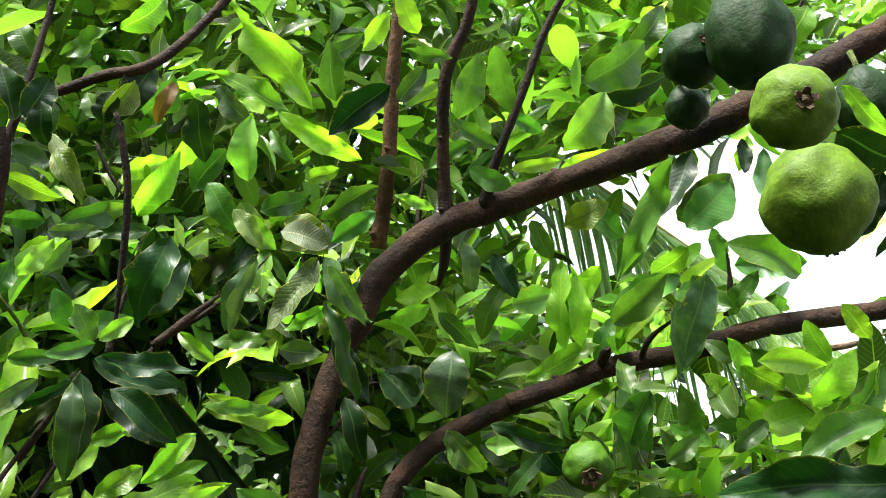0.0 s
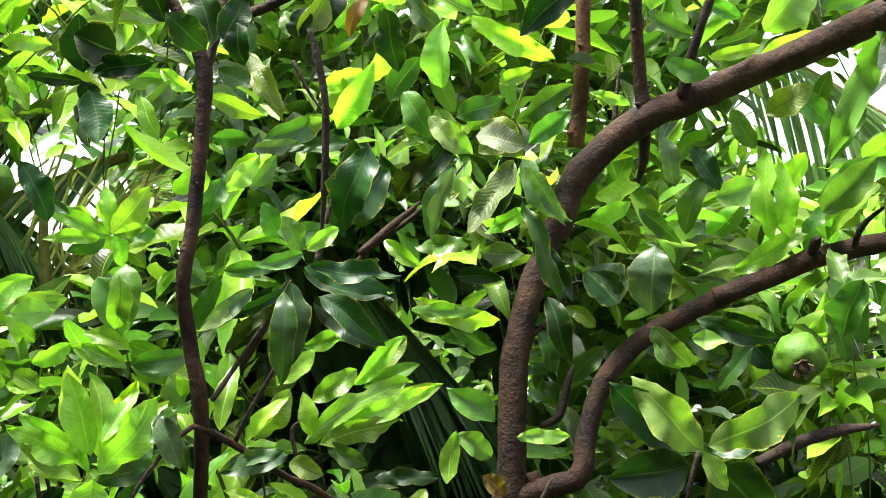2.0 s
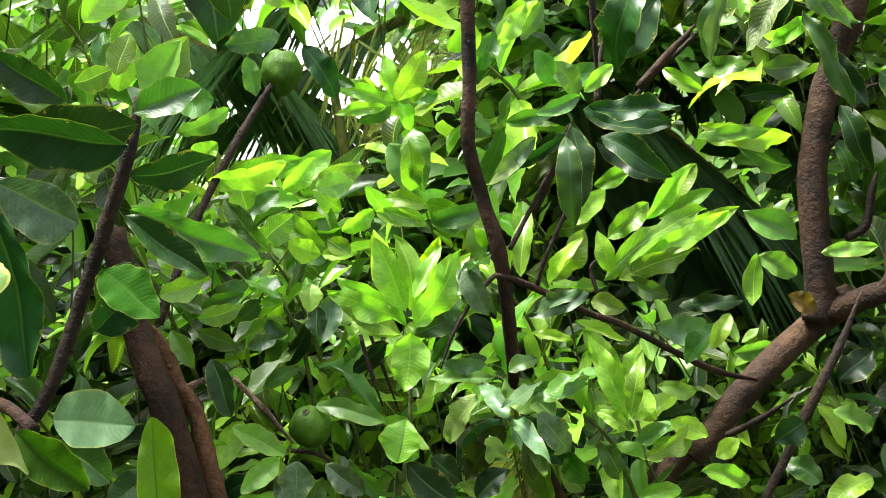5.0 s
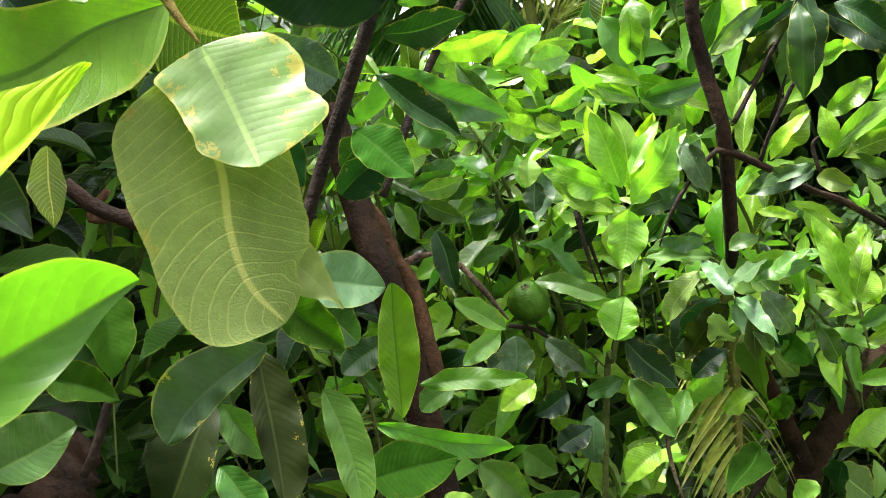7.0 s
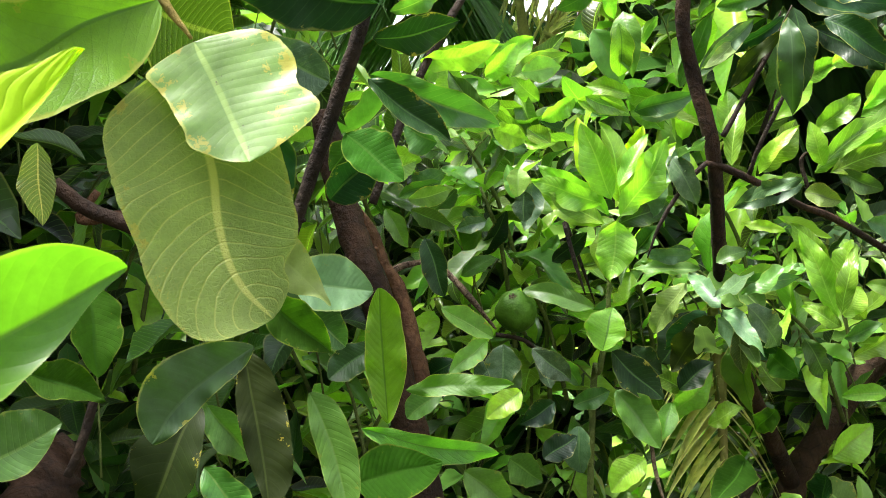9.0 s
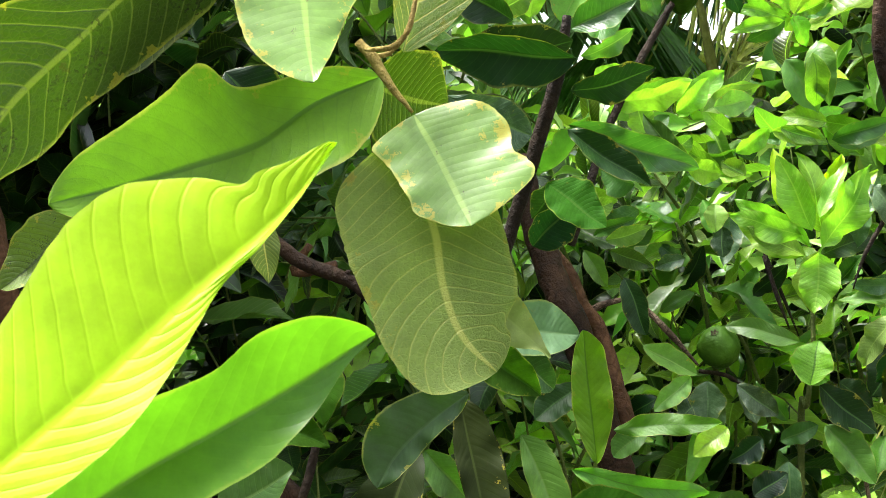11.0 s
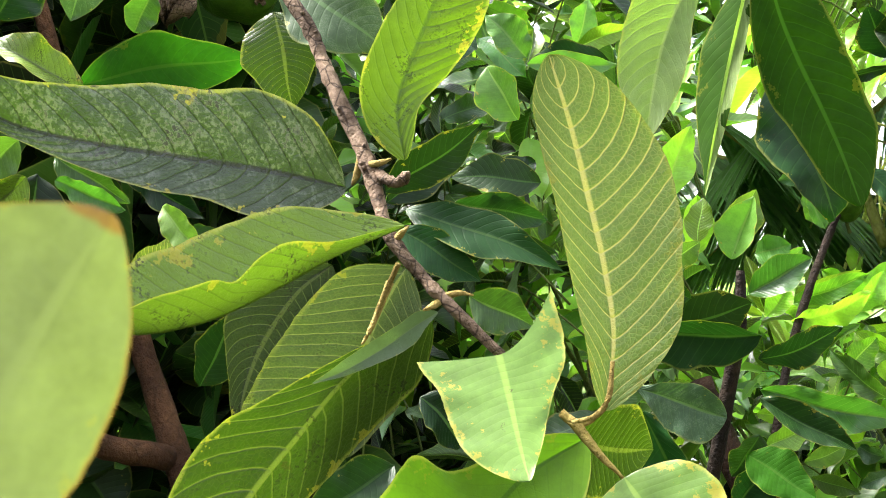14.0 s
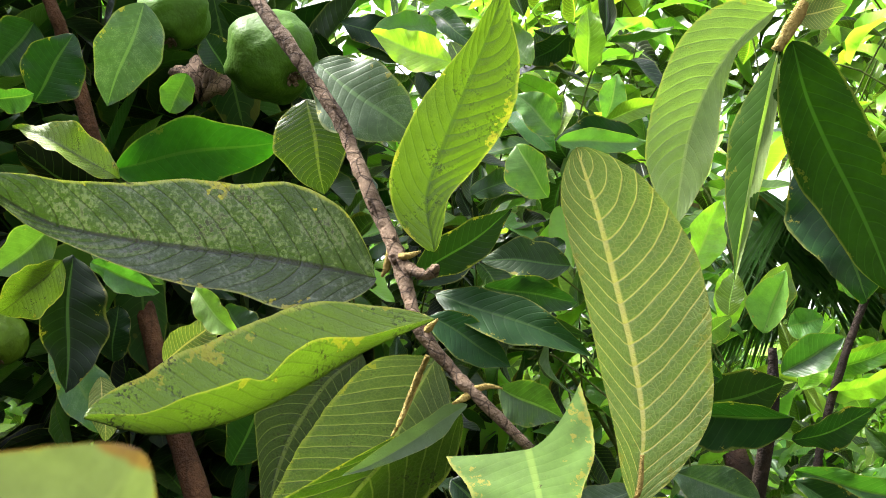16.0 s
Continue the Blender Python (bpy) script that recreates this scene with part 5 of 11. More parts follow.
leaf(main_tree, (-0.1300, 1.3997, 2.0056), (-0.1506, 1.3670, 2.0703), 0.0438, (0.22, -0.90, -0.38), "mid", fold=0.6, sag=0.06, wave=0.04, blunt=0.6)
leaf(main_tree, (-0.0699, 1.4061, 2.0376), (-0.1366, 1.4233, 1.9699), 0.0515, (0.13, -0.92, -0.37), "dark", fold=0.6, sag=-0.06, wave=0.04, blunt=0.6)
leaf(main_tree, (-0.0992, 1.5056, 1.9705), (-0.2082, 1.4670, 2.0004), 0.0347, (0.18, -0.87, -0.46), "young", fold=0.6, sag=0.09, wave=0.08, blunt=1)
leaf(main_tree, (-0.2128, 1.3742, 1.8870), (-0.2211, 1.3409, 1.9549), 0.0503, (-0.27, -0.85, -0.45), "pale", fold=0.6, sag=0.03, wave=0.04, blunt=0.8)
leaf(main_tree, (-0.2102, 1.4700, 1.8770), (-0.1511, 1.4780, 1.9065), 0.0380, (0.24, -0.94, -0.23), "mid", fold=0.3, sag=0.09, wave=0.08, blunt=0.6)
leaf(main_tree, (-0.0698, 1.4783, 1.9303), (-0.1453, 1.4949, 1.8869), 0.0373, (0.06, -0.90, -0.44), "mid", fold=0.6, sag=0.06, wave=0.08, blunt=0.8)
leaf(main_tree, (-0.0679, 1.4448, 1.8888), (-0.1147, 1.4508, 1.8439), 0.0372, (0.11, -0.96, -0.24), "mid", fold=0.6, sag=-0.06, wave=0.08, blunt=0.8)
leaf(main_tree, (-0.1712, 1.4031, 1.8525), (-0.1140, 1.4201, 1.8257), 0.0540, (0.28, -0.96, -0.00), "olive", fold=0.4, sag=0.06, wave=0.08, blunt=0.6)
leaf(main_tree, (-0.2231, 1.3991, 1.8681), (-0.1874, 1.4058, 1.8183), 0.0406, (0.31, -0.95, 0.09), "pale", fold=0.6, sag=-0.06, wave=0.04, blunt=0.8)
leaf(main_tree, (-0.1954, 1.4131, 1.8087), (-0.2262, 1.4191, 1.7204), 0.0350, (-0.23, -0.97, 0.01), "grey", fold=0.3, sag=0.06, wave=0.04, blunt=1)
leaf(main_tree, (-0.1375, 1.5159, 1.8323), (-0.1807, 1.5503, 1.7407), 0.0493, (0.02, -0.93, -0.36), "dark", fold=0.6, sag=-0.06, wave=0.04, blunt=0.8)
leaf(main_tree, (-0.1170, 1.4115, 1.8185), (-0.0596, 1.4247, 1.7461), 0.0384, (-0.30, -0.87, -0.39), "grey", fold=0.4, sag=0.09, wave=0.04, blunt=0.8)
leaf(main_tree, (-0.0960, 1.4314, 1.7338), (-0.0466, 1.4557, 1.6577), 0.0320, (0.06, -0.96, -0.27), "dark", sag=-0.03, wave=0.08, blunt=1)
leaf(main_tree, (0.0441, 1.4628, 1.7362), (0.0474, 1.4681, 1.6561), 0.0607, (-0.09, -0.99, -0.07), "grey", sag=0.09, wave=0.08, blunt=0.8)
leaf(main_tree, (0.0217, 1.4559, 1.7782), (0.0786, 1.4701, 1.7458), 0.0324, (-0.10, -0.83, -0.55), "mid", fold=0.4, sag=0.06, wave=0.04, blunt=0.6)
leaf(main_tree, (0.0984, 1.5393, 1.8419), (0.0792, 1.5594, 1.7680), 0.0383, (-0.21, -0.96, -0.20), "mid", fold=0.3, sag=0.09, wave=0.04, blunt=1)
leaf(main_tree, (0.1155, 1.5967, 1.8253), (0.1728, 1.6029, 1.8492), 0.0455, (0.17, -0.97, -0.16), "pale", fold=0.4, sag=-0.03, wave=0.04, blunt=0.8)
leaf(main_tree, (0.1821, 1.4890, 1.7563), (0.1561, 1.4558, 1.8583), 0.0372, (-0.50, -0.78, -0.38), "young", fold=0.4, sag=0.06, wave=0.08, blunt=1)
leaf(main_tree, (0.2010, 1.4905, 1.7638), (0.1788, 1.4512, 1.8524), 0.0293, (0.14, -0.92, -0.37), "young", fold=0.3, sag=0.06, wave=0.08, blunt=0.6)
leaf(main_tree, (0.1394, 1.5309, 1.7249), (0.2275, 1.5156, 1.7716), 0.0370, (-0.05, -0.97, -0.22), "young", fold=0.4, sag=0.09, wave=0.08, blunt=1)
leaf(main_tree, (0.1475, 1.4056, 1.9856), (0.1903, 1.3795, 2.0505), 0.0642, (0.20, -0.86, -0.48), "pale", fold=0.5, sag=0.03, wave=0.06, blunt=1)
leaf(main_tree, (0.1497, 1.4788, 1.9799), (0.2225, 1.4562, 2.0134), 0.0297, (-0.08, -0.90, -0.44), "young", fold=0.6, sag=0.03, wave=0.06, blunt=1)
leaf(main_tree, (0.1633, 1.4053, 2.0668), (0.2345, 1.4059, 2.1331), 0.0597, (0.32, -0.88, -0.34), "mid", fold=0.3, sag=0.03, wave=0.06, blunt=0.8)
leaf(main_tree, (0.2206, 1.4555, 2.1353), (0.2588, 1.4426, 2.2056), 0.0470, (0.15, -0.96, -0.26), "mid", fold=0.5, sag=0.06, wave=0.06, blunt=0.6)
leaf(main_tree, (0.1740, 1.4718, 2.0859), (0.2806, 1.4723, 2.1186), 0.0471, (0.21, -0.70, -0.68), "dark", fold=0.4, sag=0.09, wave=0.04, blunt=0.6)
leaf(main_tree, (0.2149, 1.4789, 2.0438), (0.2810, 1.4887, 2.0657), 0.0258, (0.25, -0.90, -0.37), "mid", sag=0.06, wave=0.04, blunt=1)
leaf(main_tree, (0.2904, 1.4695, 2.0603), (0.3264, 1.4598, 2.1031), 0.0482, (0.08, -0.96, -0.28), "dark", fold=0.4, sag=0.03, wave=0.08, blunt=0.6)
leaf(main_tree, (0.2866, 1.3936, 1.9096), (0.3394, 1.3624, 1.9618), 0.0649, (-0.00, -0.86, -0.51), "mid", fold=0.3, sag=-0.03, wave=0.08, blunt=1)
leaf(main_tree, (0.2908, 1.3749, 1.9903), (0.2612, 1.3660, 1.8951), 0.0401, (-0.49, -0.84, 0.23), "dark", fold=0.3, sag=-0.03, wave=0.04, blunt=0.8)
leaf(main_tree, (0.2605, 1.3943, 1.9057), (0.2267, 1.4276, 1.8411), 0.0322, (-0.29, -0.90, -0.31), "mid", sag=0.06, wave=0.06, blunt=0.8)
leaf(main_tree, (0.3807, 1.4972, 1.8914), (0.4602, 1.4663, 1.9034), 0.0604, (-0.34, -0.93, -0.14), "mid", fold=0.6, sag=-0.06, wave=0.06, blunt=0.8)
leaf(main_tree, (0.3515, 1.5152, 1.9412), (0.3851, 1.5374, 1.8911), 0.0320, (0.20, -0.94, -0.28), "mid", fold=0.4, sag=-0.06, wave=0.08, blunt=1)
leaf(main_tree, (0.2960, 1.4082, 1.8473), (0.2177, 1.4038, 1.7973), 0.0428, (-0.05, -0.98, 0.17), "mid", fold=0.4, sag=0.09, wave=0.06, blunt=0.8)
leaf(main_tree, (0.3213, 1.3881, 1.8464), (0.3066, 1.4296, 1.7381), 0.0532, (-0.41, -0.87, -0.28), "grey", fold=0.5, sag=0.09, wave=0.06, blunt=0.8)
leaf(main_tree, (0.2928, 1.4576, 1.8293), (0.2359, 1.4725, 1.7676), 0.0480, (-0.43, -0.88, 0.18), "young", fold=0.6, sag=0.09, wave=0.04, blunt=0.8)
leaf(main_tree, (0.3794, 1.4755, 2.0553), (0.3773, 1.4882, 2.0095), 0.0239, (-0.27, -0.93, -0.25), "young", fold=0.5, sag=0.09, wave=0.08, blunt=0.6)
leaf(main_tree, (0.5112, 1.3201, 1.7043), (0.4197, 1.3170, 1.6434), 0.0489, (-0.14, -0.96, 0.26), "mid", fold=0.6, sag=0.06, wave=0.06, blunt=0.8)
leaf(main_tree, (0.4307, 1.0324, 1.6138), (0.2778, 1.0777, 1.5859), 0.0607, (-0.30, -0.95, 0.12), "dark", fold=0.6, sag=-0.03, wave=0.08, blunt=1)
leaf(main_tree, (0.4557, 1.4989, 1.7106), (0.3686, 1.5247, 1.6935), 0.0380, (-0.28, -0.96, 0.00), "mid", sag=0.03, wave=0.06, blunt=0.8)
leaf(main_tree, (0.3882, 1.4820, 1.7277), (0.3466, 1.4620, 1.7460), 0.0286, (0.31, -0.91, -0.29), "young", sag=-0.03, wave=0.06, blunt=0.6)
leaf(main_tree, (0.4101, 1.5025, 1.7902), (0.4528, 1.5124, 1.7449), 0.0488, (0.21, -0.98, -0.01), "mid", fold=0.6, sag=-0.03, wave=0.06, blunt=0.8)
leaf(main_tree, (0.4548, 1.5507, 1.7437), (0.5094, 1.5544, 1.7474), 0.0227, (0.08, -0.96, -0.26), "young", fold=0.5, sag=0.06, wave=0.08, blunt=1)
leaf(main_tree, (0.5473, 1.5508, 1.7554), (0.6041, 1.5596, 1.7636), 0.0338, (0.16, -0.98, -0.08), "young", fold=0.3, sag=0.03, wave=0.08, blunt=1)
leaf(main_tree, (0.2545, 1.5013, 1.7281), (0.2980, 1.5042, 1.6467), 0.0561, (0.04, -1.00, -0.01), "mid", fold=0.4, sag=0.09, wave=0.04, blunt=0.6)
leaf(main_tree, (0.2462, 1.4740, 1.6953), (0.2837, 1.4899, 1.6239), 0.0327, (0.30, -0.95, -0.05), "mid", fold=0.4, sag=-0.06, wave=0.06, blunt=0.8)
leaf(main_tree, (0.0490, 1.4545, 1.6399), (0.1010, 1.4647, 1.5978), 0.0424, (-0.19, -0.87, -0.45), "mid", fold=0.6, sag=0.06, wave=0.06, blunt=1)
leaf(main_tree, (0.0950, 1.5730, 1.6395), (0.1454, 1.5648, 1.6192), 0.0336, (-0.25, -0.94, -0.23), "mid", fold=0.5, sag=0.03, wave=0.04, blunt=1)
leaf(main_tree, (-0.1497, 1.5657, 1.6315), (-0.2577, 1.5621, 1.6431), 0.0413, (0.07, -0.93, 0.37), "young", fold=0.3, sag=0.06, wave=0.08, blunt=1)
leaf(main_tree, (-0.2179, 1.5814, 1.6099), (-0.1548, 1.5946, 1.6218), 0.0324, (0.17, -0.97, 0.16), "mid", fold=0.4, sag=-0.06, wave=0.04, blunt=1)
leaf(main_tree, (-0.2961, 1.2306, 1.6190), (-0.2209, 1.2232, 1.5741), 0.0389, (0.16, -0.89, 0.42), "dark", fold=0.5, sag=-0.06, wave=0.06, blunt=1)
leaf(main_tree, (-0.3090, 1.2245, 1.6447), (-0.2161, 1.2194, 1.6301), 0.0369, (0.02, -0.91, 0.42), "dark", fold=0.5, sag=-0.06, wave=0.04, blunt=0.6)
leaf(main_tree, (-0.3231, 1.2263, 1.6364), (-0.3205, 1.2266, 1.5426), 0.0444, (0.59, -0.81, 0.01), "grey", fold=0.3, sag=0.03, wave=0.08, blunt=0.8)
leaf(main_tree, (-0.3411, 1.2332, 1.6063), (-0.3843, 1.2252, 1.5509), 0.0296, (0.42, -0.88, -0.20), "dark", fold=0.3, sag=0.09, wave=0.04, blunt=0.6)
leaf(main_tree, (-0.2361, 1.1461, 1.7633), (-0.2620, 1.1642, 1.6759), 0.0528, (-0.14, -0.98, -0.16), "dark", fold=0.3, sag=0.09, wave=0.08, blunt=0.6)
leaf(main_tree, (-0.2871, 1.1894, 1.7962), (-0.3615, 1.2013, 1.7734), 0.0270, (-0.05, -0.94, -0.34), "pale", sag=0.09, wave=0.06, blunt=0.8)
leaf(main_tree, (-0.3077, 1.1945, 1.7734), (-0.3531, 1.1896, 1.7622), 0.0155, (0.06, -0.98, 0.20), "grey", fold=0.3, sag=0.03, wave=0.04, blunt=1)
leaf(main_tree, (-0.2663, 1.1937, 1.7786), (-0.3316, 1.1999, 1.7583), 0.0259, (-0.13, -0.98, 0.13), "mid", fold=0.4, sag=0.09, wave=0.04, blunt=0.8)
leaf(main_tree, (-0.3088, 1.2884, 1.8113), (-0.2665, 1.2469, 1.8762), 0.0392, (-0.05, -0.86, -0.52), "young", fold=0.5, sag=0.09, wave=0.04, blunt=0.6)
leaf(main_tree, (-0.2517, 1.2111, 1.9248), (-0.2393, 1.2381, 1.8621), 0.0406, (-0.13, -0.90, -0.41), "dark", fold=0.3, sag=-0.06, wave=0.08, blunt=0.8)
leaf(main_tree, (-0.2908, 1.1758, 1.9428), (-0.3161, 1.1698, 1.8748), 0.0425, (0.41, -0.91, -0.07), "dark", fold=0.3, sag=0.09, wave=0.06, blunt=0.6)
leaf(main_tree, (-0.2671, 1.1795, 1.9279), (-0.2815, 1.1843, 1.8844), 0.0183, (0.06, -0.99, -0.13), "brown", fold=0.3, sag=0.09, wave=0.04, blunt=1)
leaf(main_tree, (-0.4855, 1.4618, 2.0439), (-0.4179, 1.4318, 2.0735), 0.0379, (-0.33, -0.93, -0.19), "mid", fold=0.4, sag=-0.03, wave=0.08, blunt=0.6)
leaf(main_tree, (-0.3981, 1.3921, 2.0597), (-0.3467, 1.3953, 2.1093), 0.0388, (0.55, -0.65, -0.53), "young", fold=0.3, sag=0.09, wave=0.06, blunt=0.8)
leaf(main_tree, (-0.2561, 1.1989, 1.9772), (-0.2656, 1.1951, 2.0196), 0.0347, (0.32, -0.95, -0.01), "mid", fold=0.5, sag=0.03, wave=0.06, blunt=0.8)
leaf(main_tree, (-0.3606, 1.1264, 1.8437), (-0.3158, 1.1218, 1.7857), 0.0234, (-0.20, -0.98, -0.08), "olive", fold=0.6, sag=0.06, wave=0.06, blunt=1)
leaf(main_tree, (-0.3918, 1.1638, 1.9024), (-0.3674, 1.1579, 1.8448), 0.0298, (0.47, -0.83, 0.29), "mid", fold=0.4, sag=-0.06, wave=0.04, blunt=0.6)
leaf(main_tree, (-0.2763, 1.4155, 2.0117), (-0.2294, 1.4120, 1.9668), 0.0361, (-0.39, -0.86, -0.34), "grey", fold=0.4, sag=0.03, wave=0.04, blunt=0.8)
leaf(main_tree, (-0.0590, 1.4420, 2.0290), (-0.0292, 1.4416, 2.0805), 0.0341, (0.32, -0.93, -0.20), "mid", fold=0.4, sag=-0.03, wave=0.04, blunt=1)
leaf(main_tree, (-0.0553, 1.3975, 2.0836), (0.0018, 1.3927, 2.0753), 0.0266, (-0.16, -0.69, -0.71), "mid", fold=0.4, sag=0.09, wave=0.06, blunt=0.6)
leaf(main_tree, (0.0162, 1.4272, 2.0116), (0.0349, 1.3893, 2.0827), 0.0469, (0.29, -0.81, -0.51), "mid", sag=-0.06, wave=0.06, blunt=0.8)
leaf(main_tree, (0.0801, 1.4281, 2.0277), (0.0473, 1.3831, 2.0963), 0.0378, (-0.25, -0.75, -0.61), "mid", fold=0.4, sag=-0.03, wave=0.04, blunt=1)
leaf(main_tree, (0.0026, 1.4564, 1.9032), (-0.0486, 1.4496, 1.9133), 0.0200, (-0.01, -0.81, -0.58), "pale", fold=0.3, sag=-0.03, wave=0.08, blunt=0.6)
leaf(main_tree, (0.0913, 1.4641, 1.9839), (0.1468, 1.4629, 2.0041), 0.0293, (0.21, -0.75, -0.63), "mid", fold=0.5, sag=0.03, wave=0.04, blunt=0.8)
leaf(main_tree, (0.0887, 1.4472, 1.9637), (0.1442, 1.4264, 1.9754), 0.0217, (-0.24, -0.87, -0.42), "young", fold=0.3, sag=-0.03, wave=0.04, blunt=1)
leaf(main_tree, (-0.1662, 1.4476, 2.0632), (-0.1095, 1.4433, 2.1144), 0.0295, (0.20, -0.93, -0.30), "mid", sag=0.06, wave=0.04, blunt=0.6)
leaf(main_tree, (-0.1077, 1.3872, 2.0687), (-0.0808, 1.3842, 2.1222), 0.0349, (0.57, -0.75, -0.33), "young", fold=0.5, sag=-0.03, wave=0.06, blunt=0.6)
leaf(main_tree, (-0.0479, 1.4663, 2.1325), (-0.0813, 1.4389, 2.1698), 0.0393, (-0.11, -0.75, -0.65), "young", fold=0.4, sag=-0.06, wave=0.04, blunt=0.8)
leaf(main_tree, (-0.0118, 1.4943, 1.9649), (0.0331, 1.4805, 2.0039), 0.0344, (-0.29, -0.96, -0.00), "mid", fold=0.6, sag=-0.03, wave=0.04, blunt=1)
leaf(main_tree, (0.0374, 1.4626, 1.9617), (0.0917, 1.4605, 1.9463), 0.0292, (-0.10, -0.97, -0.22), "mid", fold=0.3, sag=-0.06, wave=0.04, blunt=1)
leaf(main_tree, (0.0797, 1.5324, 1.8751), (0.1207, 1.5273, 1.8277), 0.0362, (0.13, -0.97, 0.21), "dark", fold=0.3, sag=-0.06, wave=0.06, blunt=1)
leaf(main_tree, (0.1204, 1.4607, 1.9067), (0.1500, 1.4662, 1.8619), 0.0299, (-0.31, -0.90, -0.32), "mid", fold=0.3, sag=-0.06, wave=0.06, blunt=1)
leaf(main_tree, (0.0418, 1.4774, 1.8719), (0.0636, 1.5000, 1.8151), 0.0303, (0.29, -0.92, -0.26), "grey", fold=0.3, sag=0.06, wave=0.04, blunt=0.8)
leaf(main_tree, (-0.0337, 1.5312, 1.8013), (0.0215, 1.5188, 1.8169), 0.0308, (-0.22, -0.97, 0.01), "young", fold=0.4, sag=-0.06, wave=0.06, blunt=1)
leaf(main_tree, (-0.0365, 1.5229, 1.7705), (0.0103, 1.5081, 1.7918), 0.0282, (-0.02, -0.84, -0.55), "young", sag=-0.03, wave=0.06, blunt=0.8)
leaf(main_tree, (0.0695, 1.4919, 2.0049), (0.0090, 1.4668, 2.0223), 0.0273, (0.31, -0.92, -0.24), "mid", fold=0.5, sag=-0.06, wave=0.06, blunt=1)
leaf(main_tree, (0.1243, 1.4914, 2.0308), (0.0785, 1.4751, 2.0419), 0.0261, (0.14, -0.80, -0.59), "mid", fold=0.6, sag=-0.06, wave=0.08, blunt=0.6)
leaf(main_tree, (0.2425, 1.5185, 1.8127), (0.2200, 1.5199, 1.7528), 0.0307, (-0.32, -0.94, 0.10), "mid", fold=0.3, sag=0.03, wave=0.04, blunt=0.6)
leaf(main_tree, (0.3272, 1.4530, 1.9031), (0.2921, 1.4660, 1.8589), 0.0288, (-0.15, -0.97, -0.17), "young", fold=0.4, sag=0.09, wave=0.04, blunt=0.6)
leaf(main_tree, (0.3826, 1.4708, 1.7668), (0.3411, 1.4763, 1.7900), 0.0263, (-0.12, -0.99, 0.02), "mid", fold=0.3, sag=0.09, wave=0.04, blunt=0.6)
leaf(main_tree, (0.5171, 1.5088, 1.7892), (0.4749, 1.5021, 1.7548), 0.0296, (0.15, -0.99, 0.01), "young", sag=0.09, wave=0.08, blunt=0.6)
leaf(main_tree, (0.4939, 1.5518, 1.6918), (0.5220, 1.5173, 1.7486), 0.0340, (-0.64, -0.76, -0.15), "young", fold=0.3, sag=0.06, wave=0.06, blunt=0.6)
leaf(main_tree, (0.4424, 1.5156, 1.6690), (0.3950, 1.5021, 1.7032), 0.0341, (-0.11, -0.87, -0.49), "young", fold=0.4, sag=0.06, wave=0.04, blunt=1)
leaf(main_tree, (0.5616, 1.5798, 1.6666), (0.5130, 1.5689, 1.7026), 0.0393, (0.15, -0.98, -0.10), "mid", sag=0.06, wave=0.08, blunt=0.6)
leaf(main_tree, (0.3536, 1.5100, 1.6370), (0.3040, 1.4815, 1.6695), 0.0366, (0.09, -0.81, -0.58), "mid", fold=0.6, sag=0.06, wave=0.06, blunt=0.6)
leaf(main_tree, (0.3212, 1.5128, 1.6196), (0.3593, 1.5123, 1.6583), 0.0328, (0.12, -0.98, -0.13), "young", fold=0.4, sag=-0.03, wave=0.06, blunt=0.8)
leaf(main_tree, (0.2055, 1.5756, 1.6146), (0.1585, 1.5749, 1.6512), 0.0392, (-0.24, -0.91, -0.33), "dark", fold=0.4, sag=-0.03, wave=0.04, blunt=0.6)
leaf(main_tree, (0.2657, 1.5450, 1.6070), (0.2075, 1.5093, 1.6526), 0.0325, (0.11, -0.84, -0.52), "young", fold=0.5, sag=0.03, wave=0.04, blunt=0.8)
leaf(main_tree, (0.1362, 1.5499, 1.5772), (0.1633, 1.5325, 1.6349), 0.0316, (-0.49, -0.87, -0.03), "mid", fold=0.4, sag=-0.06, wave=0.04, blunt=1)
leaf(main_tree, (-0.0456, 1.5637, 1.5687), (-0.0100, 1.5527, 1.6214), 0.0324, (-0.04, -0.98, -0.18), "mid", fold=0.5, sag=0.09, wave=0.06, blunt=1)
leaf(main_tree, (-0.0668, 1.5376, 1.5787), (-0.0871, 1.5213, 1.6301), 0.0297, (0.35, -0.93, -0.16), "mid", fold=0.6, sag=0.09, wave=0.08, blunt=1)
leaf(main_tree, (-0.0198, 1.5532, 1.6412), (-0.0582, 1.5465, 1.6640), 0.0270, (0.19, -0.98, 0.03), "young", fold=0.5, sag=0.09, wave=0.04, blunt=0.8)
leaf(main_tree, (0.0104, 1.5048, 1.6823), (-0.0265, 1.4844, 1.7027), 0.0300, (0.47, -0.88, -0.03), "dark", fold=0.6, sag=0.06, wave=0.06, blunt=0.6)
leaf(main_tree, (-0.5036, 1.4195, 2.0219), (-0.5384, 1.4130, 2.0664), 0.0361, (0.12, -0.99, -0.05), "mid", sag=0.03, wave=0.06, blunt=1)
leaf(main_tree, (-0.5368, 1.4958, 1.9265), (-0.4879, 1.5128, 1.9082), 0.0339, (0.33, -0.94, 0.01), "mid", sag=-0.06, wave=0.04, blunt=0.8)
leaf(main_tree, (-0.5003, 1.5244, 1.8800), (-0.5422, 1.5252, 1.8709), 0.0288, (-0.05, -0.98, 0.17), "mid", fold=0.5, sag=0.06, wave=0.04, blunt=1)
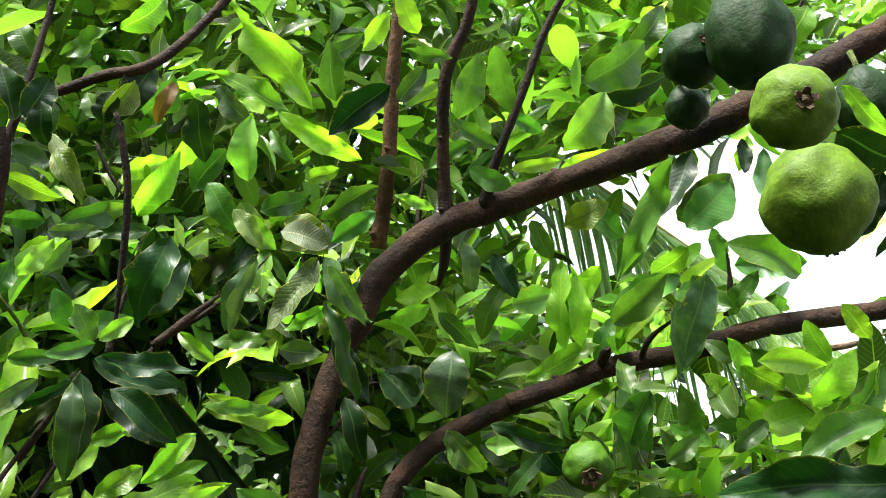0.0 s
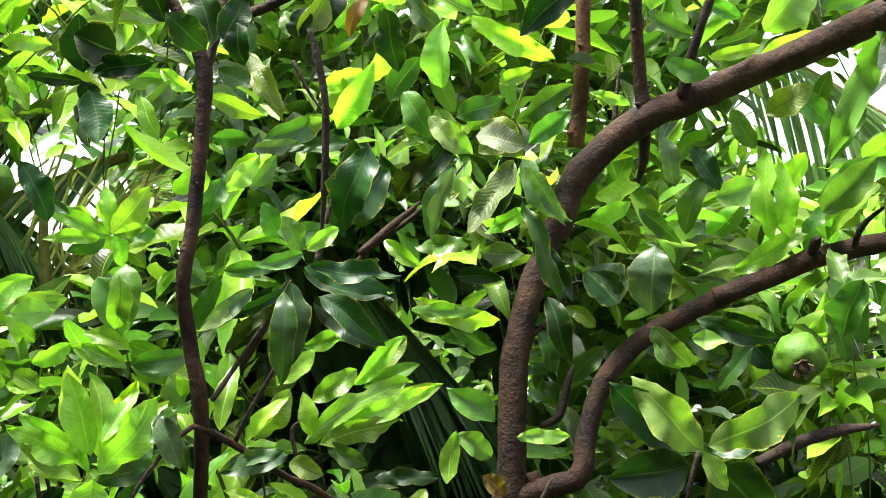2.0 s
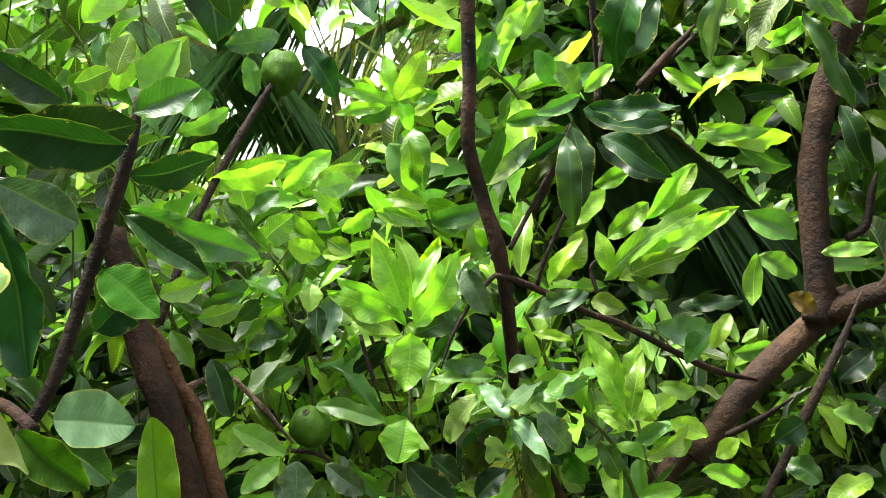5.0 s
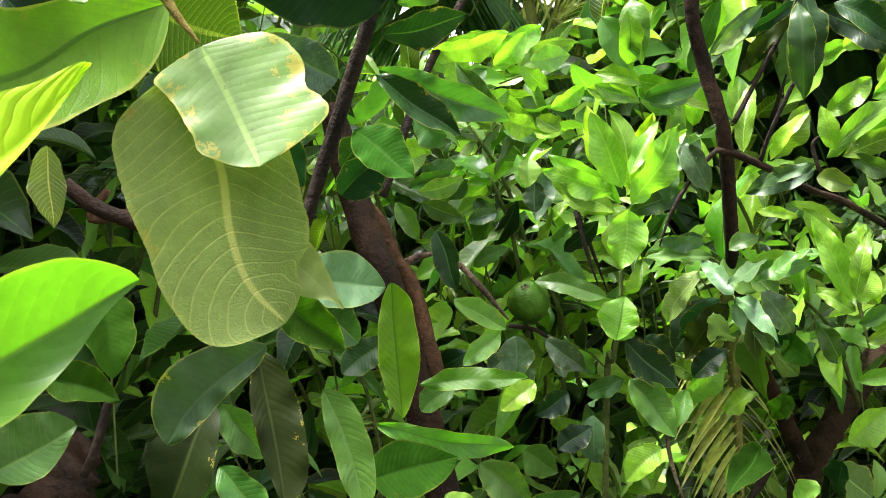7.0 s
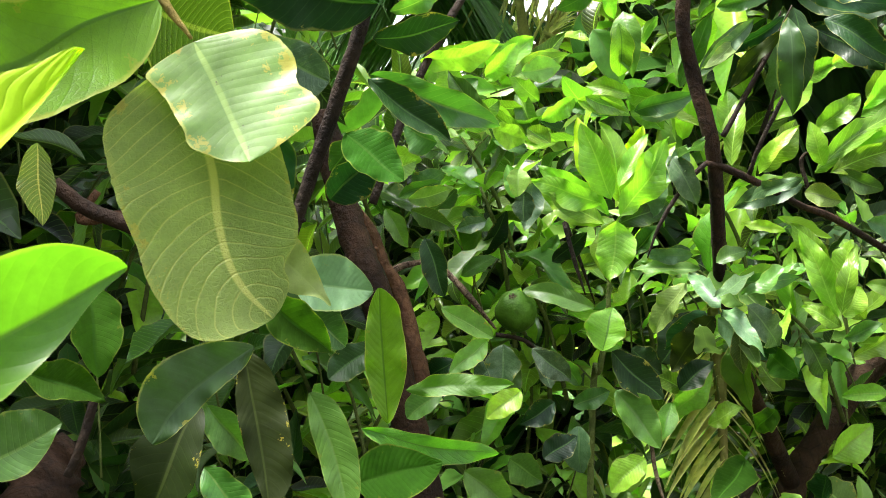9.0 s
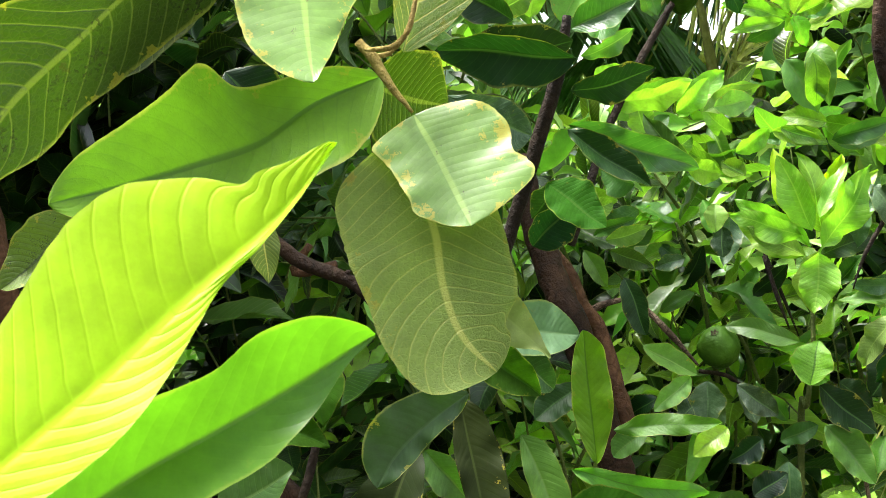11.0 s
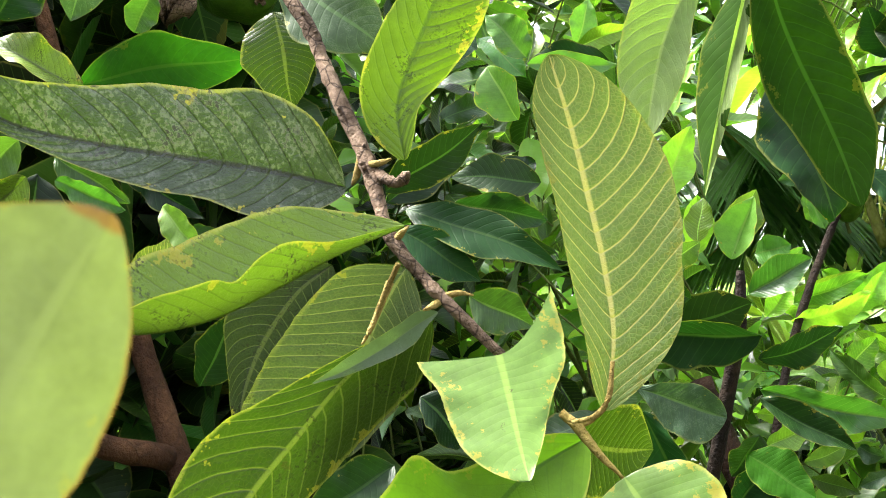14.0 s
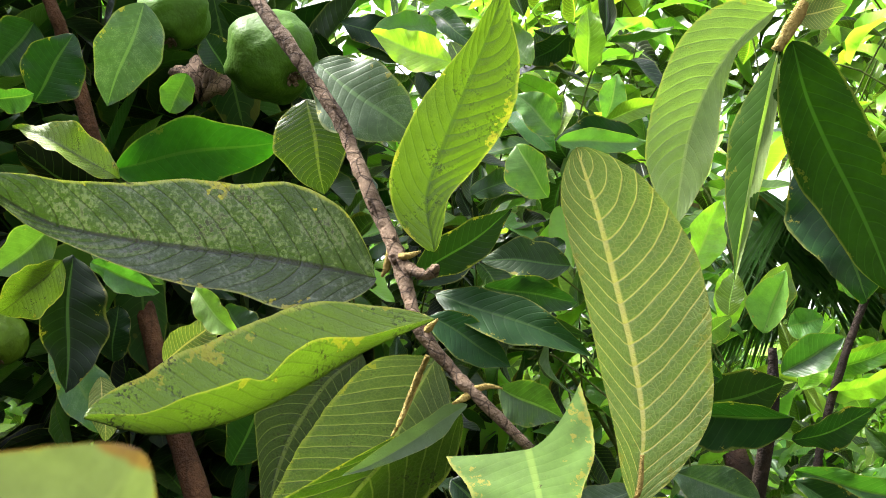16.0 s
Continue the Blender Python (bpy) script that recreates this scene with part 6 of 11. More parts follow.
leaf(main_tree, (-0.5007, 1.5044, 1.7720), (-0.4675, 1.4790, 1.8207), 0.0371, (0.28, -0.76, -0.59), "young", sag=0.09, wave=0.08, blunt=1)
leaf(main_tree, (-0.4613, 1.5443, 1.8004), (-0.4879, 1.5439, 1.7527), 0.0333, (0.39, -0.90, -0.21), "pale", fold=0.3, sag=0.03, wave=0.08, blunt=0.6)
leaf(main_tree, (-0.4321, 1.5457, 1.7602), (-0.4799, 1.5374, 1.7234), 0.0369, (0.06, -0.99, 0.14), "young", fold=0.3, sag=-0.06, wave=0.08, blunt=1)
leaf(main_tree, (-0.4248, 1.5303, 1.7077), (-0.3714, 1.5279, 1.7285), 0.0271, (0.12, -0.91, -0.40), "young", fold=0.4, sag=0.09, wave=0.08, blunt=0.6)
leaf(main_tree, (-0.4447, 1.5059, 1.6662), (-0.3975, 1.4887, 1.6975), 0.0289, (-0.02, -0.89, -0.45), "mid", sag=-0.06, wave=0.06, blunt=1)
leaf(main_tree, (-0.2762, 1.5091, 1.7731), (-0.3047, 1.4943, 1.8311), 0.0369, (0.27, -0.96, -0.11), "dark", fold=0.5, sag=0.03, wave=0.08, blunt=0.6)
leaf(main_tree, (-0.2358, 1.4777, 1.6889), (-0.2863, 1.4680, 1.7153), 0.0287, (0.07, -0.97, -0.23), "young", fold=0.6, sag=0.06, wave=0.04, blunt=1)
leaf(main_tree, (-0.2025, 1.5359, 1.6870), (-0.1403, 1.5434, 1.6923), 0.0251, (0.13, -0.99, -0.11), "dark", fold=0.5, sag=-0.06, wave=0.04, blunt=0.8)
leaf(main_tree, (-0.2955, 1.5174, 1.5559), (-0.2504, 1.5078, 1.6030), 0.0372, (-0.18, -0.98, -0.03), "young", fold=0.4, sag=0.03, wave=0.04, blunt=1)
leaf(main_tree, (-0.3164, 1.5978, 1.5360), (-0.2492, 1.5871, 1.5758), 0.0335, (-0.15, -0.99, -0.02), "young", fold=0.6, sag=-0.03, wave=0.04, blunt=0.8)
leaf(main_tree, (-0.2738, 1.5503, 1.5122), (-0.2048, 1.5357, 1.5511), 0.0364, (-0.17, -0.98, -0.07), "young", fold=0.6, sag=0.06, wave=0.06, blunt=0.6)
leaf(main_tree, (-0.4472, 1.5221, 1.5168), (-0.3877, 1.5204, 1.5309), 0.0286, (0.00, -0.99, -0.14), "young", sag=0.06, wave=0.06, blunt=1)
leaf(main_tree, (-0.3785, 1.5033, 1.5783), (-0.3147, 1.5059, 1.6001), 0.0285, (0.08, -0.99, -0.11), "young", fold=0.6, sag=0.03, wave=0.08, blunt=0.6)
leaf(main_tree, (-0.1777, 1.5931, 1.5744), (-0.1371, 1.5813, 1.6002), 0.0332, (0.11, -0.83, -0.55), "dark", fold=0.5, sag=-0.06, wave=0.08, blunt=0.6)
leaf(main_tree, (-0.2932, 1.4556, 1.8874), (-0.2573, 1.4328, 1.9427), 0.0371, (-0.12, -0.94, -0.31), "mid", sag=0.06, wave=0.04, blunt=0.8)
leaf(main_tree, (-0.3328, 1.4856, 1.9203), (-0.3065, 1.4602, 1.9599), 0.0330, (0.45, -0.59, -0.67), "young", fold=0.4, sag=0.06, wave=0.04, blunt=1)
leaf(main_tree, (-0.4367, 1.4894, 1.9752), (-0.4572, 1.4874, 2.0097), 0.0300, (0.08, -1.00, -0.01), "mid", fold=0.4, sag=-0.06, wave=0.04, blunt=0.6)
leaf(main_tree, (-0.2082, 1.4423, 1.9741), (-0.1733, 1.4347, 1.9328), 0.0269, (-0.35, -0.93, -0.13), "mid", fold=0.6, sag=0.09, wave=0.04, blunt=0.6)
leaf(main_tree, (-0.1672, 1.5142, 1.9356), (-0.1251, 1.4995, 1.9517), 0.0271, (-0.16, -0.90, -0.40), "young", fold=0.4, sag=0.03, wave=0.08, blunt=1)
leaf(main_tree, (-0.3198, 0.5446, 1.7038), (-0.3096, 0.5487, 1.6223), 0.0511, (0.56, -0.83, 0.03), "dark", fold=0.4, sag=0.09, wave=0.06, blunt=1)
leaf(main_tree, (-0.6096, 1.1026, 1.8330), (-0.5650, 1.1164, 1.8390), 0.0220, (0.31, -0.93, -0.17), "young", fold=0.4, sag=0.06, wave=0.06, blunt=0.8)
leaf(main_tree, (-0.4633, 0.9979, 1.7791), (-0.4653, 0.9743, 1.8262), 0.0387, (0.05, -0.89, -0.45), "dark", fold=0.3, sag=-0.03, wave=0.06, blunt=0.6)
leaf(main_tree, (-0.4610, 0.9983, 1.7824), (-0.4101, 1.0260, 1.8029), 0.0253, (0.49, -0.87, -0.02), "dark", fold=0.3, sag=-0.03, wave=0.06, blunt=0.8)
leaf(main_tree, (-0.4630, 0.9987, 1.7720), (-0.5061, 0.9781, 1.7647), 0.0172, (0.43, -0.71, -0.56), "dark", fold=0.5, sag=-0.06, wave=0.04, blunt=1)
leaf(main_tree, (-0.4630, 0.9987, 1.7720), (-0.4405, 1.0023, 1.7207), 0.0353, (-0.05, -0.99, -0.09), "dark", fold=0.3, sag=-0.06, wave=0.08, blunt=0.8)
leaf(main_tree, (-0.5879, 1.1176, 1.7578), (-0.6408, 1.1021, 1.7798), 0.0225, (0.16, -0.94, -0.29), "young", sag=0.03, wave=0.08, blunt=0.6)
leaf(main_tree, (-0.5319, 1.0349, 1.7492), (-0.5537, 1.0314, 1.7903), 0.0227, (0.24, -0.97, 0.05), "young", fold=0.5, sag=0.03, wave=0.06, blunt=0.6)
leaf(main_tree, (-0.5029, 0.9427, 1.6959), (-0.5448, 0.9178, 1.6825), 0.0257, (0.55, -0.78, -0.28), "grey", sag=0.06, wave=0.06, blunt=0.8)
leaf(main_tree, (-0.5266, 0.9410, 1.6433), (-0.5324, 0.9311, 1.6774), 0.0212, (0.73, -0.67, -0.07), "mid", fold=0.4, sag=-0.03, wave=0.08, blunt=0.6)
leaf(main_tree, (-0.5045, 0.7929, 1.6214), (-0.4747, 0.7956, 1.6247), 0.0308, (0.07, -0.98, 0.17), "mid", fold=0.3, sag=0.06, wave=0.08, blunt=1)
leaf(main_tree, (-0.4939, 0.8477, 1.6233), (-0.5261, 0.8245, 1.5984), 0.0227, (0.71, -0.60, -0.36), "pale", fold=0.4, sag=0.09, wave=0.08, blunt=1)
leaf(main_tree, (-0.6283, 1.0484, 1.5757), (-0.5502, 1.0548, 1.5929), 0.0262, (0.11, -0.98, -0.14), "young", fold=0.4, sag=0.03, wave=0.04, blunt=1)
leaf(main_tree, (-0.5728, 1.0715, 1.5583), (-0.5261, 1.0752, 1.6014), 0.0357, (0.01, -1.00, 0.08), "young", fold=0.4, sag=0.09, wave=0.06, blunt=1)
leaf(main_tree, (-0.5557, 1.1040, 1.5737), (-0.5074, 1.1161, 1.5860), 0.0266, (0.33, -0.77, -0.54), "pale", fold=0.3, sag=-0.03, wave=0.08, blunt=1)
leaf(main_tree, (-0.4122, 1.0270, 1.6168), (-0.3969, 1.0186, 1.5612), 0.0319, (0.33, -0.92, 0.23), "mid", fold=0.3, sag=0.09, wave=0.06, blunt=0.6)
leaf(main_tree, (-0.4870, 1.1507, 1.6559), (-0.5444, 1.1206, 1.6747), 0.0236, (0.51, -0.81, 0.28), "young", fold=0.3, sag=0.03, wave=0.04, blunt=0.8)
leaf(main_tree, (-0.4573, 1.0643, 1.6419), (-0.5081, 1.0499, 1.6350), 0.0168, (0.28, -0.95, -0.11), "young", fold=0.5, sag=-0.06, wave=0.06, blunt=0.6)
leaf(main_tree, (-0.4631, 1.1005, 1.6498), (-0.4310, 1.0968, 1.6962), 0.0308, (0.48, -0.78, -0.40), "young", fold=0.3, sag=-0.06, wave=0.06, blunt=0.8)
leaf(main_tree, (-0.4859, 1.1414, 1.6576), (-0.4955, 1.1356, 1.7039), 0.0217, (0.48, -0.87, -0.01), "young", fold=0.6, sag=0.03, wave=0.08, blunt=0.8)
leaf(main_tree, (-0.4859, 1.1509, 1.6571), (-0.4755, 1.1619, 1.6245), 0.0227, (0.66, -0.75, -0.05), "young", fold=0.6, sag=0.03, wave=0.08, blunt=0.6)
leaf(main_tree, (-0.4466, 1.0679, 1.6470), (-0.4116, 1.0652, 1.6563), 0.0177, (0.08, -0.84, -0.54), "young", fold=0.5, sag=-0.06, wave=0.08, blunt=0.8)
leaf(main_tree, (-0.3554, 1.0995, 1.6995), (-0.3271, 1.1078, 1.7400), 0.0214, (0.59, -0.77, -0.26), "pale", fold=0.3, sag=-0.06, wave=0.08, blunt=0.6)
leaf(main_tree, (-0.3825, 1.1524, 1.7225), (-0.3945, 1.1529, 1.6821), 0.0262, (0.39, -0.91, -0.13), "mid", fold=0.4, sag=0.09, wave=0.08, blunt=1)
leaf(main_tree, (-0.3497, 1.1698, 1.7671), (-0.2943, 1.1974, 1.8032), 0.0303, (0.52, -0.84, -0.15), "mid", fold=0.5, sag=0.03, wave=0.06, blunt=0.8)
leaf(main_tree, (-0.3424, 1.1174, 1.7473), (-0.3029, 1.1355, 1.7601), 0.0215, (0.48, -0.79, -0.39), "grey", fold=0.6, sag=0.06, wave=0.06, blunt=0.6)
leaf(main_tree, (-0.3527, 1.1554, 1.7122), (-0.3301, 1.1683, 1.7525), 0.0239, (0.74, -0.64, -0.21), "mid", fold=0.3, sag=-0.06, wave=0.04, blunt=0.8)
leaf(main_tree, (-0.4122, 1.1646, 1.8065), (-0.3561, 1.1836, 1.7907), 0.0255, (0.16, -0.87, -0.47), "young", fold=0.5, sag=-0.03, wave=0.04, blunt=0.6)
leaf(main_tree, (-0.4023, 1.1639, 1.7652), (-0.3601, 1.1650, 1.7659), 0.0228, (0.03, -0.78, -0.62), "mid", fold=0.4, sag=-0.06, wave=0.04, blunt=0.8)
leaf(main_tree, (-0.4015, 1.0937, 1.7943), (-0.4329, 1.0817, 1.8079), 0.0202, (0.16, -0.89, -0.42), "young", fold=0.5, sag=0.06, wave=0.08, blunt=0.8)
leaf(main_tree, (-0.3236, 1.1858, 1.6718), (-0.3449, 1.1698, 1.7034), 0.0277, (0.29, -0.92, -0.27), "mid", fold=0.4, sag=0.09, wave=0.06, blunt=0.8)
leaf(main_tree, (-0.3229, 1.1639, 1.6744), (-0.2640, 1.1813, 1.6845), 0.0276, (0.25, -0.95, 0.20), "mid", sag=-0.06, wave=0.04, blunt=1)
leaf(main_tree, (-0.3108, 1.1342, 1.6374), (-0.3596, 1.1270, 1.6264), 0.0230, (0.18, -0.97, -0.16), "mid", fold=0.6, sag=0.06, wave=0.04, blunt=1)
leaf(main_tree, (-0.2859, 1.1461, 1.6397), (-0.2027, 1.1802, 1.6312), 0.0307, (0.39, -0.92, 0.09), "dark", fold=0.3, sag=-0.06, wave=0.06, blunt=0.6)
leaf(main_tree, (-0.3313, 1.1318, 1.6142), (-0.3731, 1.1147, 1.5616), 0.0263, (0.36, -0.93, 0.01), "grey", fold=0.3, sag=-0.03, wave=0.04, blunt=0.6)
leaf(main_tree, (-0.3256, 1.1846, 1.6226), (-0.3692, 1.1945, 1.5550), 0.0278, (0.16, -0.96, -0.24), "dark", fold=0.4, sag=-0.03, wave=0.06, blunt=0.6)
leaf(main_tree, (-0.3136, 1.2031, 1.6279), (-0.3012, 1.2123, 1.5424), 0.0359, (0.58, -0.81, -0.00), "grey", fold=0.3, sag=0.03, wave=0.04, blunt=0.8)
leaf(main_tree, (-0.2753, 1.1571, 1.6081), (-0.2057, 1.1600, 1.5705), 0.0357, (0.09, -0.99, 0.09), "dark", fold=0.4, sag=-0.06, wave=0.08, blunt=1)
leaf(main_tree, (-0.4446, 1.1328, 1.5477), (-0.4863, 1.1164, 1.5557), 0.0237, (0.38, -0.91, 0.13), "young", fold=0.4, sag=0.06, wave=0.04, blunt=0.6)
leaf(main_tree, (-0.4193, 1.1759, 1.5397), (-0.4687, 1.1729, 1.5483), 0.0271, (0.03, -0.99, -0.14), "young", fold=0.5, sag=-0.03, wave=0.06, blunt=1)
leaf(main_tree, (-0.4980, 1.1174, 1.5439), (-0.5240, 1.1010, 1.5195), 0.0256, (0.69, -0.67, -0.29), "young", fold=0.5, sag=0.03, wave=0.06, blunt=1)
leaf(main_tree, (-0.6274, 1.1220, 1.5485), (-0.6561, 1.1121, 1.5694), 0.0245, (0.45, -0.87, 0.20), "young", fold=0.5, sag=0.03, wave=0.06, blunt=0.8)
leaf(main_tree, (-0.6105, 1.0706, 1.5685), (-0.6498, 1.0626, 1.5715), 0.0268, (0.19, -0.98, -0.08), "young", fold=0.3, sag=-0.06, wave=0.06, blunt=0.6)
leaf(main_tree, (-0.3848, 0.7322, 1.5086), (-0.4109, 0.7083, 1.5428), 0.0244, (0.39, -0.87, -0.31), "mid", fold=0.5, sag=0.03, wave=0.08, blunt=0.8)
leaf(main_tree, (-0.4239, 0.7224, 1.4984), (-0.4483, 0.7189, 1.5080), 0.0296, (0.07, -0.98, -0.18), "mid", fold=0.4, sag=0.03, wave=0.08, blunt=0.8)
leaf(main_tree, (-0.6354, 1.0970, 1.4675), (-0.6743, 1.0918, 1.4423), 0.0298, (0.29, -0.92, -0.26), "grey", sag=0.09, wave=0.08, blunt=0.8)
leaf(main_tree, (-0.6558, 1.0967, 1.4212), (-0.6231, 1.1014, 1.4460), 0.0272, (0.41, -0.82, -0.39), "mid", sag=0.03, wave=0.04, blunt=1)
leaf(main_tree, (-0.5505, 1.0944, 1.5121), (-0.5889, 1.0764, 1.5368), 0.0293, (0.38, -0.92, -0.09), "young", fold=0.3, sag=-0.06, wave=0.04, blunt=0.8)
leaf(main_tree, (-0.5593, 1.1477, 1.4957), (-0.6055, 1.1238, 1.5153), 0.0280, (0.54, -0.78, 0.32), "young", fold=0.4, sag=0.09, wave=0.08, blunt=0.8)
leaf(main_tree, (-0.5140, 1.0974, 1.4980), (-0.5368, 1.0919, 1.5129), 0.0246, (0.46, -0.79, 0.40), "young", fold=0.5, sag=-0.06, wave=0.04, blunt=1)
leaf(main_tree, (-0.3897, 1.1285, 1.7010), (-0.3978, 1.1135, 1.7262), 0.0225, (0.72, -0.67, -0.17), "young", fold=0.6, sag=-0.06, wave=0.04, blunt=1)
leaf(main_tree, (-0.4149, 1.0671, 1.7385), (-0.4412, 1.0667, 1.7764), 0.0226, (0.13, -0.99, 0.08), "young", fold=0.3, sag=0.09, wave=0.04, blunt=1)
leaf(main_tree, (-0.4662, 1.1354, 1.7816), (-0.4408, 1.1411, 1.8181), 0.0246, (0.57, -0.77, -0.28), "mid", fold=0.6, sag=0.03, wave=0.04, blunt=0.6)
leaf(main_tree, (-0.3176, 1.3443, 1.8452), (-0.3388, 1.3365, 1.8897), 0.0438, (-0.14, -0.96, -0.23), "young", fold=0.4, sag=0.06, wave=0.08, blunt=0.8)
leaf(main_tree, (-0.3006, 1.3447, 1.8918), (-0.3406, 1.3246, 1.8666), 0.0346, (0.56, -0.78, -0.27), "young", fold=0.5, sag=0.06, wave=0.08, blunt=1)
leaf(main_tree, (-0.2560, 1.3585, 1.8754), (-0.2125, 1.3546, 1.8220), 0.0393, (-0.23, -0.97, -0.11), "mid", sag=0.06, wave=0.04, blunt=0.8)
leaf(main_tree, (-0.2422, 1.2683, 1.7652), (-0.2847, 1.2337, 1.6977), 0.0439, (0.51, -0.85, 0.12), "dark", fold=0.4, sag=0.06, wave=0.06, blunt=0.8)
leaf(main_tree, (-0.2171, 1.3719, 1.8457), (-0.1703, 1.3773, 1.8144), 0.0354, (0.04, -0.99, -0.12), "pale", fold=0.6, sag=0.09, wave=0.08, blunt=0.8)
leaf(main_tree, (-0.1978, 1.3783, 1.8341), (-0.2348, 1.3872, 1.7625), 0.0384, (0.19, -0.96, -0.22), "dark", fold=0.6, sag=0.09, wave=0.04, blunt=0.6)
leaf(main_tree, (-0.1291, 1.3962, 1.8454), (-0.1661, 1.3917, 1.8176), 0.0410, (0.26, -0.95, -0.19), "olive", fold=0.4, sag=-0.06, wave=0.04, blunt=0.6)
leaf(main_tree, (-0.4331, 1.0574, 1.4492), (-0.4632, 1.0375, 1.5198), 0.0388, (0.28, -0.95, -0.15), "lime", fold=0.3, sag=0.06, wave=0.06, blunt=0.6)
leaf(main_tree, (-0.4281, 1.0591, 1.4385), (-0.3844, 1.0904, 1.5048), 0.0323, (0.09, -0.92, 0.38), "young", fold=0.5, sag=-0.03, wave=0.04, blunt=0.8)
leaf(main_tree, (-0.4374, 1.0547, 1.4225), (-0.5132, 1.0419, 1.4655), 0.0299, (0.16, -0.99, -0.00), "young", sag=0.06, wave=0.08, blunt=0.6)
leaf(main_tree, (-0.4371, 1.0659, 1.4292), (-0.5018, 1.0460, 1.4768), 0.0243, (0.52, -0.76, 0.39), "young", fold=0.6, sag=0.06, wave=0.06, blunt=1)
leaf(main_tree, (-0.4380, 1.0781, 1.4806), (-0.4135, 1.0993, 1.5163), 0.0183, (0.71, -0.70, -0.08), "lime", fold=0.3, sag=0.09, wave=0.06, blunt=1)
leaf(main_tree, (-0.4320, 1.0677, 1.4217), (-0.3815, 1.0941, 1.4502), 0.0239, (0.38, -0.91, 0.17), "young", fold=0.4, sag=-0.03, wave=0.06, blunt=1)
leaf(main_tree, (-0.4186, 1.0410, 1.4277), (-0.4172, 1.0214, 1.3737), 0.0400, (0.24, -0.91, 0.34), "young", fold=0.3, sag=0.03, wave=0.04, blunt=0.6)
leaf(main_tree, (-0.5302, 1.0774, 1.5053), (-0.5799, 1.0620, 1.5359), 0.0264, (0.16, -0.96, -0.22), "young", fold=0.5, sag=0.06, wave=0.06, blunt=1)
leaf(main_tree, (-0.5533, 1.1087, 1.4965), (-0.5154, 1.1126, 1.4999), 0.0221, (0.09, -0.98, 0.16), "young", fold=0.6, sag=0.09, wave=0.06, blunt=0.8)
leaf(main_tree, (-0.5171, 1.0521, 1.4918), (-0.5484, 1.0394, 1.5030), 0.0204, (0.45, -0.83, 0.32), "mid", fold=0.4, sag=-0.03, wave=0.06, blunt=0.8)
leaf(main_tree, (-0.4798, 1.1019, 1.5447), (-0.4441, 1.1280, 1.5244), 0.0214, (0.59, -0.81, 0.01), "young", fold=0.3, sag=0.09, wave=0.04, blunt=1)
leaf(main_tree, (-0.4326, 1.1124, 1.5298), (-0.3742, 1.1178, 1.5467), 0.0267, (0.13, -0.98, -0.14), "mid", fold=0.5, sag=0.06, wave=0.04, blunt=0.8)
leaf(main_tree, (-0.5380, 1.0554, 1.5611), (-0.4910, 1.0835, 1.5865), 0.0293, (0.46, -0.88, 0.12), "pale", fold=0.5, sag=-0.06, wave=0.08, blunt=0.6)
leaf(main_tree, (-0.6356, 1.0599, 1.5826), (-0.5743, 1.1001, 1.5973), 0.0240, (0.55, -0.83, -0.03), "young", fold=0.4, sag=0.06, wave=0.04, blunt=0.8)
leaf(main_tree, (-0.5588, 1.0414, 1.5616), (-0.5278, 1.0510, 1.5923), 0.0299, (0.56, -0.76, -0.32), "young", fold=0.6, sag=0.09, wave=0.04, blunt=0.8)
leaf(main_tree, (-0.6180, 1.0734, 1.5382), (-0.5918, 1.0852, 1.5638), 0.0268, (0.17, -0.95, 0.26), "mid", fold=0.3, sag=-0.06, wave=0.04, blunt=0.8)
leaf(main_tree, (-0.2505, 1.1888, 1.4841), (-0.1562, 1.2333, 1.5404), 0.0305, (0.39, -0.92, 0.07), "young", fold=0.4, sag=-0.03, wave=0.06, blunt=1)
leaf(main_tree, (-0.2354, 1.1968, 1.5341), (-0.1882, 1.1956, 1.5860), 0.0267, (0.15, -0.97, -0.16), "young", fold=0.6, sag=0.03, wave=0.04, blunt=1)
leaf(main_tree, (-0.2736, 1.1789, 1.4731), (-0.1861, 1.2520, 1.5635), 0.0334, (0.26, -0.86, 0.44), "young", fold=0.6, sag=0.03, wave=0.06, blunt=0.8)
leaf(main_tree, (-0.2607, 1.1842, 1.4730), (-0.1943, 1.2261, 1.5093), 0.0279, (0.56, -0.82, -0.08), "young", sag=0.09, wave=0.08, blunt=0.8)
leaf(main_tree, (-0.2659, 1.1823, 1.4798), (-0.2793, 1.1727, 1.5216), 0.0244, (0.02, -0.98, -0.22), "young", fold=0.4, sag=0.06, wave=0.04, blunt=0.6)
leaf(main_tree, (-0.3183, 1.1602, 1.4734), (-0.2858, 1.1570, 1.5199), 0.0294, (0.48, -0.79, -0.39), "young", fold=0.3, sag=0.03, wave=0.06, blunt=1)
leaf(main_tree, (-0.3643, 1.1965, 1.5079), (-0.3705, 1.2063, 1.5547), 0.0246, (0.21, -0.95, 0.23), "young", fold=0.4, sag=0.03, wave=0.04, blunt=1)
leaf(main_tree, (-0.2549, 1.1832, 1.3728), (-0.2849, 1.1530, 1.4250), 0.0267, (0.44, -0.86, -0.25), "young", sag=0.03, wave=0.06, blunt=0.8)
leaf(main_tree, (-0.2497, 1.1850, 1.3616), (-0.2376, 1.1938, 1.4092), 0.0252, (0.03, -0.98, 0.18), "young", fold=0.3, sag=0.03, wave=0.08, blunt=1)
leaf(main_tree, (-0.2390, 1.1681, 1.3696), (-0.2239, 1.1849, 1.3294), 0.0328, (0.00, -0.92, -0.39), "young", fold=0.5, sag=-0.06, wave=0.04, blunt=0.8)
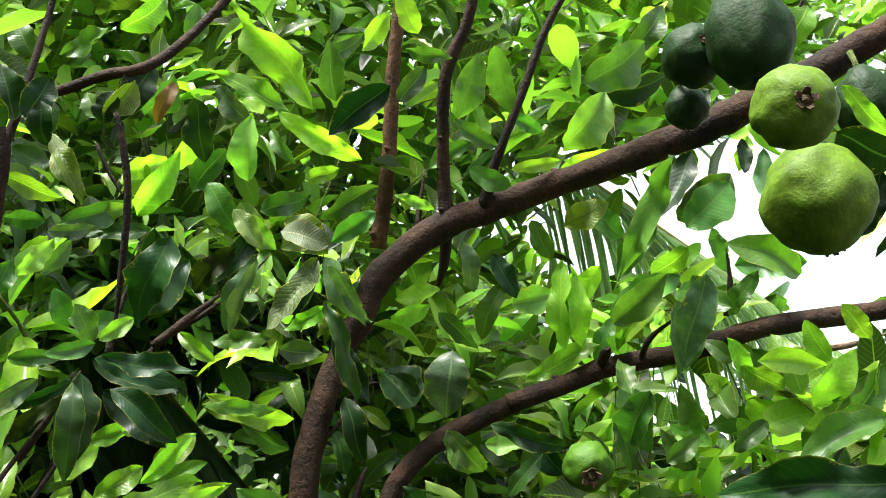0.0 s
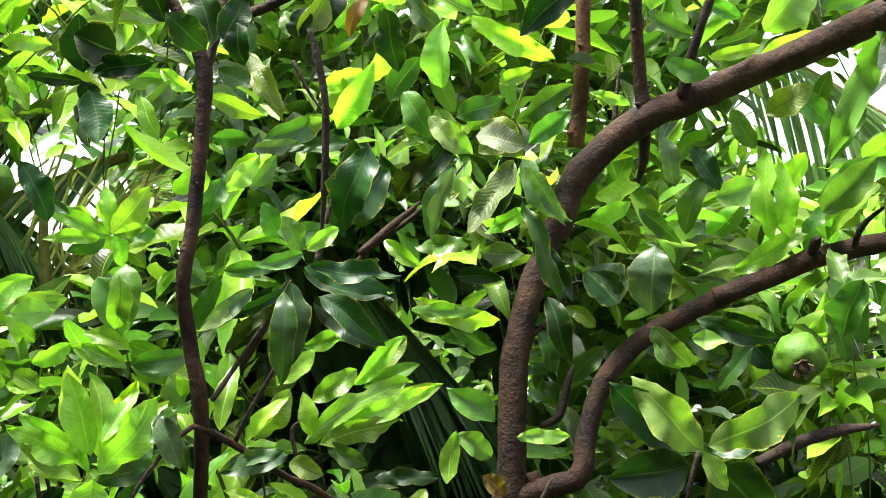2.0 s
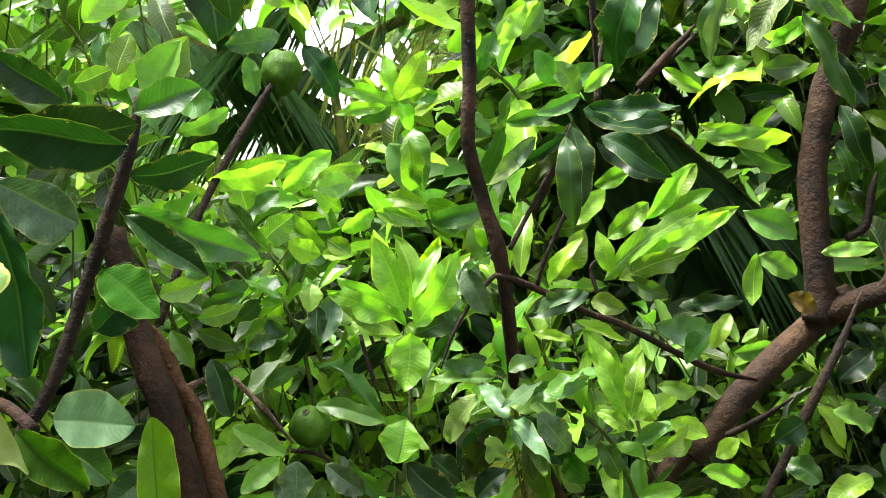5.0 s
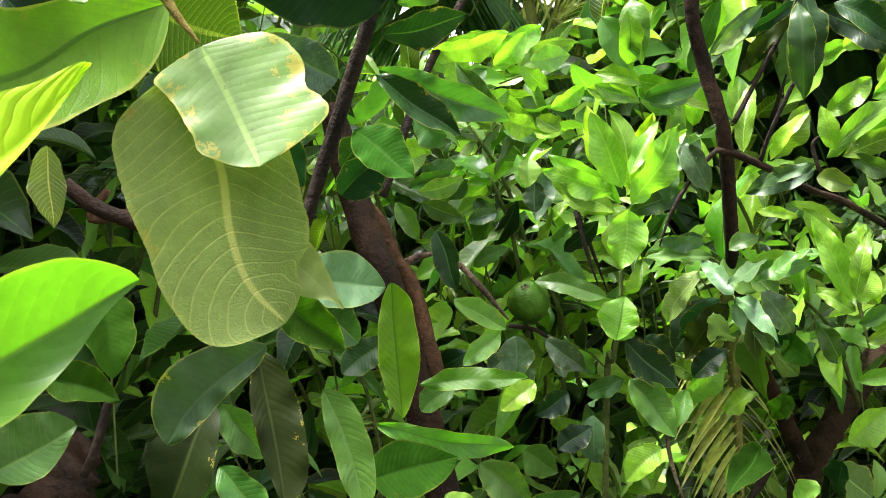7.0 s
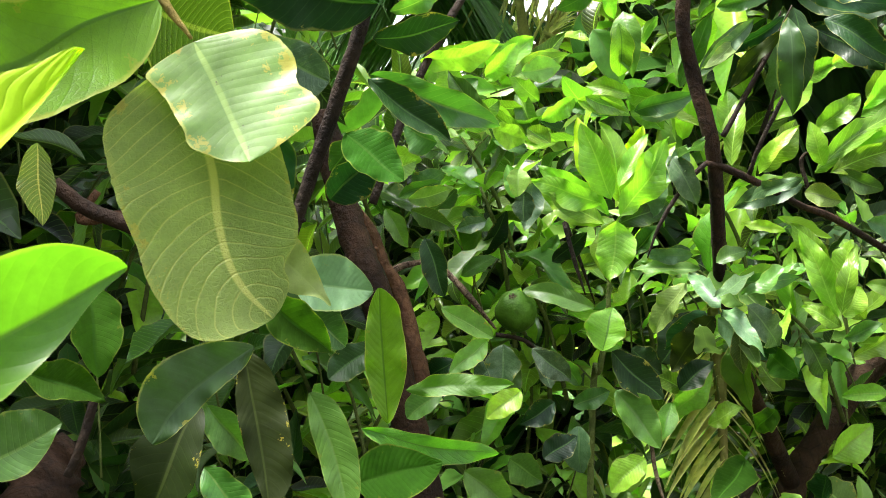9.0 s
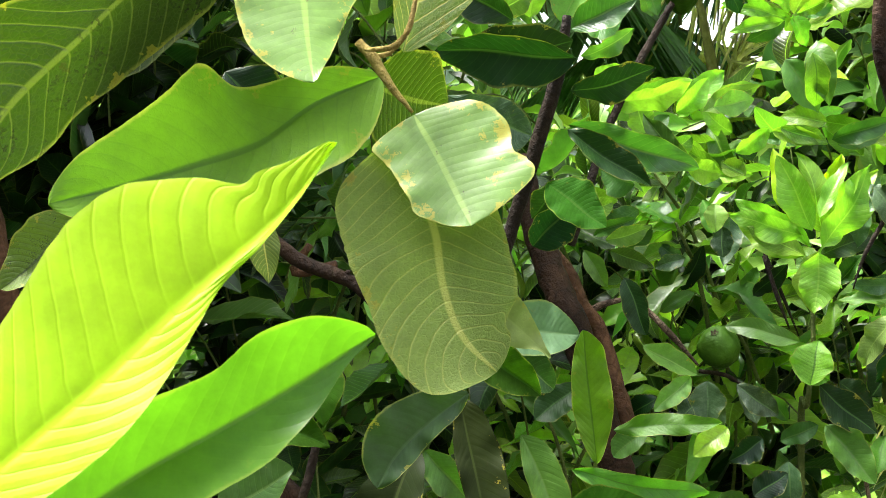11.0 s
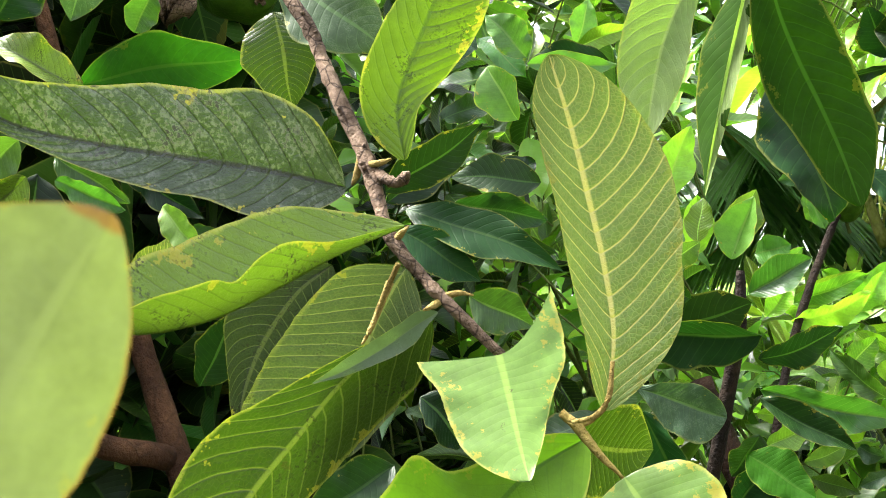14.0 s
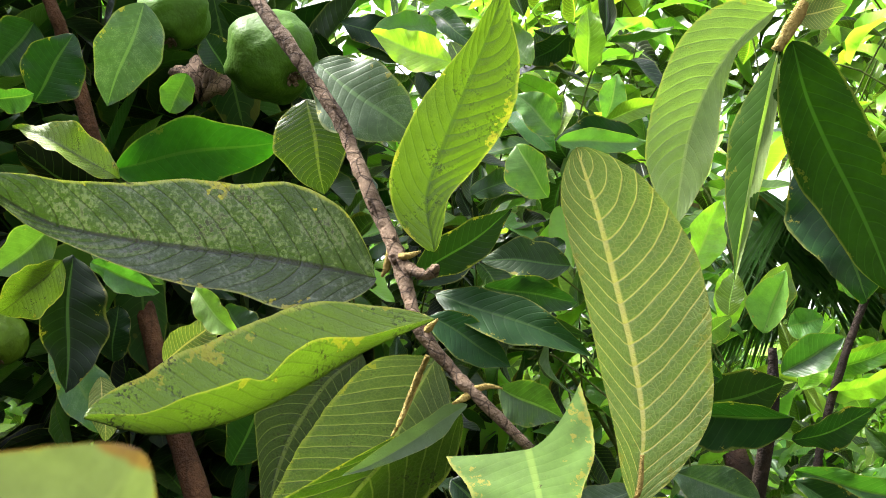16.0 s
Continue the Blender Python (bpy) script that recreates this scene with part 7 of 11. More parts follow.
leaf(main_tree, (-0.2443, 1.1860, 1.3259), (-0.2807, 1.1684, 1.3477), 0.0192, (0.58, -0.72, 0.38), "young", sag=0.06, wave=0.06, blunt=0.8)
leaf(main_tree, (-0.2338, 1.1894, 1.2958), (-0.1950, 1.2186, 1.3273), 0.0289, (0.63, -0.77, -0.06), "young", fold=0.6, sag=0.06, wave=0.06, blunt=0.8)
leaf(main_tree, (-0.2984, 1.0430, 1.6072), (-0.3425, 1.0404, 1.5610), 0.0245, (0.28, -0.94, -0.21), "grey", fold=0.6, sag=0.09, wave=0.06, blunt=0.8)
leaf(main_tree, (-0.2638, 1.0361, 1.6151), (-0.2462, 1.0269, 1.5462), 0.0336, (0.63, -0.73, 0.26), "dark", sag=0.06, wave=0.06, blunt=0.8)
leaf(main_tree, (-0.2448, 1.0654, 1.6069), (-0.1823, 1.0717, 1.5700), 0.0331, (0.21, -0.96, 0.19), "dark", fold=0.5, sag=0.06, wave=0.04, blunt=0.8)
leaf(main_tree, (-0.2619, 1.0809, 1.6357), (-0.1816, 1.1033, 1.6301), 0.0301, (0.28, -0.92, 0.28), "dark", fold=0.5, sag=-0.03, wave=0.08, blunt=0.8)
leaf(main_tree, (-0.2796, 1.0727, 1.6113), (-0.3301, 1.0623, 1.5745), 0.0238, (0.47, -0.77, -0.43), "dark", fold=0.6, sag=0.03, wave=0.04, blunt=0.8)
leaf(main_tree, (-0.2681, 1.0787, 1.6460), (-0.3035, 1.0556, 1.6251), 0.0214, (0.50, -0.86, 0.09), "mid", fold=0.6, sag=-0.06, wave=0.04, blunt=0.8)
leaf(main_tree, (-0.2842, 1.1264, 1.6521), (-0.3003, 1.1066, 1.6823), 0.0254, (0.59, -0.78, -0.19), "mid", sag=-0.03, wave=0.06, blunt=0.8)
leaf(main_tree, (-0.2793, 1.1285, 1.6547), (-0.2528, 1.1317, 1.6800), 0.0201, (0.25, -0.96, -0.14), "young", fold=0.5, sag=-0.03, wave=0.04, blunt=1)
leaf(main_tree, (-0.1296, 1.4610, 1.6316), (-0.2219, 1.4043, 1.6359), 0.0345, (0.43, -0.74, -0.52), "young", fold=0.5, sag=0.09, wave=0.06, blunt=0.8)
leaf(main_tree, (-0.1294, 1.4599, 1.5966), (-0.1828, 1.4253, 1.6142), 0.0293, (0.34, -0.78, -0.52), "mid", fold=0.3, sag=0.06, wave=0.04, blunt=0.6)
leaf(main_tree, (-0.1240, 1.4593, 1.5108), (-0.1821, 1.4427, 1.5450), 0.0447, (0.41, -0.87, 0.28), "mid", fold=0.5, sag=0.06, wave=0.04, blunt=0.6)
leaf(main_tree, (-0.1559, 1.3912, 1.4935), (-0.1117, 1.4143, 1.4731), 0.0376, (0.48, -0.87, 0.06), "mid", fold=0.5, sag=0.03, wave=0.06, blunt=0.6)
leaf(main_tree, (-0.1613, 1.3870, 1.4372), (-0.1594, 1.3942, 1.4966), 0.0284, (-0.08, -0.99, 0.12), "young", fold=0.3, sag=-0.06, wave=0.04, blunt=0.8)
leaf(main_tree, (-0.1044, 1.4862, 1.4263), (-0.1325, 1.4698, 1.4465), 0.0318, (0.41, -0.90, -0.16), "brown", fold=0.5, sag=-0.06, wave=0.08, blunt=0.8)
leaf(main_tree, (-0.2530, 1.1875, 1.4741), (-0.2129, 1.2014, 1.4572), 0.0248, (0.27, -0.95, -0.15), "mid", fold=0.5, sag=0.09, wave=0.06, blunt=0.8)
leaf(main_tree, (-0.2265, 1.3057, 1.4404), (-0.1586, 1.3139, 1.4518), 0.0263, (0.06, -0.95, 0.32), "dark", fold=0.3, sag=-0.06, wave=0.08, blunt=0.8)
leaf(main_tree, (-0.2626, 1.0962, 1.4571), (-0.2305, 1.0985, 1.4502), 0.0262, (0.11, -0.98, 0.18), "olive", fold=0.5, sag=0.09, wave=0.04, blunt=0.8)
leaf(main_tree, (-0.2379, 1.2463, 1.4259), (-0.1805, 1.2805, 1.4085), 0.0406, (0.53, -0.84, 0.08), "grey", fold=0.6, sag=-0.06, wave=0.08, blunt=1)
leaf(main_tree, (-0.2641, 1.0958, 1.4644), (-0.3190, 1.0733, 1.4428), 0.0308, (0.31, -0.93, 0.18), "grey", fold=0.4, sag=0.03, wave=0.08, blunt=0.8)
leaf(main_tree, (-0.3067, 1.0552, 1.4293), (-0.2670, 1.0586, 1.4249), 0.0145, (0.12, -0.92, 0.38), "young", fold=0.6, sag=-0.06, wave=0.08, blunt=1)
leaf(main_tree, (-0.3384, 1.0406, 1.3887), (-0.3953, 1.0190, 1.3888), 0.0192, (0.30, -0.78, 0.54), "pale", fold=0.6, sag=-0.06, wave=0.06, blunt=0.6)
leaf(main_tree, (-0.3442, 1.0386, 1.4015), (-0.3815, 1.0219, 1.3977), 0.0181, (0.42, -0.88, -0.21), "grey", fold=0.3, sag=0.03, wave=0.06, blunt=1)
leaf(main_tree, (-0.3148, 1.0500, 1.3758), (-0.2562, 1.0758, 1.3834), 0.0226, (0.39, -0.92, 0.07), "mid", fold=0.4, sag=0.09, wave=0.08, blunt=0.6)
leaf(main_tree, (-0.3253, 1.0462, 1.3937), (-0.3018, 1.0597, 1.4070), 0.0214, (0.18, -0.83, 0.53), "mid", fold=0.3, sag=0.09, wave=0.04, blunt=0.6)
leaf(main_tree, (-0.3063, 1.0535, 1.3757), (-0.2855, 1.0548, 1.3510), 0.0237, (0.36, -0.90, 0.25), "pale", fold=0.6, sag=0.03, wave=0.04, blunt=1)
leaf(main_tree, (-0.3321, 1.0419, 1.3504), (-0.3576, 1.0224, 1.3135), 0.0314, (0.59, -0.81, 0.02), "dark", sag=-0.03, wave=0.06, blunt=0.8)
leaf(main_tree, (-0.3226, 1.0457, 1.3452), (-0.2915, 1.0532, 1.3126), 0.0246, (0.33, -0.94, 0.10), "grey", fold=0.4, sag=-0.03, wave=0.06, blunt=1)
leaf(main_tree, (-0.3003, 1.0767, 1.3472), (-0.2797, 1.0926, 1.3082), 0.0342, (0.06, -0.94, -0.35), "dark", sag=0.06, wave=0.08, blunt=1)
leaf(main_tree, (-0.4885, 1.1497, 1.6537), (-0.5373, 1.1061, 1.6704), 0.0208, (0.66, -0.75, -0.03), "young", fold=0.5, sag=0.03, wave=0.06, blunt=1)
leaf(main_tree, (-0.4832, 1.1521, 1.6595), (-0.4616, 1.1703, 1.7074), 0.0312, (0.13, -0.94, 0.30), "young", fold=0.5, sag=-0.03, wave=0.08, blunt=1)
leaf(main_tree, (-0.4859, 1.1512, 1.6653), (-0.5017, 1.1513, 1.7038), 0.0222, (0.20, -0.98, 0.08), "young", fold=0.6, sag=0.06, wave=0.06, blunt=0.8)
leaf(main_tree, (-0.4858, 1.1508, 1.6537), (-0.4933, 1.1462, 1.6420), 0.0170, (0.72, -0.66, -0.20), "young", fold=0.4, sag=0.06, wave=0.06, blunt=1)
leaf(main_tree, (-0.4725, 1.1006, 1.6091), (-0.4409, 1.1110, 1.5588), 0.0391, (0.47, -0.87, 0.12), "mid", fold=0.5, sag=-0.03, wave=0.04, blunt=0.6)
leaf(main_tree, (-0.5037, 1.0895, 1.6650), (-0.5479, 1.0784, 1.6884), 0.0182, (0.35, -0.91, 0.22), "mid", fold=0.6, sag=-0.03, wave=0.04, blunt=0.8)
leaf(main_tree, (-0.4959, 0.8761, 1.6679), (-0.4882, 0.8804, 1.6356), 0.0219, (0.81, -0.57, 0.12), "mid", fold=0.6, sag=-0.06, wave=0.06, blunt=0.8)
leaf(main_tree, (-0.4531, 0.8942, 1.6769), (-0.4274, 0.9144, 1.6362), 0.0315, (0.70, -0.71, 0.09), "dark", fold=0.4, sag=0.06, wave=0.08, blunt=1)
leaf(main_tree, (-0.5855, 1.0497, 1.4315), (-0.5663, 1.0604, 1.4172), 0.0250, (0.34, -0.91, -0.23), "grey", fold=0.6, sag=0.06, wave=0.08, blunt=0.8)
leaf(main_tree, (-0.6238, 1.0704, 1.4581), (-0.6711, 1.0598, 1.4406), 0.0242, (0.23, -0.97, -0.05), "mid", fold=0.6, sag=0.03, wave=0.04, blunt=0.8)
leaf(main_tree, (-0.6151, 1.0887, 1.4458), (-0.5608, 1.0980, 1.4662), 0.0208, (0.24, -0.95, -0.20), "young", fold=0.3, sag=-0.03, wave=0.06, blunt=1)
leaf(main_tree, (-0.5178, 1.0296, 1.4450), (-0.5245, 1.0257, 1.4773), 0.0227, (0.58, -0.81, 0.02), "pale", fold=0.4, sag=-0.03, wave=0.06, blunt=0.8)
leaf(main_tree, (-0.4998, 1.0300, 1.4613), (-0.4983, 1.0150, 1.4144), 0.0247, (0.57, -0.78, 0.27), "grey", fold=0.3, sag=-0.03, wave=0.06, blunt=0.6)
leaf(main_tree, (-0.5879, 1.0979, 1.3818), (-0.5596, 1.0950, 1.4291), 0.0244, (0.41, -0.86, -0.30), "dark", fold=0.4, sag=0.03, wave=0.04, blunt=0.6)
leaf(main_tree, (-0.5927, 1.0605, 1.3627), (-0.5650, 1.0804, 1.3844), 0.0219, (0.39, -0.87, 0.30), "mid", fold=0.5, sag=0.09, wave=0.04, blunt=0.8)
leaf(main_tree, (-0.4942, 1.0654, 1.3829), (-0.4598, 1.0699, 1.4110), 0.0254, (0.44, -0.79, -0.42), "dark", fold=0.4, sag=-0.06, wave=0.04, blunt=0.8)
leaf(main_tree, (-0.5114, 1.1132, 1.4060), (-0.5266, 1.1047, 1.3719), 0.0231, (0.11, -0.97, 0.20), "mid", fold=0.6, sag=-0.06, wave=0.06, blunt=0.8)
leaf(main_tree, (-0.4322, 1.1165, 1.3911), (-0.4025, 1.1179, 1.4198), 0.0238, (0.05, -1.00, 0.00), "mid", fold=0.6, sag=0.03, wave=0.06, blunt=0.6)
leaf(main_tree, (-0.3611, 1.0129, 1.4888), (-0.3317, 1.0194, 1.4488), 0.0269, (0.48, -0.85, 0.21), "grey", fold=0.3, sag=0.06, wave=0.04, blunt=0.8)
leaf(main_tree, (-0.3472, 1.0190, 1.4988), (-0.3605, 1.0112, 1.4638), 0.0233, (0.47, -0.88, 0.02), "grey", fold=0.4, sag=-0.06, wave=0.08, blunt=0.6)
leaf(main_tree, (-0.1702, 1.2356, 1.4281), (-0.2008, 1.2193, 1.3890), 0.0306, (0.06, -0.94, 0.34), "mid", fold=0.5, sag=0.06, wave=0.08, blunt=1)
leaf(main_tree, (-0.1556, 1.2128, 1.4409), (-0.1689, 1.1953, 1.4088), 0.0230, (0.30, -0.88, 0.36), "young", fold=0.5, sag=0.06, wave=0.04, blunt=1)
leaf(main_tree, (-0.1600, 1.5482, 1.3800), (-0.2045, 1.5259, 1.3666), 0.0403, (0.49, -0.83, -0.25), "pale", fold=0.6, sag=0.03, wave=0.04, blunt=0.6)
leaf(main_tree, (-0.1944, 1.2458, 1.3580), (-0.2311, 1.2286, 1.3642), 0.0243, (0.42, -0.91, -0.04), "pale", fold=0.5, sag=0.09, wave=0.08, blunt=0.8)
leaf(main_tree, (-0.1860, 1.2629, 1.3098), (-0.2228, 1.2439, 1.3280), 0.0312, (0.57, -0.70, 0.43), "young", fold=0.5, sag=-0.06, wave=0.04, blunt=0.8)
leaf(main_tree, (-0.0672, 1.3694, 1.3610), (-0.0339, 1.3824, 1.3972), 0.0382, (0.08, -0.96, 0.27), "dark", fold=0.3, sag=-0.06, wave=0.08, blunt=0.8)
leaf(main_tree, (-0.0335, 1.3818, 1.3125), (-0.0771, 1.3511, 1.3266), 0.0352, (0.61, -0.66, 0.43), "mid", fold=0.6, sag=0.06, wave=0.08, blunt=0.6)
leaf(main_tree, (-0.0952, 1.3024, 1.3264), (-0.1215, 1.2874, 1.3039), 0.0400, (0.52, -0.85, -0.04), "dark", fold=0.4, sag=0.06, wave=0.06, blunt=0.6)
leaf(main_tree, (-0.0832, 1.3591, 1.2525), (-0.1238, 1.3559, 1.2747), 0.0336, (0.30, -0.86, 0.42), "mid", fold=0.4, sag=0.09, wave=0.08, blunt=0.6)
leaf(main_tree, (-0.0331, 1.3801, 1.2583), (-0.0760, 1.3429, 1.2321), 0.0332, (0.22, -0.72, 0.66), "young", fold=0.4, sag=0.03, wave=0.08, blunt=1)
leaf(main_tree, (-0.1701, 1.4306, 1.2330), (-0.2150, 1.3929, 1.2498), 0.0317, (0.67, -0.71, 0.22), "young", fold=0.6, sag=-0.03, wave=0.06, blunt=1)
leaf(main_tree, (-0.1938, 1.4193, 1.1942), (-0.2468, 1.3915, 1.2153), 0.0348, (0.53, -0.79, 0.29), "young", fold=0.6, sag=-0.03, wave=0.08, blunt=0.6)
leaf(main_tree, (-0.2751, 1.1728, 1.3128), (-0.2503, 1.1871, 1.2726), 0.0297, (0.53, -0.85, 0.03), "mid", sag=-0.03, wave=0.08, blunt=0.8)
leaf(main_tree, (-0.3036, 1.2130, 1.2524), (-0.3318, 1.2066, 1.2808), 0.0284, (0.53, -0.78, 0.35), "young", fold=0.3, sag=-0.03, wave=0.06, blunt=0.6)
leaf(main_tree, (-0.3893, 1.1771, 1.2471), (-0.4251, 1.1574, 1.2657), 0.0247, (0.46, -0.89, -0.05), "young", fold=0.3, sag=-0.03, wave=0.06, blunt=0.6)
leaf(main_tree, (-0.4052, 1.1697, 1.2240), (-0.3661, 1.1809, 1.2656), 0.0292, (0.47, -0.86, -0.21), "young", fold=0.3, sag=0.03, wave=0.04, blunt=0.6)
leaf(main_tree, (-0.4100, 1.0621, 1.3060), (-0.3828, 1.0803, 1.2831), 0.0302, (0.70, -0.64, 0.33), "dark", fold=0.3, sag=-0.06, wave=0.08, blunt=0.8)
leaf(main_tree, (-0.4286, 1.0012, 1.3356), (-0.3982, 1.0078, 1.3160), 0.0321, (0.32, -0.93, 0.18), "fresh", fold=0.3, sag=0.03, wave=0.08, blunt=1)
leaf(main_tree, (-0.4329, 0.9975, 1.2795), (-0.4554, 0.9861, 1.3159), 0.0242, (0.35, -0.93, -0.08), "mid", fold=0.6, sag=0.06, wave=0.06, blunt=1)
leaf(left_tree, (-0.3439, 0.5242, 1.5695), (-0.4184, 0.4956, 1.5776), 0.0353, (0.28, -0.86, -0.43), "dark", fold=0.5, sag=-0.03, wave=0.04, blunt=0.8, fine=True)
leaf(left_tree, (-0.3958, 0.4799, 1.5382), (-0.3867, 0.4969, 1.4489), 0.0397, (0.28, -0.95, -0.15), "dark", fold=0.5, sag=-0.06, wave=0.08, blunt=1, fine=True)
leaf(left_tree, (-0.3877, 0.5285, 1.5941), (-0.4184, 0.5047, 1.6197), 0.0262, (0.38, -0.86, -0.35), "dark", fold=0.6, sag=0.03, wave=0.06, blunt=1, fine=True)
leaf(left_tree, (-0.4929, 0.6590, 1.6226), (-0.4728, 0.6732, 1.6325), 0.0183, (0.65, -0.62, -0.44), "pale", fold=0.3, sag=0.06, wave=0.06, blunt=1, fine=True)
leaf(left_tree, (-0.5296, 0.7523, 1.6279), (-0.5211, 0.7520, 1.6729), 0.0266, (0.71, -0.69, -0.14), "young", fold=0.3, sag=0.03, wave=0.04, blunt=0.8, fine=True)
leaf(left_tree, (-0.5123, 0.7596, 1.6298), (-0.4829, 0.7754, 1.6697), 0.0367, (0.73, -0.61, -0.30), "pale", fold=0.5, sag=-0.03, wave=0.06, blunt=0.6, fine=True)
leaf(left_tree, (-0.3796, 0.5752, 1.5917), (-0.3469, 0.5947, 1.6070), 0.0243, (0.46, -0.88, 0.14), "mid", fold=0.5, sag=0.09, wave=0.04, blunt=0.8, fine=True)
leaf(left_tree, (-0.3689, 0.5567, 1.5548), (-0.3308, 0.5859, 1.5658), 0.0221, (0.62, -0.64, -0.45), "dark", sag=0.09, wave=0.06, blunt=0.8, fine=True)
leaf(left_tree, (-0.3809, 0.5727, 1.5365), (-0.3160, 0.6075, 1.5086), 0.0247, (0.46, -0.89, -0.04), "mid", fold=0.6, sag=0.09, wave=0.08, blunt=1, fine=True)
leaf(left_tree, (-0.3710, 0.5550, 1.5333), (-0.3270, 0.5712, 1.4997), 0.0205, (0.52, -0.79, 0.31), "dark", fold=0.6, sag=-0.06, wave=0.06, blunt=0.8, fine=True)
leaf(left_tree, (-0.3818, 0.5495, 1.5028), (-0.3450, 0.5521, 1.4775), 0.0315, (0.43, -0.71, 0.56), "deep", fold=0.4, sag=-0.03, wave=0.06, blunt=0.6, fine=True)
leaf(left_tree, (-0.5590, 0.8438, 1.4920), (-0.5154, 0.8519, 1.4828), 0.0185, (0.13, -0.97, -0.22), "young", fold=0.3, sag=-0.06, wave=0.04, blunt=1, fine=True)
leaf(left_tree, (-0.5403, 0.8543, 1.5708), (-0.5163, 0.8641, 1.5961), 0.0254, (0.31, -0.95, 0.07), "young", fold=0.6, sag=-0.03, wave=0.08, blunt=1, fine=True)
blade(left_tree, [(-0.4162, 0.6491, 1.3158), (-0.4190, 0.6502, 1.3378), (-0.4216, 0.6507, 1.3598), (-0.4238, 0.6508, 1.3819), (-0.4251, 0.6508, 1.4040)], [0.0, 7.1, 10.2, 12.1, 11.2, 9.8, 6.8, 0.0], [0.0, 8.1, 12.7, 15.2, 15.4, 14.1, 12.7, 0.0], (0.53, -0.83, 0.18), "broad", lift=(0.3, 0.1), wave=1.5, relief=0.25, label="upright yellow-green leaf with a wavy edge")
leaf(left_tree, (-0.4110, 0.6617, 1.3364), (-0.3376, 0.6721, 1.3474), 0.0161, (0.08, -0.93, 0.35), "fresh", sag=-0.03, wave=0.06, blunt=1, fine=True)
leaf(left_tree, (-0.4251, 0.5284, 1.4136), (-0.3886, 0.5458, 1.3806), 0.0299, (0.46, -0.89, 0.04), "deep", fold=0.6, sag=0.03, wave=0.06, blunt=0.8, fine=True)
blade(left_tree, [(-0.4226, 0.5559, 1.4160), (-0.4118, 0.5607, 1.4155), (-0.4009, 0.5653, 1.4146), (-0.3899, 0.5696, 1.4136), (-0.3789, 0.5739, 1.4130)], [0.0, 15.3, 17.7, 19.0, 18.6, 15.3, 10.3, 0.0], [0.0, 9.8, 14.4, 14.5, 13.8, 12.0, 8.7, 0.0], (0.57, -0.81, 0.13), "round", lift=(0.1, 0.25), wave=0.8, relief=0.15, label="round grey-green leaf with a smooth edge")
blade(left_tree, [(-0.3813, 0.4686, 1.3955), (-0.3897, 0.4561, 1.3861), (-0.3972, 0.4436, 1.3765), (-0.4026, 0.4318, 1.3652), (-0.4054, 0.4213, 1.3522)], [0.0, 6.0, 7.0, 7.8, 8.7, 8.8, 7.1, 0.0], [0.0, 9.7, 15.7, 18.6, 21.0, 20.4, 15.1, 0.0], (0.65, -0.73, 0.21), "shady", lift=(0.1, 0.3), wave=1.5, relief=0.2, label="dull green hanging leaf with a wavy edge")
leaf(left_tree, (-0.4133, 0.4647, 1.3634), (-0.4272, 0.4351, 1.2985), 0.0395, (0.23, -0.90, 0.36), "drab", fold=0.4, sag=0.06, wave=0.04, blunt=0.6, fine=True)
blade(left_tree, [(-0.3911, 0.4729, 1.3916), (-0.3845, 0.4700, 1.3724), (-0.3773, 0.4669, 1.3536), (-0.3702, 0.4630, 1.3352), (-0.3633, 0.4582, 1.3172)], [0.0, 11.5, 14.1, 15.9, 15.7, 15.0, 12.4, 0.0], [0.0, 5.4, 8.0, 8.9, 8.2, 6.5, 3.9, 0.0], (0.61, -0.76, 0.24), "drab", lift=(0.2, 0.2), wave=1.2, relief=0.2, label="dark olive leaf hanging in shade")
leaf(left_tree, (-0.4298, 0.4891, 1.3557), (-0.4112, 0.5041, 1.3253), 0.0245, (0.59, -0.80, -0.03), "mid", fold=0.6, sag=0.06, wave=0.04, blunt=1, fine=True)
leaf(left_tree, (-0.4291, 0.4854, 1.3222), (-0.3967, 0.4930, 1.2893), 0.0256, (0.56, -0.73, 0.39), "mid", fold=0.5, sag=0.03, wave=0.06, blunt=0.6, fine=True)
blade(left_tree, [(-0.3971, 0.5372, 1.3581), (-0.3889, 0.5386, 1.3421), (-0.3814, 0.5388, 1.3259), (-0.3749, 0.5376, 1.3095), (-0.3690, 0.5356, 1.2931)], [0.0, 10.8, 12.6, 12.7, 12.6, 11.1, 8.7, 0.0], [0.0, 5.5, 8.1, 8.6, 9.0, 8.9, 6.6, 0.0], (0.56, -0.79, 0.26), "mid", lift=(0.3, 0.1), wave=0.8, relief=0.25, label="long green hanging leaf")
blade(left_tree, [(-0.3852, 0.5653, 1.3006), (-0.3754, 0.5732, 1.3043), (-0.3651, 0.5808, 1.3075), (-0.3546, 0.5882, 1.3103), (-0.3439, 0.5954, 1.3131)], [0.0, 13.3, 16.6, 17.4, 14.2, 10.4, 5.2, 0.0], [0.0, 13.9, 15.9, 17.6, 16.3, 14.0, 9.7, 0.0], (0.51, -0.81, 0.27), "deep", lift=(0.1, 0.3), wave=0.8, relief=0.25, label="broad dark green leaf")
leaf(left_tree, (-0.4115, 0.6110, 1.3208), (-0.3407, 0.6618, 1.3035), 0.0177, (0.58, -0.81, -0.03), "fresh", sag=0.09, wave=0.04, blunt=1, fine=True)
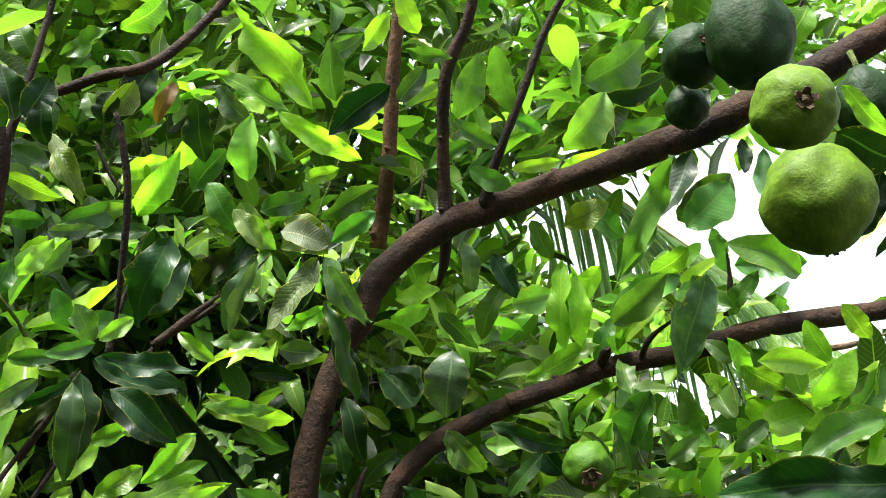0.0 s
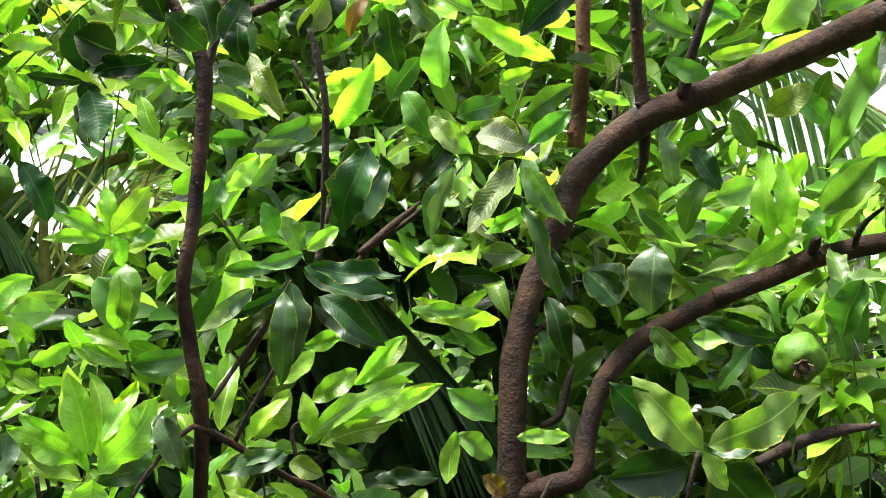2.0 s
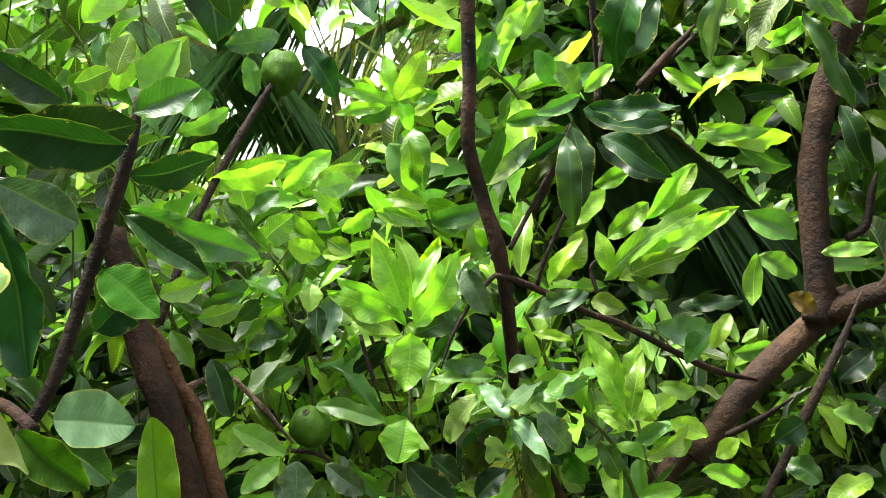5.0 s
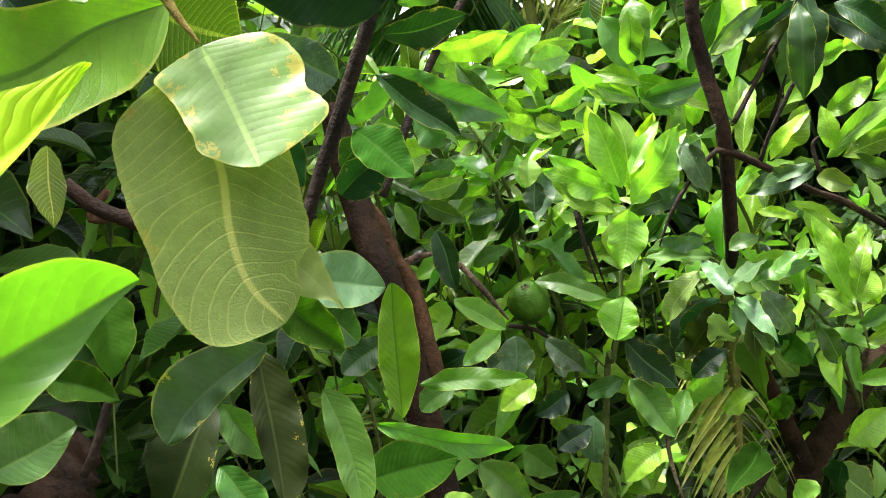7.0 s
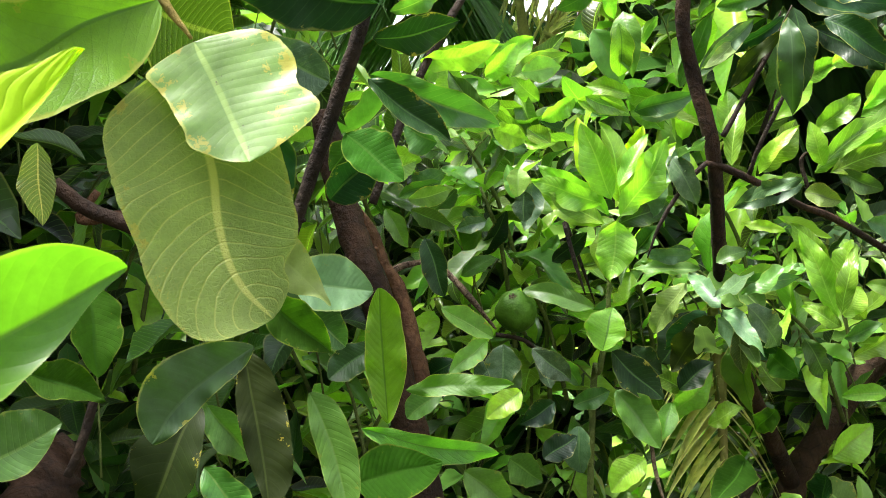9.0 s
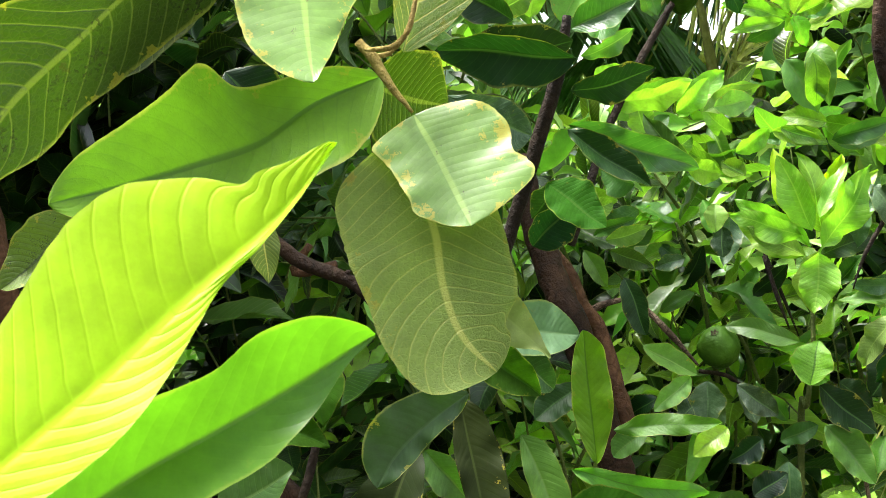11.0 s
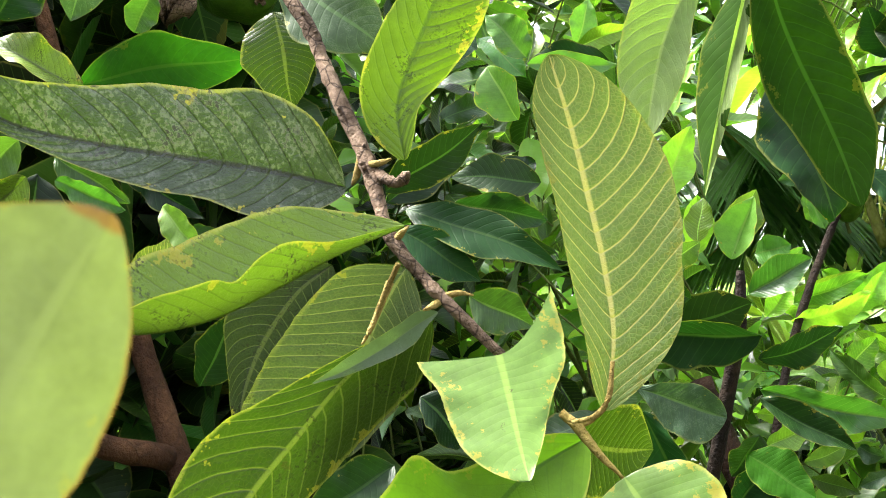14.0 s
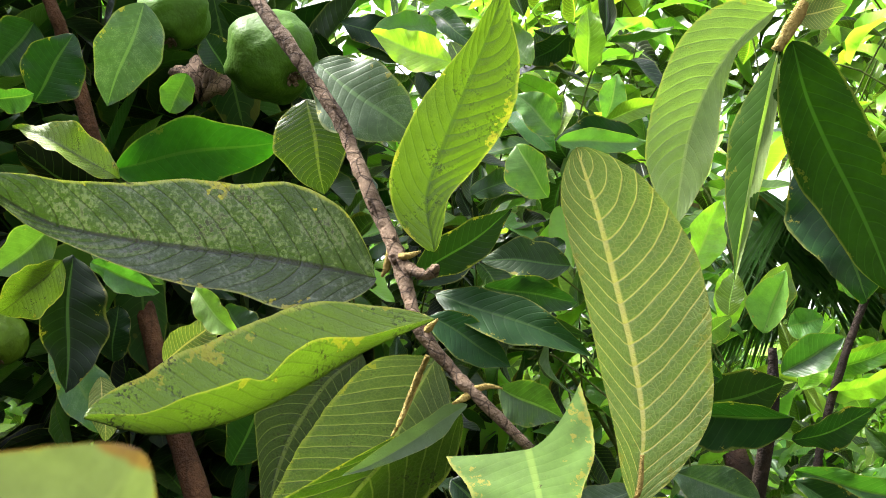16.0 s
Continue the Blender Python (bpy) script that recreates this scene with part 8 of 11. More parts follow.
leaf(left_tree, (-0.4279, 0.5649, 1.3996), (-0.4038, 0.5827, 1.3770), 0.0264, (0.74, -0.60, 0.30), "mid", fold=0.4, sag=0.09, wave=0.04, blunt=1, fine=True)
blade(left_tree, [(-0.4739, 0.3721, 1.3403), (-0.4680, 0.3810, 1.3441), (-0.4621, 0.3899, 1.3484), (-0.4563, 0.3986, 1.3536), (-0.4508, 0.4070, 1.3598)], [0.0, 9.4, 18.5, 19.1, 19.2, 16.6, 13.3, 0.0], [0.0, 8.7, 11.7, 12.4, 10.8, 7.6, 3.6, 0.0], (0.74, -0.63, 0.25), "mid", lift=(0.1, 0.3), wave=0.8, relief=0.1, label="glossy green leaf near the trunk")
leaf(left_tree, (-0.5174, 0.4414, 1.3731), (-0.4772, 0.4613, 1.3585), 0.0269, (0.52, -0.66, 0.53), "deep", fold=0.6, sag=-0.03, wave=0.06, blunt=0.8, fine=True)
leaf(left_tree, (-0.4909, 0.4621, 1.4197), (-0.4717, 0.4511, 1.3724), 0.0322, (0.83, -0.36, 0.42), "deep", fold=0.4, sag=0.03, wave=0.04, blunt=0.8, fine=True)
leaf(left_tree, (-0.4875, 0.4269, 1.4963), (-0.4904, 0.4316, 1.4528), 0.0203, (0.53, -0.84, -0.13), "under", fold=0.3, sag=-0.03, wave=0.04, blunt=0.6, fine=True)
leaf(left_tree, (-0.3914, 0.6620, 1.2653), (-0.3621, 0.6648, 1.2465), 0.0203, (0.19, -0.97, 0.15), "pale", sag=0.03, wave=0.08, blunt=0.8, fine=True)
leaf(left_tree, (-0.3935, 0.7706, 1.2166), (-0.3503, 0.7851, 1.2389), 0.0262, (0.22, -0.96, 0.20), "mid", fold=0.5, sag=-0.03, wave=0.04, blunt=0.8, fine=True)
leaf(left_tree, (-0.4207, 0.7601, 1.2579), (-0.3899, 0.7853, 1.2263), 0.0310, (0.64, -0.77, 0.01), "mid", fold=0.4, sag=0.03, wave=0.06, blunt=0.6, fine=True)
leaf(left_tree, (-0.4551, 0.8880, 1.3306), (-0.4526, 0.8791, 1.2925), 0.0309, (0.37, -0.90, 0.24), "grey", fold=0.4, sag=-0.03, wave=0.06, blunt=0.6, fine=True)
leaf(left_tree, (-0.4343, 0.8994, 1.3271), (-0.4069, 0.9177, 1.3010), 0.0250, (0.61, -0.78, 0.10), "grey", fold=0.5, sag=0.09, wave=0.08, blunt=0.8, fine=True)
leaf(left_tree, (-0.4922, 0.8477, 1.3633), (-0.4592, 0.8773, 1.3374), 0.0254, (0.77, -0.50, 0.40), "pale", fold=0.6, sag=-0.06, wave=0.04, blunt=1, fine=True)
leaf(left_tree, (-0.4584, 0.8639, 1.3373), (-0.4776, 0.8371, 1.3114), 0.0225, (0.51, -0.76, 0.41), "pale", fold=0.6, sag=-0.03, wave=0.08, blunt=0.8, fine=True)
leaf(left_tree, (-0.3943, 0.9561, 1.3208), (-0.3912, 0.9681, 1.3581), 0.0379, (0.17, -0.94, 0.29), "fresh", fold=0.4, sag=0.03, wave=0.08, blunt=0.8, fine=True)
leaf(left_tree, (-0.3879, 0.9598, 1.3209), (-0.3472, 0.9804, 1.2806), 0.0338, (0.65, -0.70, 0.30), "dark", fold=0.4, sag=-0.06, wave=0.04, blunt=0.8, fine=True)
leaf(left_tree, (-0.3826, 0.9588, 1.2879), (-0.3431, 0.9652, 1.2410), 0.0332, (0.49, -0.82, 0.30), "mid", fold=0.5, sag=-0.06, wave=0.08, blunt=0.8, fine=True)
leaf(left_tree, (-0.3889, 0.8951, 1.2688), (-0.3846, 0.8963, 1.2297), 0.0300, (0.10, -0.99, -0.02), "grey", fold=0.5, sag=0.09, wave=0.04, blunt=0.8, fine=True)
leaf(left_tree, (-0.3911, 0.9282, 1.3619), (-0.4478, 0.9068, 1.3755), 0.0202, (0.41, -0.80, 0.45), "mid", fold=0.4, sag=0.09, wave=0.04, blunt=1, fine=True)
leaf(left_tree, (-0.5217, 0.8415, 1.4508), (-0.4907, 0.8638, 1.4607), 0.0202, (0.62, -0.71, -0.33), "pale", fold=0.3, sag=0.06, wave=0.06, blunt=0.6, fine=True)
leaf(left_tree, (-0.4642, 0.8722, 1.4343), (-0.4884, 0.8633, 1.4264), 0.0168, (0.29, -0.94, 0.17), "grey", fold=0.6, sag=0.09, wave=0.06, blunt=0.6, fine=True)
leaf(left_tree, (-0.4928, 0.7994, 1.4454), (-0.4570, 0.8054, 1.4311), 0.0178, (0.10, -0.98, -0.17), "mid", fold=0.3, sag=-0.06, wave=0.04, blunt=0.6, fine=True)
leaf(left_tree, (-0.4671, 0.9334, 1.4763), (-0.4638, 0.9255, 1.4522), 0.0225, (0.49, -0.81, 0.33), "pale", fold=0.6, sag=0.09, wave=0.06, blunt=1, fine=True)
leaf(left_tree, (-0.4617, 0.9342, 1.4569), (-0.4601, 0.9319, 1.4302), 0.0215, (0.15, -0.98, 0.09), "grey", fold=0.3, sag=0.03, wave=0.06, blunt=0.8, fine=True)
leaf(left_tree, (-0.4820, 0.8030, 1.4236), (-0.4639, 0.8033, 1.3790), 0.0241, (0.52, -0.83, 0.21), "dark", fold=0.6, sag=0.03, wave=0.04, blunt=1, fine=True)
leaf(left_tree, (-0.3574, 1.1003, 1.3834), (-0.4020, 1.0628, 1.3886), 0.0201, (0.65, -0.75, 0.14), "pale", fold=0.4, sag=0.06, wave=0.08, blunt=0.6, fine=True)
leaf(left_tree, (-0.3663, 1.0972, 1.3992), (-0.3918, 1.0753, 1.3957), 0.0145, (0.63, -0.76, 0.16), "grey", fold=0.3, sag=0.06, wave=0.04, blunt=1, fine=True)
leaf(left_tree, (-0.3276, 1.1160, 1.3731), (-0.2786, 1.1482, 1.3802), 0.0259, (0.54, -0.84, 0.08), "mid", fold=0.6, sag=0.03, wave=0.04, blunt=0.6, fine=True)
leaf(left_tree, (-0.3558, 1.0961, 1.3409), (-0.3834, 1.0724, 1.2931), 0.0370, (0.16, -0.92, 0.36), "dark", sag=0.06, wave=0.04, blunt=1, fine=True)
leaf(left_tree, (-0.3374, 1.1069, 1.3437), (-0.2935, 1.1149, 1.2991), 0.0326, (0.37, -0.91, 0.20), "dark", fold=0.5, sag=0.09, wave=0.04, blunt=0.8, fine=True)
leaf(left_tree, (-0.3178, 1.1415, 1.3468), (-0.2830, 1.1420, 1.3113), 0.0324, (0.34, -0.89, 0.32), "dark", fold=0.5, sag=0.09, wave=0.06, blunt=1, fine=True)
leaf(left_tree, (-0.3427, 1.0854, 1.3827), (-0.3114, 1.0857, 1.3522), 0.0309, (0.12, -0.99, 0.12), "pale", fold=0.3, sag=-0.03, wave=0.08, blunt=1, fine=True)
leaf(left_tree, (-0.4318, 0.6049, 1.4625), (-0.4037, 0.6126, 1.4904), 0.0299, (0.53, -0.78, -0.32), "dark", fold=0.4, sag=-0.03, wave=0.04, blunt=0.8, fine=True)
leaf(left_tree, (-0.4162, 0.6188, 1.5042), (-0.4370, 0.6121, 1.4797), 0.0282, (0.67, -0.62, -0.40), "dark", fold=0.3, sag=0.03, wave=0.08, blunt=0.6, fine=True)
leaf(left_tree, (-0.5203, 0.8559, 1.5640), (-0.4538, 0.8686, 1.5765), 0.0239, (0.26, -0.78, -0.57), "young", fold=0.3, sag=0.06, wave=0.08, blunt=1, fine=True)
leaf(left_tree, (-0.5194, 0.7876, 1.4724), (-0.4918, 0.8058, 1.4836), 0.0214, (0.53, -0.85, 0.08), "young", fold=0.4, sag=-0.03, wave=0.04, blunt=1, fine=True)
leaf(left_tree, (-0.5340, 0.9574, 1.5106), (-0.5136, 0.9837, 1.5367), 0.0284, (0.82, -0.57, -0.06), "young", sag=-0.03, wave=0.08, blunt=0.8, fine=True)
leaf(left_tree, (-0.5118, 0.9700, 1.5108), (-0.4810, 0.9771, 1.5009), 0.0242, (0.17, -0.97, -0.17), "young", sag=-0.03, wave=0.08, blunt=0.8, fine=True)
leaf(left_tree, (-0.4927, 0.9870, 1.5619), (-0.4632, 1.0079, 1.5675), 0.0236, (0.58, -0.82, 0.00), "pale", sag=0.03, wave=0.06, blunt=0.8, fine=True)
leaf(left_tree, (-0.5447, 0.9549, 1.5410), (-0.5518, 0.9464, 1.5709), 0.0273, (0.68, -0.73, -0.05), "young", fold=0.4, sag=0.06, wave=0.06, blunt=0.8, fine=True)
leaf(left_tree, (-0.4881, 1.1028, 1.5410), (-0.4432, 1.1177, 1.5301), 0.0210, (0.31, -0.95, -0.02), "young", fold=0.6, sag=-0.03, wave=0.04, blunt=1, fine=True)
leaf(left_tree, (-0.4338, 1.1317, 1.5249), (-0.3965, 1.1646, 1.5451), 0.0274, (0.68, -0.73, -0.05), "mid", fold=0.6, sag=0.09, wave=0.04, blunt=0.8, fine=True)
leaf(left_tree, (-0.3836, 1.0619, 1.4764), (-0.3902, 1.0537, 1.4297), 0.0220, (0.26, -0.96, 0.13), "grey", sag=0.09, wave=0.08, blunt=1, fine=True)
leaf(left_tree, (-0.5101, 0.7897, 1.4461), (-0.4956, 0.8000, 1.4152), 0.0187, (0.48, -0.88, -0.07), "mid", fold=0.6, sag=0.06, wave=0.04, blunt=0.6, fine=True)
leaf(left_tree, (-0.4842, 0.7349, 1.3488), (-0.5083, 0.7114, 1.3246), 0.0273, (0.40, -0.82, 0.41), "dark", fold=0.3, sag=-0.03, wave=0.06, blunt=1, fine=True)
leaf(left_tree, (-0.4635, 0.7994, 1.3062), (-0.4862, 0.7861, 1.2836), 0.0244, (0.20, -0.92, 0.34), "mid", fold=0.4, sag=0.03, wave=0.04, blunt=1, fine=True)
leaf(left_tree, (-0.4098, 0.8300, 1.3067), (-0.4283, 0.8089, 1.2861), 0.0233, (0.46, -0.79, 0.40), "young", fold=0.5, sag=0.09, wave=0.08, blunt=0.8, fine=True)
leaf(left_tree, (-0.3863, 0.8423, 1.2982), (-0.4052, 0.8215, 1.2820), 0.0235, (0.66, -0.73, 0.17), "dark", fold=0.6, sag=0.06, wave=0.08, blunt=0.8, fine=True)
leaf(left_tree, (-0.3913, 0.8342, 1.2543), (-0.3718, 0.8542, 1.2707), 0.0235, (0.42, -0.78, 0.46), "dark", fold=0.3, sag=0.03, wave=0.06, blunt=0.6, fine=True)
leaf(left_tree, (-0.4143, 0.8211, 1.2540), (-0.3882, 0.8282, 1.2381), 0.0303, (0.22, -0.97, -0.08), "mid", fold=0.3, sag=0.03, wave=0.06, blunt=0.6, fine=True)
leaf(left_tree, (-0.3571, 0.9664, 1.2300), (-0.3804, 0.9485, 1.2009), 0.0324, (0.10, -0.88, 0.46), "young", fold=0.6, sag=0.09, wave=0.08, blunt=0.8, fine=True)
leaf(left_tree, (-0.3515, 1.0333, 1.2787), (-0.3251, 1.0468, 1.3051), 0.0283, (0.07, -0.91, 0.40), "dark", fold=0.3, sag=0.09, wave=0.06, blunt=0.6, fine=True)
leaf(left_tree, (-0.2831, 1.1869, 1.2715), (-0.2569, 1.2124, 1.2928), 0.0295, (0.54, -0.79, 0.29), "dark", fold=0.6, sag=-0.06, wave=0.08, blunt=0.8, fine=True)
leaf(left_tree, (-0.2709, 1.2972, 1.1694), (-0.2374, 1.3274, 1.2044), 0.0416, (0.62, -0.78, 0.09), "young", fold=0.4, sag=0.06, wave=0.04, blunt=0.6, fine=True)
leaf(left_tree, (-0.2463, 1.3040, 1.1096), (-0.2779, 1.2802, 1.1476), 0.0417, (0.75, -0.63, 0.23), "pale", sag=-0.06, wave=0.04, blunt=1, fine=True)
leaf(left_tree, (-0.3488, 1.1355, 1.1544), (-0.3179, 1.1413, 1.1915), 0.0326, (0.10, -0.99, 0.07), "young", fold=0.5, sag=0.06, wave=0.06, blunt=1, fine=True)
leaf(near_tree, (-0.6150, 0.2755, 1.7254), (-0.5898, 0.3038, 1.6924), 0.0236, (0.65, -0.75, -0.15), "mid", fold=0.6, sag=0.03, wave=0.08, blunt=0.6, fine=True)
leaf(near_tree, (-0.5899, 0.3006, 1.7121), (-0.5477, 0.3233, 1.6756), 0.0206, (0.36, -0.92, -0.16), "dark", fold=0.4, sag=-0.06, wave=0.04, blunt=0.6, fine=True)
leaf(near_tree, (-0.6177, 0.2740, 1.6465), (-0.6188, 0.2734, 1.6106), 0.0194, (0.94, -0.35, -0.02), "under", fold=0.3, sag=0.09, wave=0.06, blunt=0.8, fine=True)
leaf(near_tree, (-0.4583, 0.3756, 1.6665), (-0.4330, 0.4172, 1.6960), 0.0256, (0.87, -0.48, -0.07), "dark", fold=0.6, sag=-0.03, wave=0.04, blunt=0.8, fine=True)
leaf(near_tree, (-0.4198, 0.3858, 1.6594), (-0.3947, 0.4265, 1.6442), 0.0208, (0.75, -0.58, -0.32), "dark", fold=0.3, sag=0.06, wave=0.08, blunt=0.6, fine=True)
leaf(near_tree, (-0.4208, 0.3850, 1.6483), (-0.3797, 0.4106, 1.6248), 0.0188, (0.34, -0.87, -0.36), "dark", fold=0.4, sag=-0.03, wave=0.04, blunt=0.6, fine=True)
leaf(near_tree, (-0.4572, 0.3782, 1.5648), (-0.4505, 0.3952, 1.5364), 0.0378, (0.97, -0.21, 0.10), "dark", fold=0.5, sag=0.09, wave=0.06, blunt=1, fine=True)
leaf(near_tree, (-0.5085, 0.3284, 1.4984), (-0.5360, 0.2974, 1.4612), 0.0297, (0.61, -0.77, 0.19), "olive", fold=0.4, sag=-0.03, wave=0.04, blunt=1, fine=True)
leaf(near_tree, (-0.4705, 0.3656, 1.5322), (-0.4945, 0.3238, 1.5129), 0.0339, (0.75, -0.58, 0.32), "dark", fold=0.4, sag=0.03, wave=0.08, blunt=0.8, fine=True)
leaf(near_tree, (-0.9433, 0.4314, 1.5418), (-0.9217, 0.4481, 1.4831), 0.0629, (0.94, -0.14, 0.31), "dark", fold=0.5, sag=-0.03, wave=0.04, blunt=0.6, fine=True)
leaf(near_tree, (-0.6059, 0.3431, 1.5860), (-0.5835, 0.3604, 1.6250), 0.0336, (0.88, -0.26, -0.39), "dark", fold=0.3, sag=-0.03, wave=0.04, blunt=0.8, fine=True)
leaf(near_tree, (-0.5380, 0.5057, 1.8220), (-0.5750, 0.4727, 1.8519), 0.0290, (0.67, -0.74, 0.02), "young", fold=0.4, sag=-0.06, wave=0.08, blunt=0.6, fine=True)
leaf(near_tree, (-0.5013, 0.5548, 1.7653), (-0.5160, 0.5378, 1.7973), 0.0290, (0.81, -0.59, 0.06), "mid", fold=0.4, sag=0.06, wave=0.08, blunt=0.6, fine=True)
leaf(near_tree, (-0.5020, 0.5547, 1.7616), (-0.4662, 0.6044, 1.7540), 0.0185, (0.81, -0.58, -0.00), "mid", fold=0.3, sag=-0.06, wave=0.04, blunt=0.6, fine=True)
leaf(near_tree, (-0.4995, 0.5348, 1.7230), (-0.5123, 0.5276, 1.7614), 0.0348, (0.33, -0.94, -0.07), "pale", fold=0.6, sag=0.06, wave=0.04, blunt=0.8, fine=True)
leaf(near_tree, (-0.5725, 0.6864, 1.8392), (-0.5597, 0.6839, 1.8888), 0.0278, (0.67, -0.71, -0.21), "young", fold=0.6, sag=0.09, wave=0.06, blunt=0.6, fine=True)
leaf(near_tree, (-0.5708, 0.6952, 1.8005), (-0.5582, 0.7066, 1.8364), 0.0246, (0.87, -0.47, -0.15), "pale", fold=0.3, sag=0.06, wave=0.08, blunt=0.6, fine=True)
leaf(near_tree, (-0.5708, 0.6952, 1.8005), (-0.5293, 0.7163, 1.8058), 0.0186, (0.46, -0.81, -0.36), "young", fold=0.5, sag=-0.06, wave=0.04, blunt=1, fine=True)
leaf(near_tree, (-0.5181, 0.7008, 1.6712), (-0.5008, 0.7291, 1.7226), 0.0324, (0.91, -0.41, -0.08), "young", fold=0.3, sag=-0.06, wave=0.06, blunt=0.6, fine=True)
leaf(near_tree, (-0.4919, 0.7379, 1.6192), (-0.4666, 0.7425, 1.6621), 0.0356, (0.11, -0.99, 0.04), "pale", fold=0.5, sag=-0.06, wave=0.04, blunt=0.6, fine=True)
leaf(near_tree, (-0.5062, 0.7198, 1.6352), (-0.5017, 0.7306, 1.6679), 0.0224, (0.46, -0.86, 0.22), "young", fold=0.3, sag=0.03, wave=0.04, blunt=0.6, fine=True)
leaf(near_tree, (-0.5639, 0.2312, 1.7223), (-0.5848, 0.2068, 1.7016), 0.0265, (0.83, -0.52, -0.22), "mid", fold=0.4, sag=-0.06, wave=0.04, blunt=0.8, fine=True)
leaf(near_tree, (-0.5649, 0.2335, 1.7037), (-0.5871, 0.2065, 1.6817), 0.0301, (0.81, -0.21, -0.55), "olive", fold=0.4, sag=0.09, wave=0.06, blunt=0.8, fine=True)
leaf(near_tree, (-0.6345, 0.2744, 1.7192), (-0.6312, 0.2596, 1.6405), 0.0455, (1.00, -0.03, 0.05), "dark", fold=0.6, sag=-0.03, wave=0.08, blunt=0.8, fine=True)
leaf(near_tree, (-0.7005, 0.2856, 1.6746), (-0.6995, 0.3177, 1.6165), 0.0343, (0.98, -0.16, -0.07), "grey", fold=0.3, sag=0.06, wave=0.06, blunt=1, fine=True)
leaf(near_tree, (-0.6116, 0.3109, 1.6509), (-0.5883, 0.3339, 1.6690), 0.0260, (0.78, -0.44, -0.44), "under", fold=0.4, sag=0.03, wave=0.08, blunt=1, fine=True)
leaf(near_tree, (-0.5922, 0.2627, 1.7068), (-0.5616, 0.2846, 1.6842), 0.0178, (0.41, -0.87, -0.28), "mid", fold=0.6, sag=-0.03, wave=0.06, blunt=1, fine=True)
leaf(near_tree, (-0.5571, 0.3039, 1.6850), (-0.5377, 0.3135, 1.6562), 0.0198, (0.41, -0.91, -0.03), "pale", fold=0.5, sag=0.06, wave=0.06, blunt=1, fine=True)
leaf(near_tree, (-0.6478, 0.2433, 1.8136), (-0.6302, 0.2592, 1.8129), 0.0184, (0.51, -0.59, -0.63), "mid", fold=0.5, sag=0.09, wave=0.08, blunt=1, fine=True)
leaf(near_tree, (-0.7155, 0.3050, 1.8887), (-0.7354, 0.2834, 1.8584), 0.0474, (0.84, -0.51, -0.19), "dark", fold=0.5, sag=-0.03, wave=0.08, blunt=0.8, fine=True)
leaf(near_tree, (-0.6792, 0.2818, 1.8231), (-0.6569, 0.3017, 1.8613), 0.0403, (0.86, -0.41, -0.29), "dark", fold=0.3, sag=0.06, wave=0.08, blunt=0.8, fine=True)
leaf(near_tree, (-0.6552, 0.3776, 1.8411), (-0.6709, 0.3709, 1.8183), 0.0236, (0.72, -0.61, -0.32), "mid", fold=0.3, sag=-0.03, wave=0.06, blunt=1, fine=True)
leaf(near_tree, (-0.6786, 0.4243, 1.8518), (-0.6774, 0.4091, 1.8786), 0.0264, (0.95, -0.24, -0.18), "dark", fold=0.4, sag=0.06, wave=0.04, blunt=1, fine=True)
leaf(near_tree, (-0.8151, 0.3853, 1.6693), (-0.7963, 0.3851, 1.7087), 0.0272, (0.64, -0.70, -0.31), "dark", sag=0.09, wave=0.08, blunt=1, fine=True)
leaf(near_tree, (-0.5767, 0.3469, 1.6565), (-0.5834, 0.3390, 1.6778), 0.0225, (0.95, -0.24, 0.21), "dark", fold=0.3, sag=-0.06, wave=0.08, blunt=0.8, fine=True)
leaf(near_tree, (-0.4383, 0.4332, 1.6681), (-0.4231, 0.4561, 1.6802), 0.0204, (0.72, -0.63, 0.28), "dark", fold=0.4, sag=0.03, wave=0.08, blunt=1, fine=True)
leaf(main_tree, (0.1100, 1.3493, 1.5063), (0.0350, 1.3120, 1.5673), 0.0596, (0.23, -0.93, -0.28), "pale", fold=0.4, sag=-0.03, wave=0.08, blunt=0.6)
leaf(main_tree, (0.1185, 1.3506, 1.5106), (0.2156, 1.3599, 1.5743), 0.0511, (0.21, -0.96, -0.18), "pale", sag=0.09, wave=0.08, blunt=1)
leaf(main_tree, (0.1122, 1.3399, 1.5019), (0.1412, 1.3466, 1.4661), 0.0289, (0.20, -0.98, -0.02), "pale", fold=0.6, sag=-0.06, wave=0.04, blunt=0.6)
leaf(main_tree, (0.1016, 1.3892, 1.5005), (0.0074, 1.3217, 1.5676), 0.0613, (0.59, -0.81, 0.02), "dark", fold=0.4, sag=-0.06, wave=0.06, blunt=1)
leaf(main_tree, (0.0991, 1.3797, 1.4883), (0.0236, 1.3495, 1.4607), 0.0740, (0.40, -0.91, -0.11), "dark", fold=0.6, sag=-0.03, wave=0.04, blunt=0.8)
leaf(main_tree, (0.1244, 1.3843, 1.4938), (0.1940, 1.4251, 1.4475), 0.0904, (0.06, -0.79, -0.61), "dark", fold=0.4, sag=0.09, wave=0.04, blunt=1)
leaf(main_tree, (0.1263, 1.4045, 1.5008), (0.1978, 1.4215, 1.5484), 0.0538, (-0.10, -0.88, 0.46), "dark", fold=0.4, sag=0.09, wave=0.08, blunt=0.6)
leaf(main_tree, (0.0487, 1.3950, 1.6355), (0.0988, 1.4158, 1.5943), 0.0304, (0.17, -0.95, -0.28), "mid", fold=0.4, sag=0.09, wave=0.06, blunt=0.8)
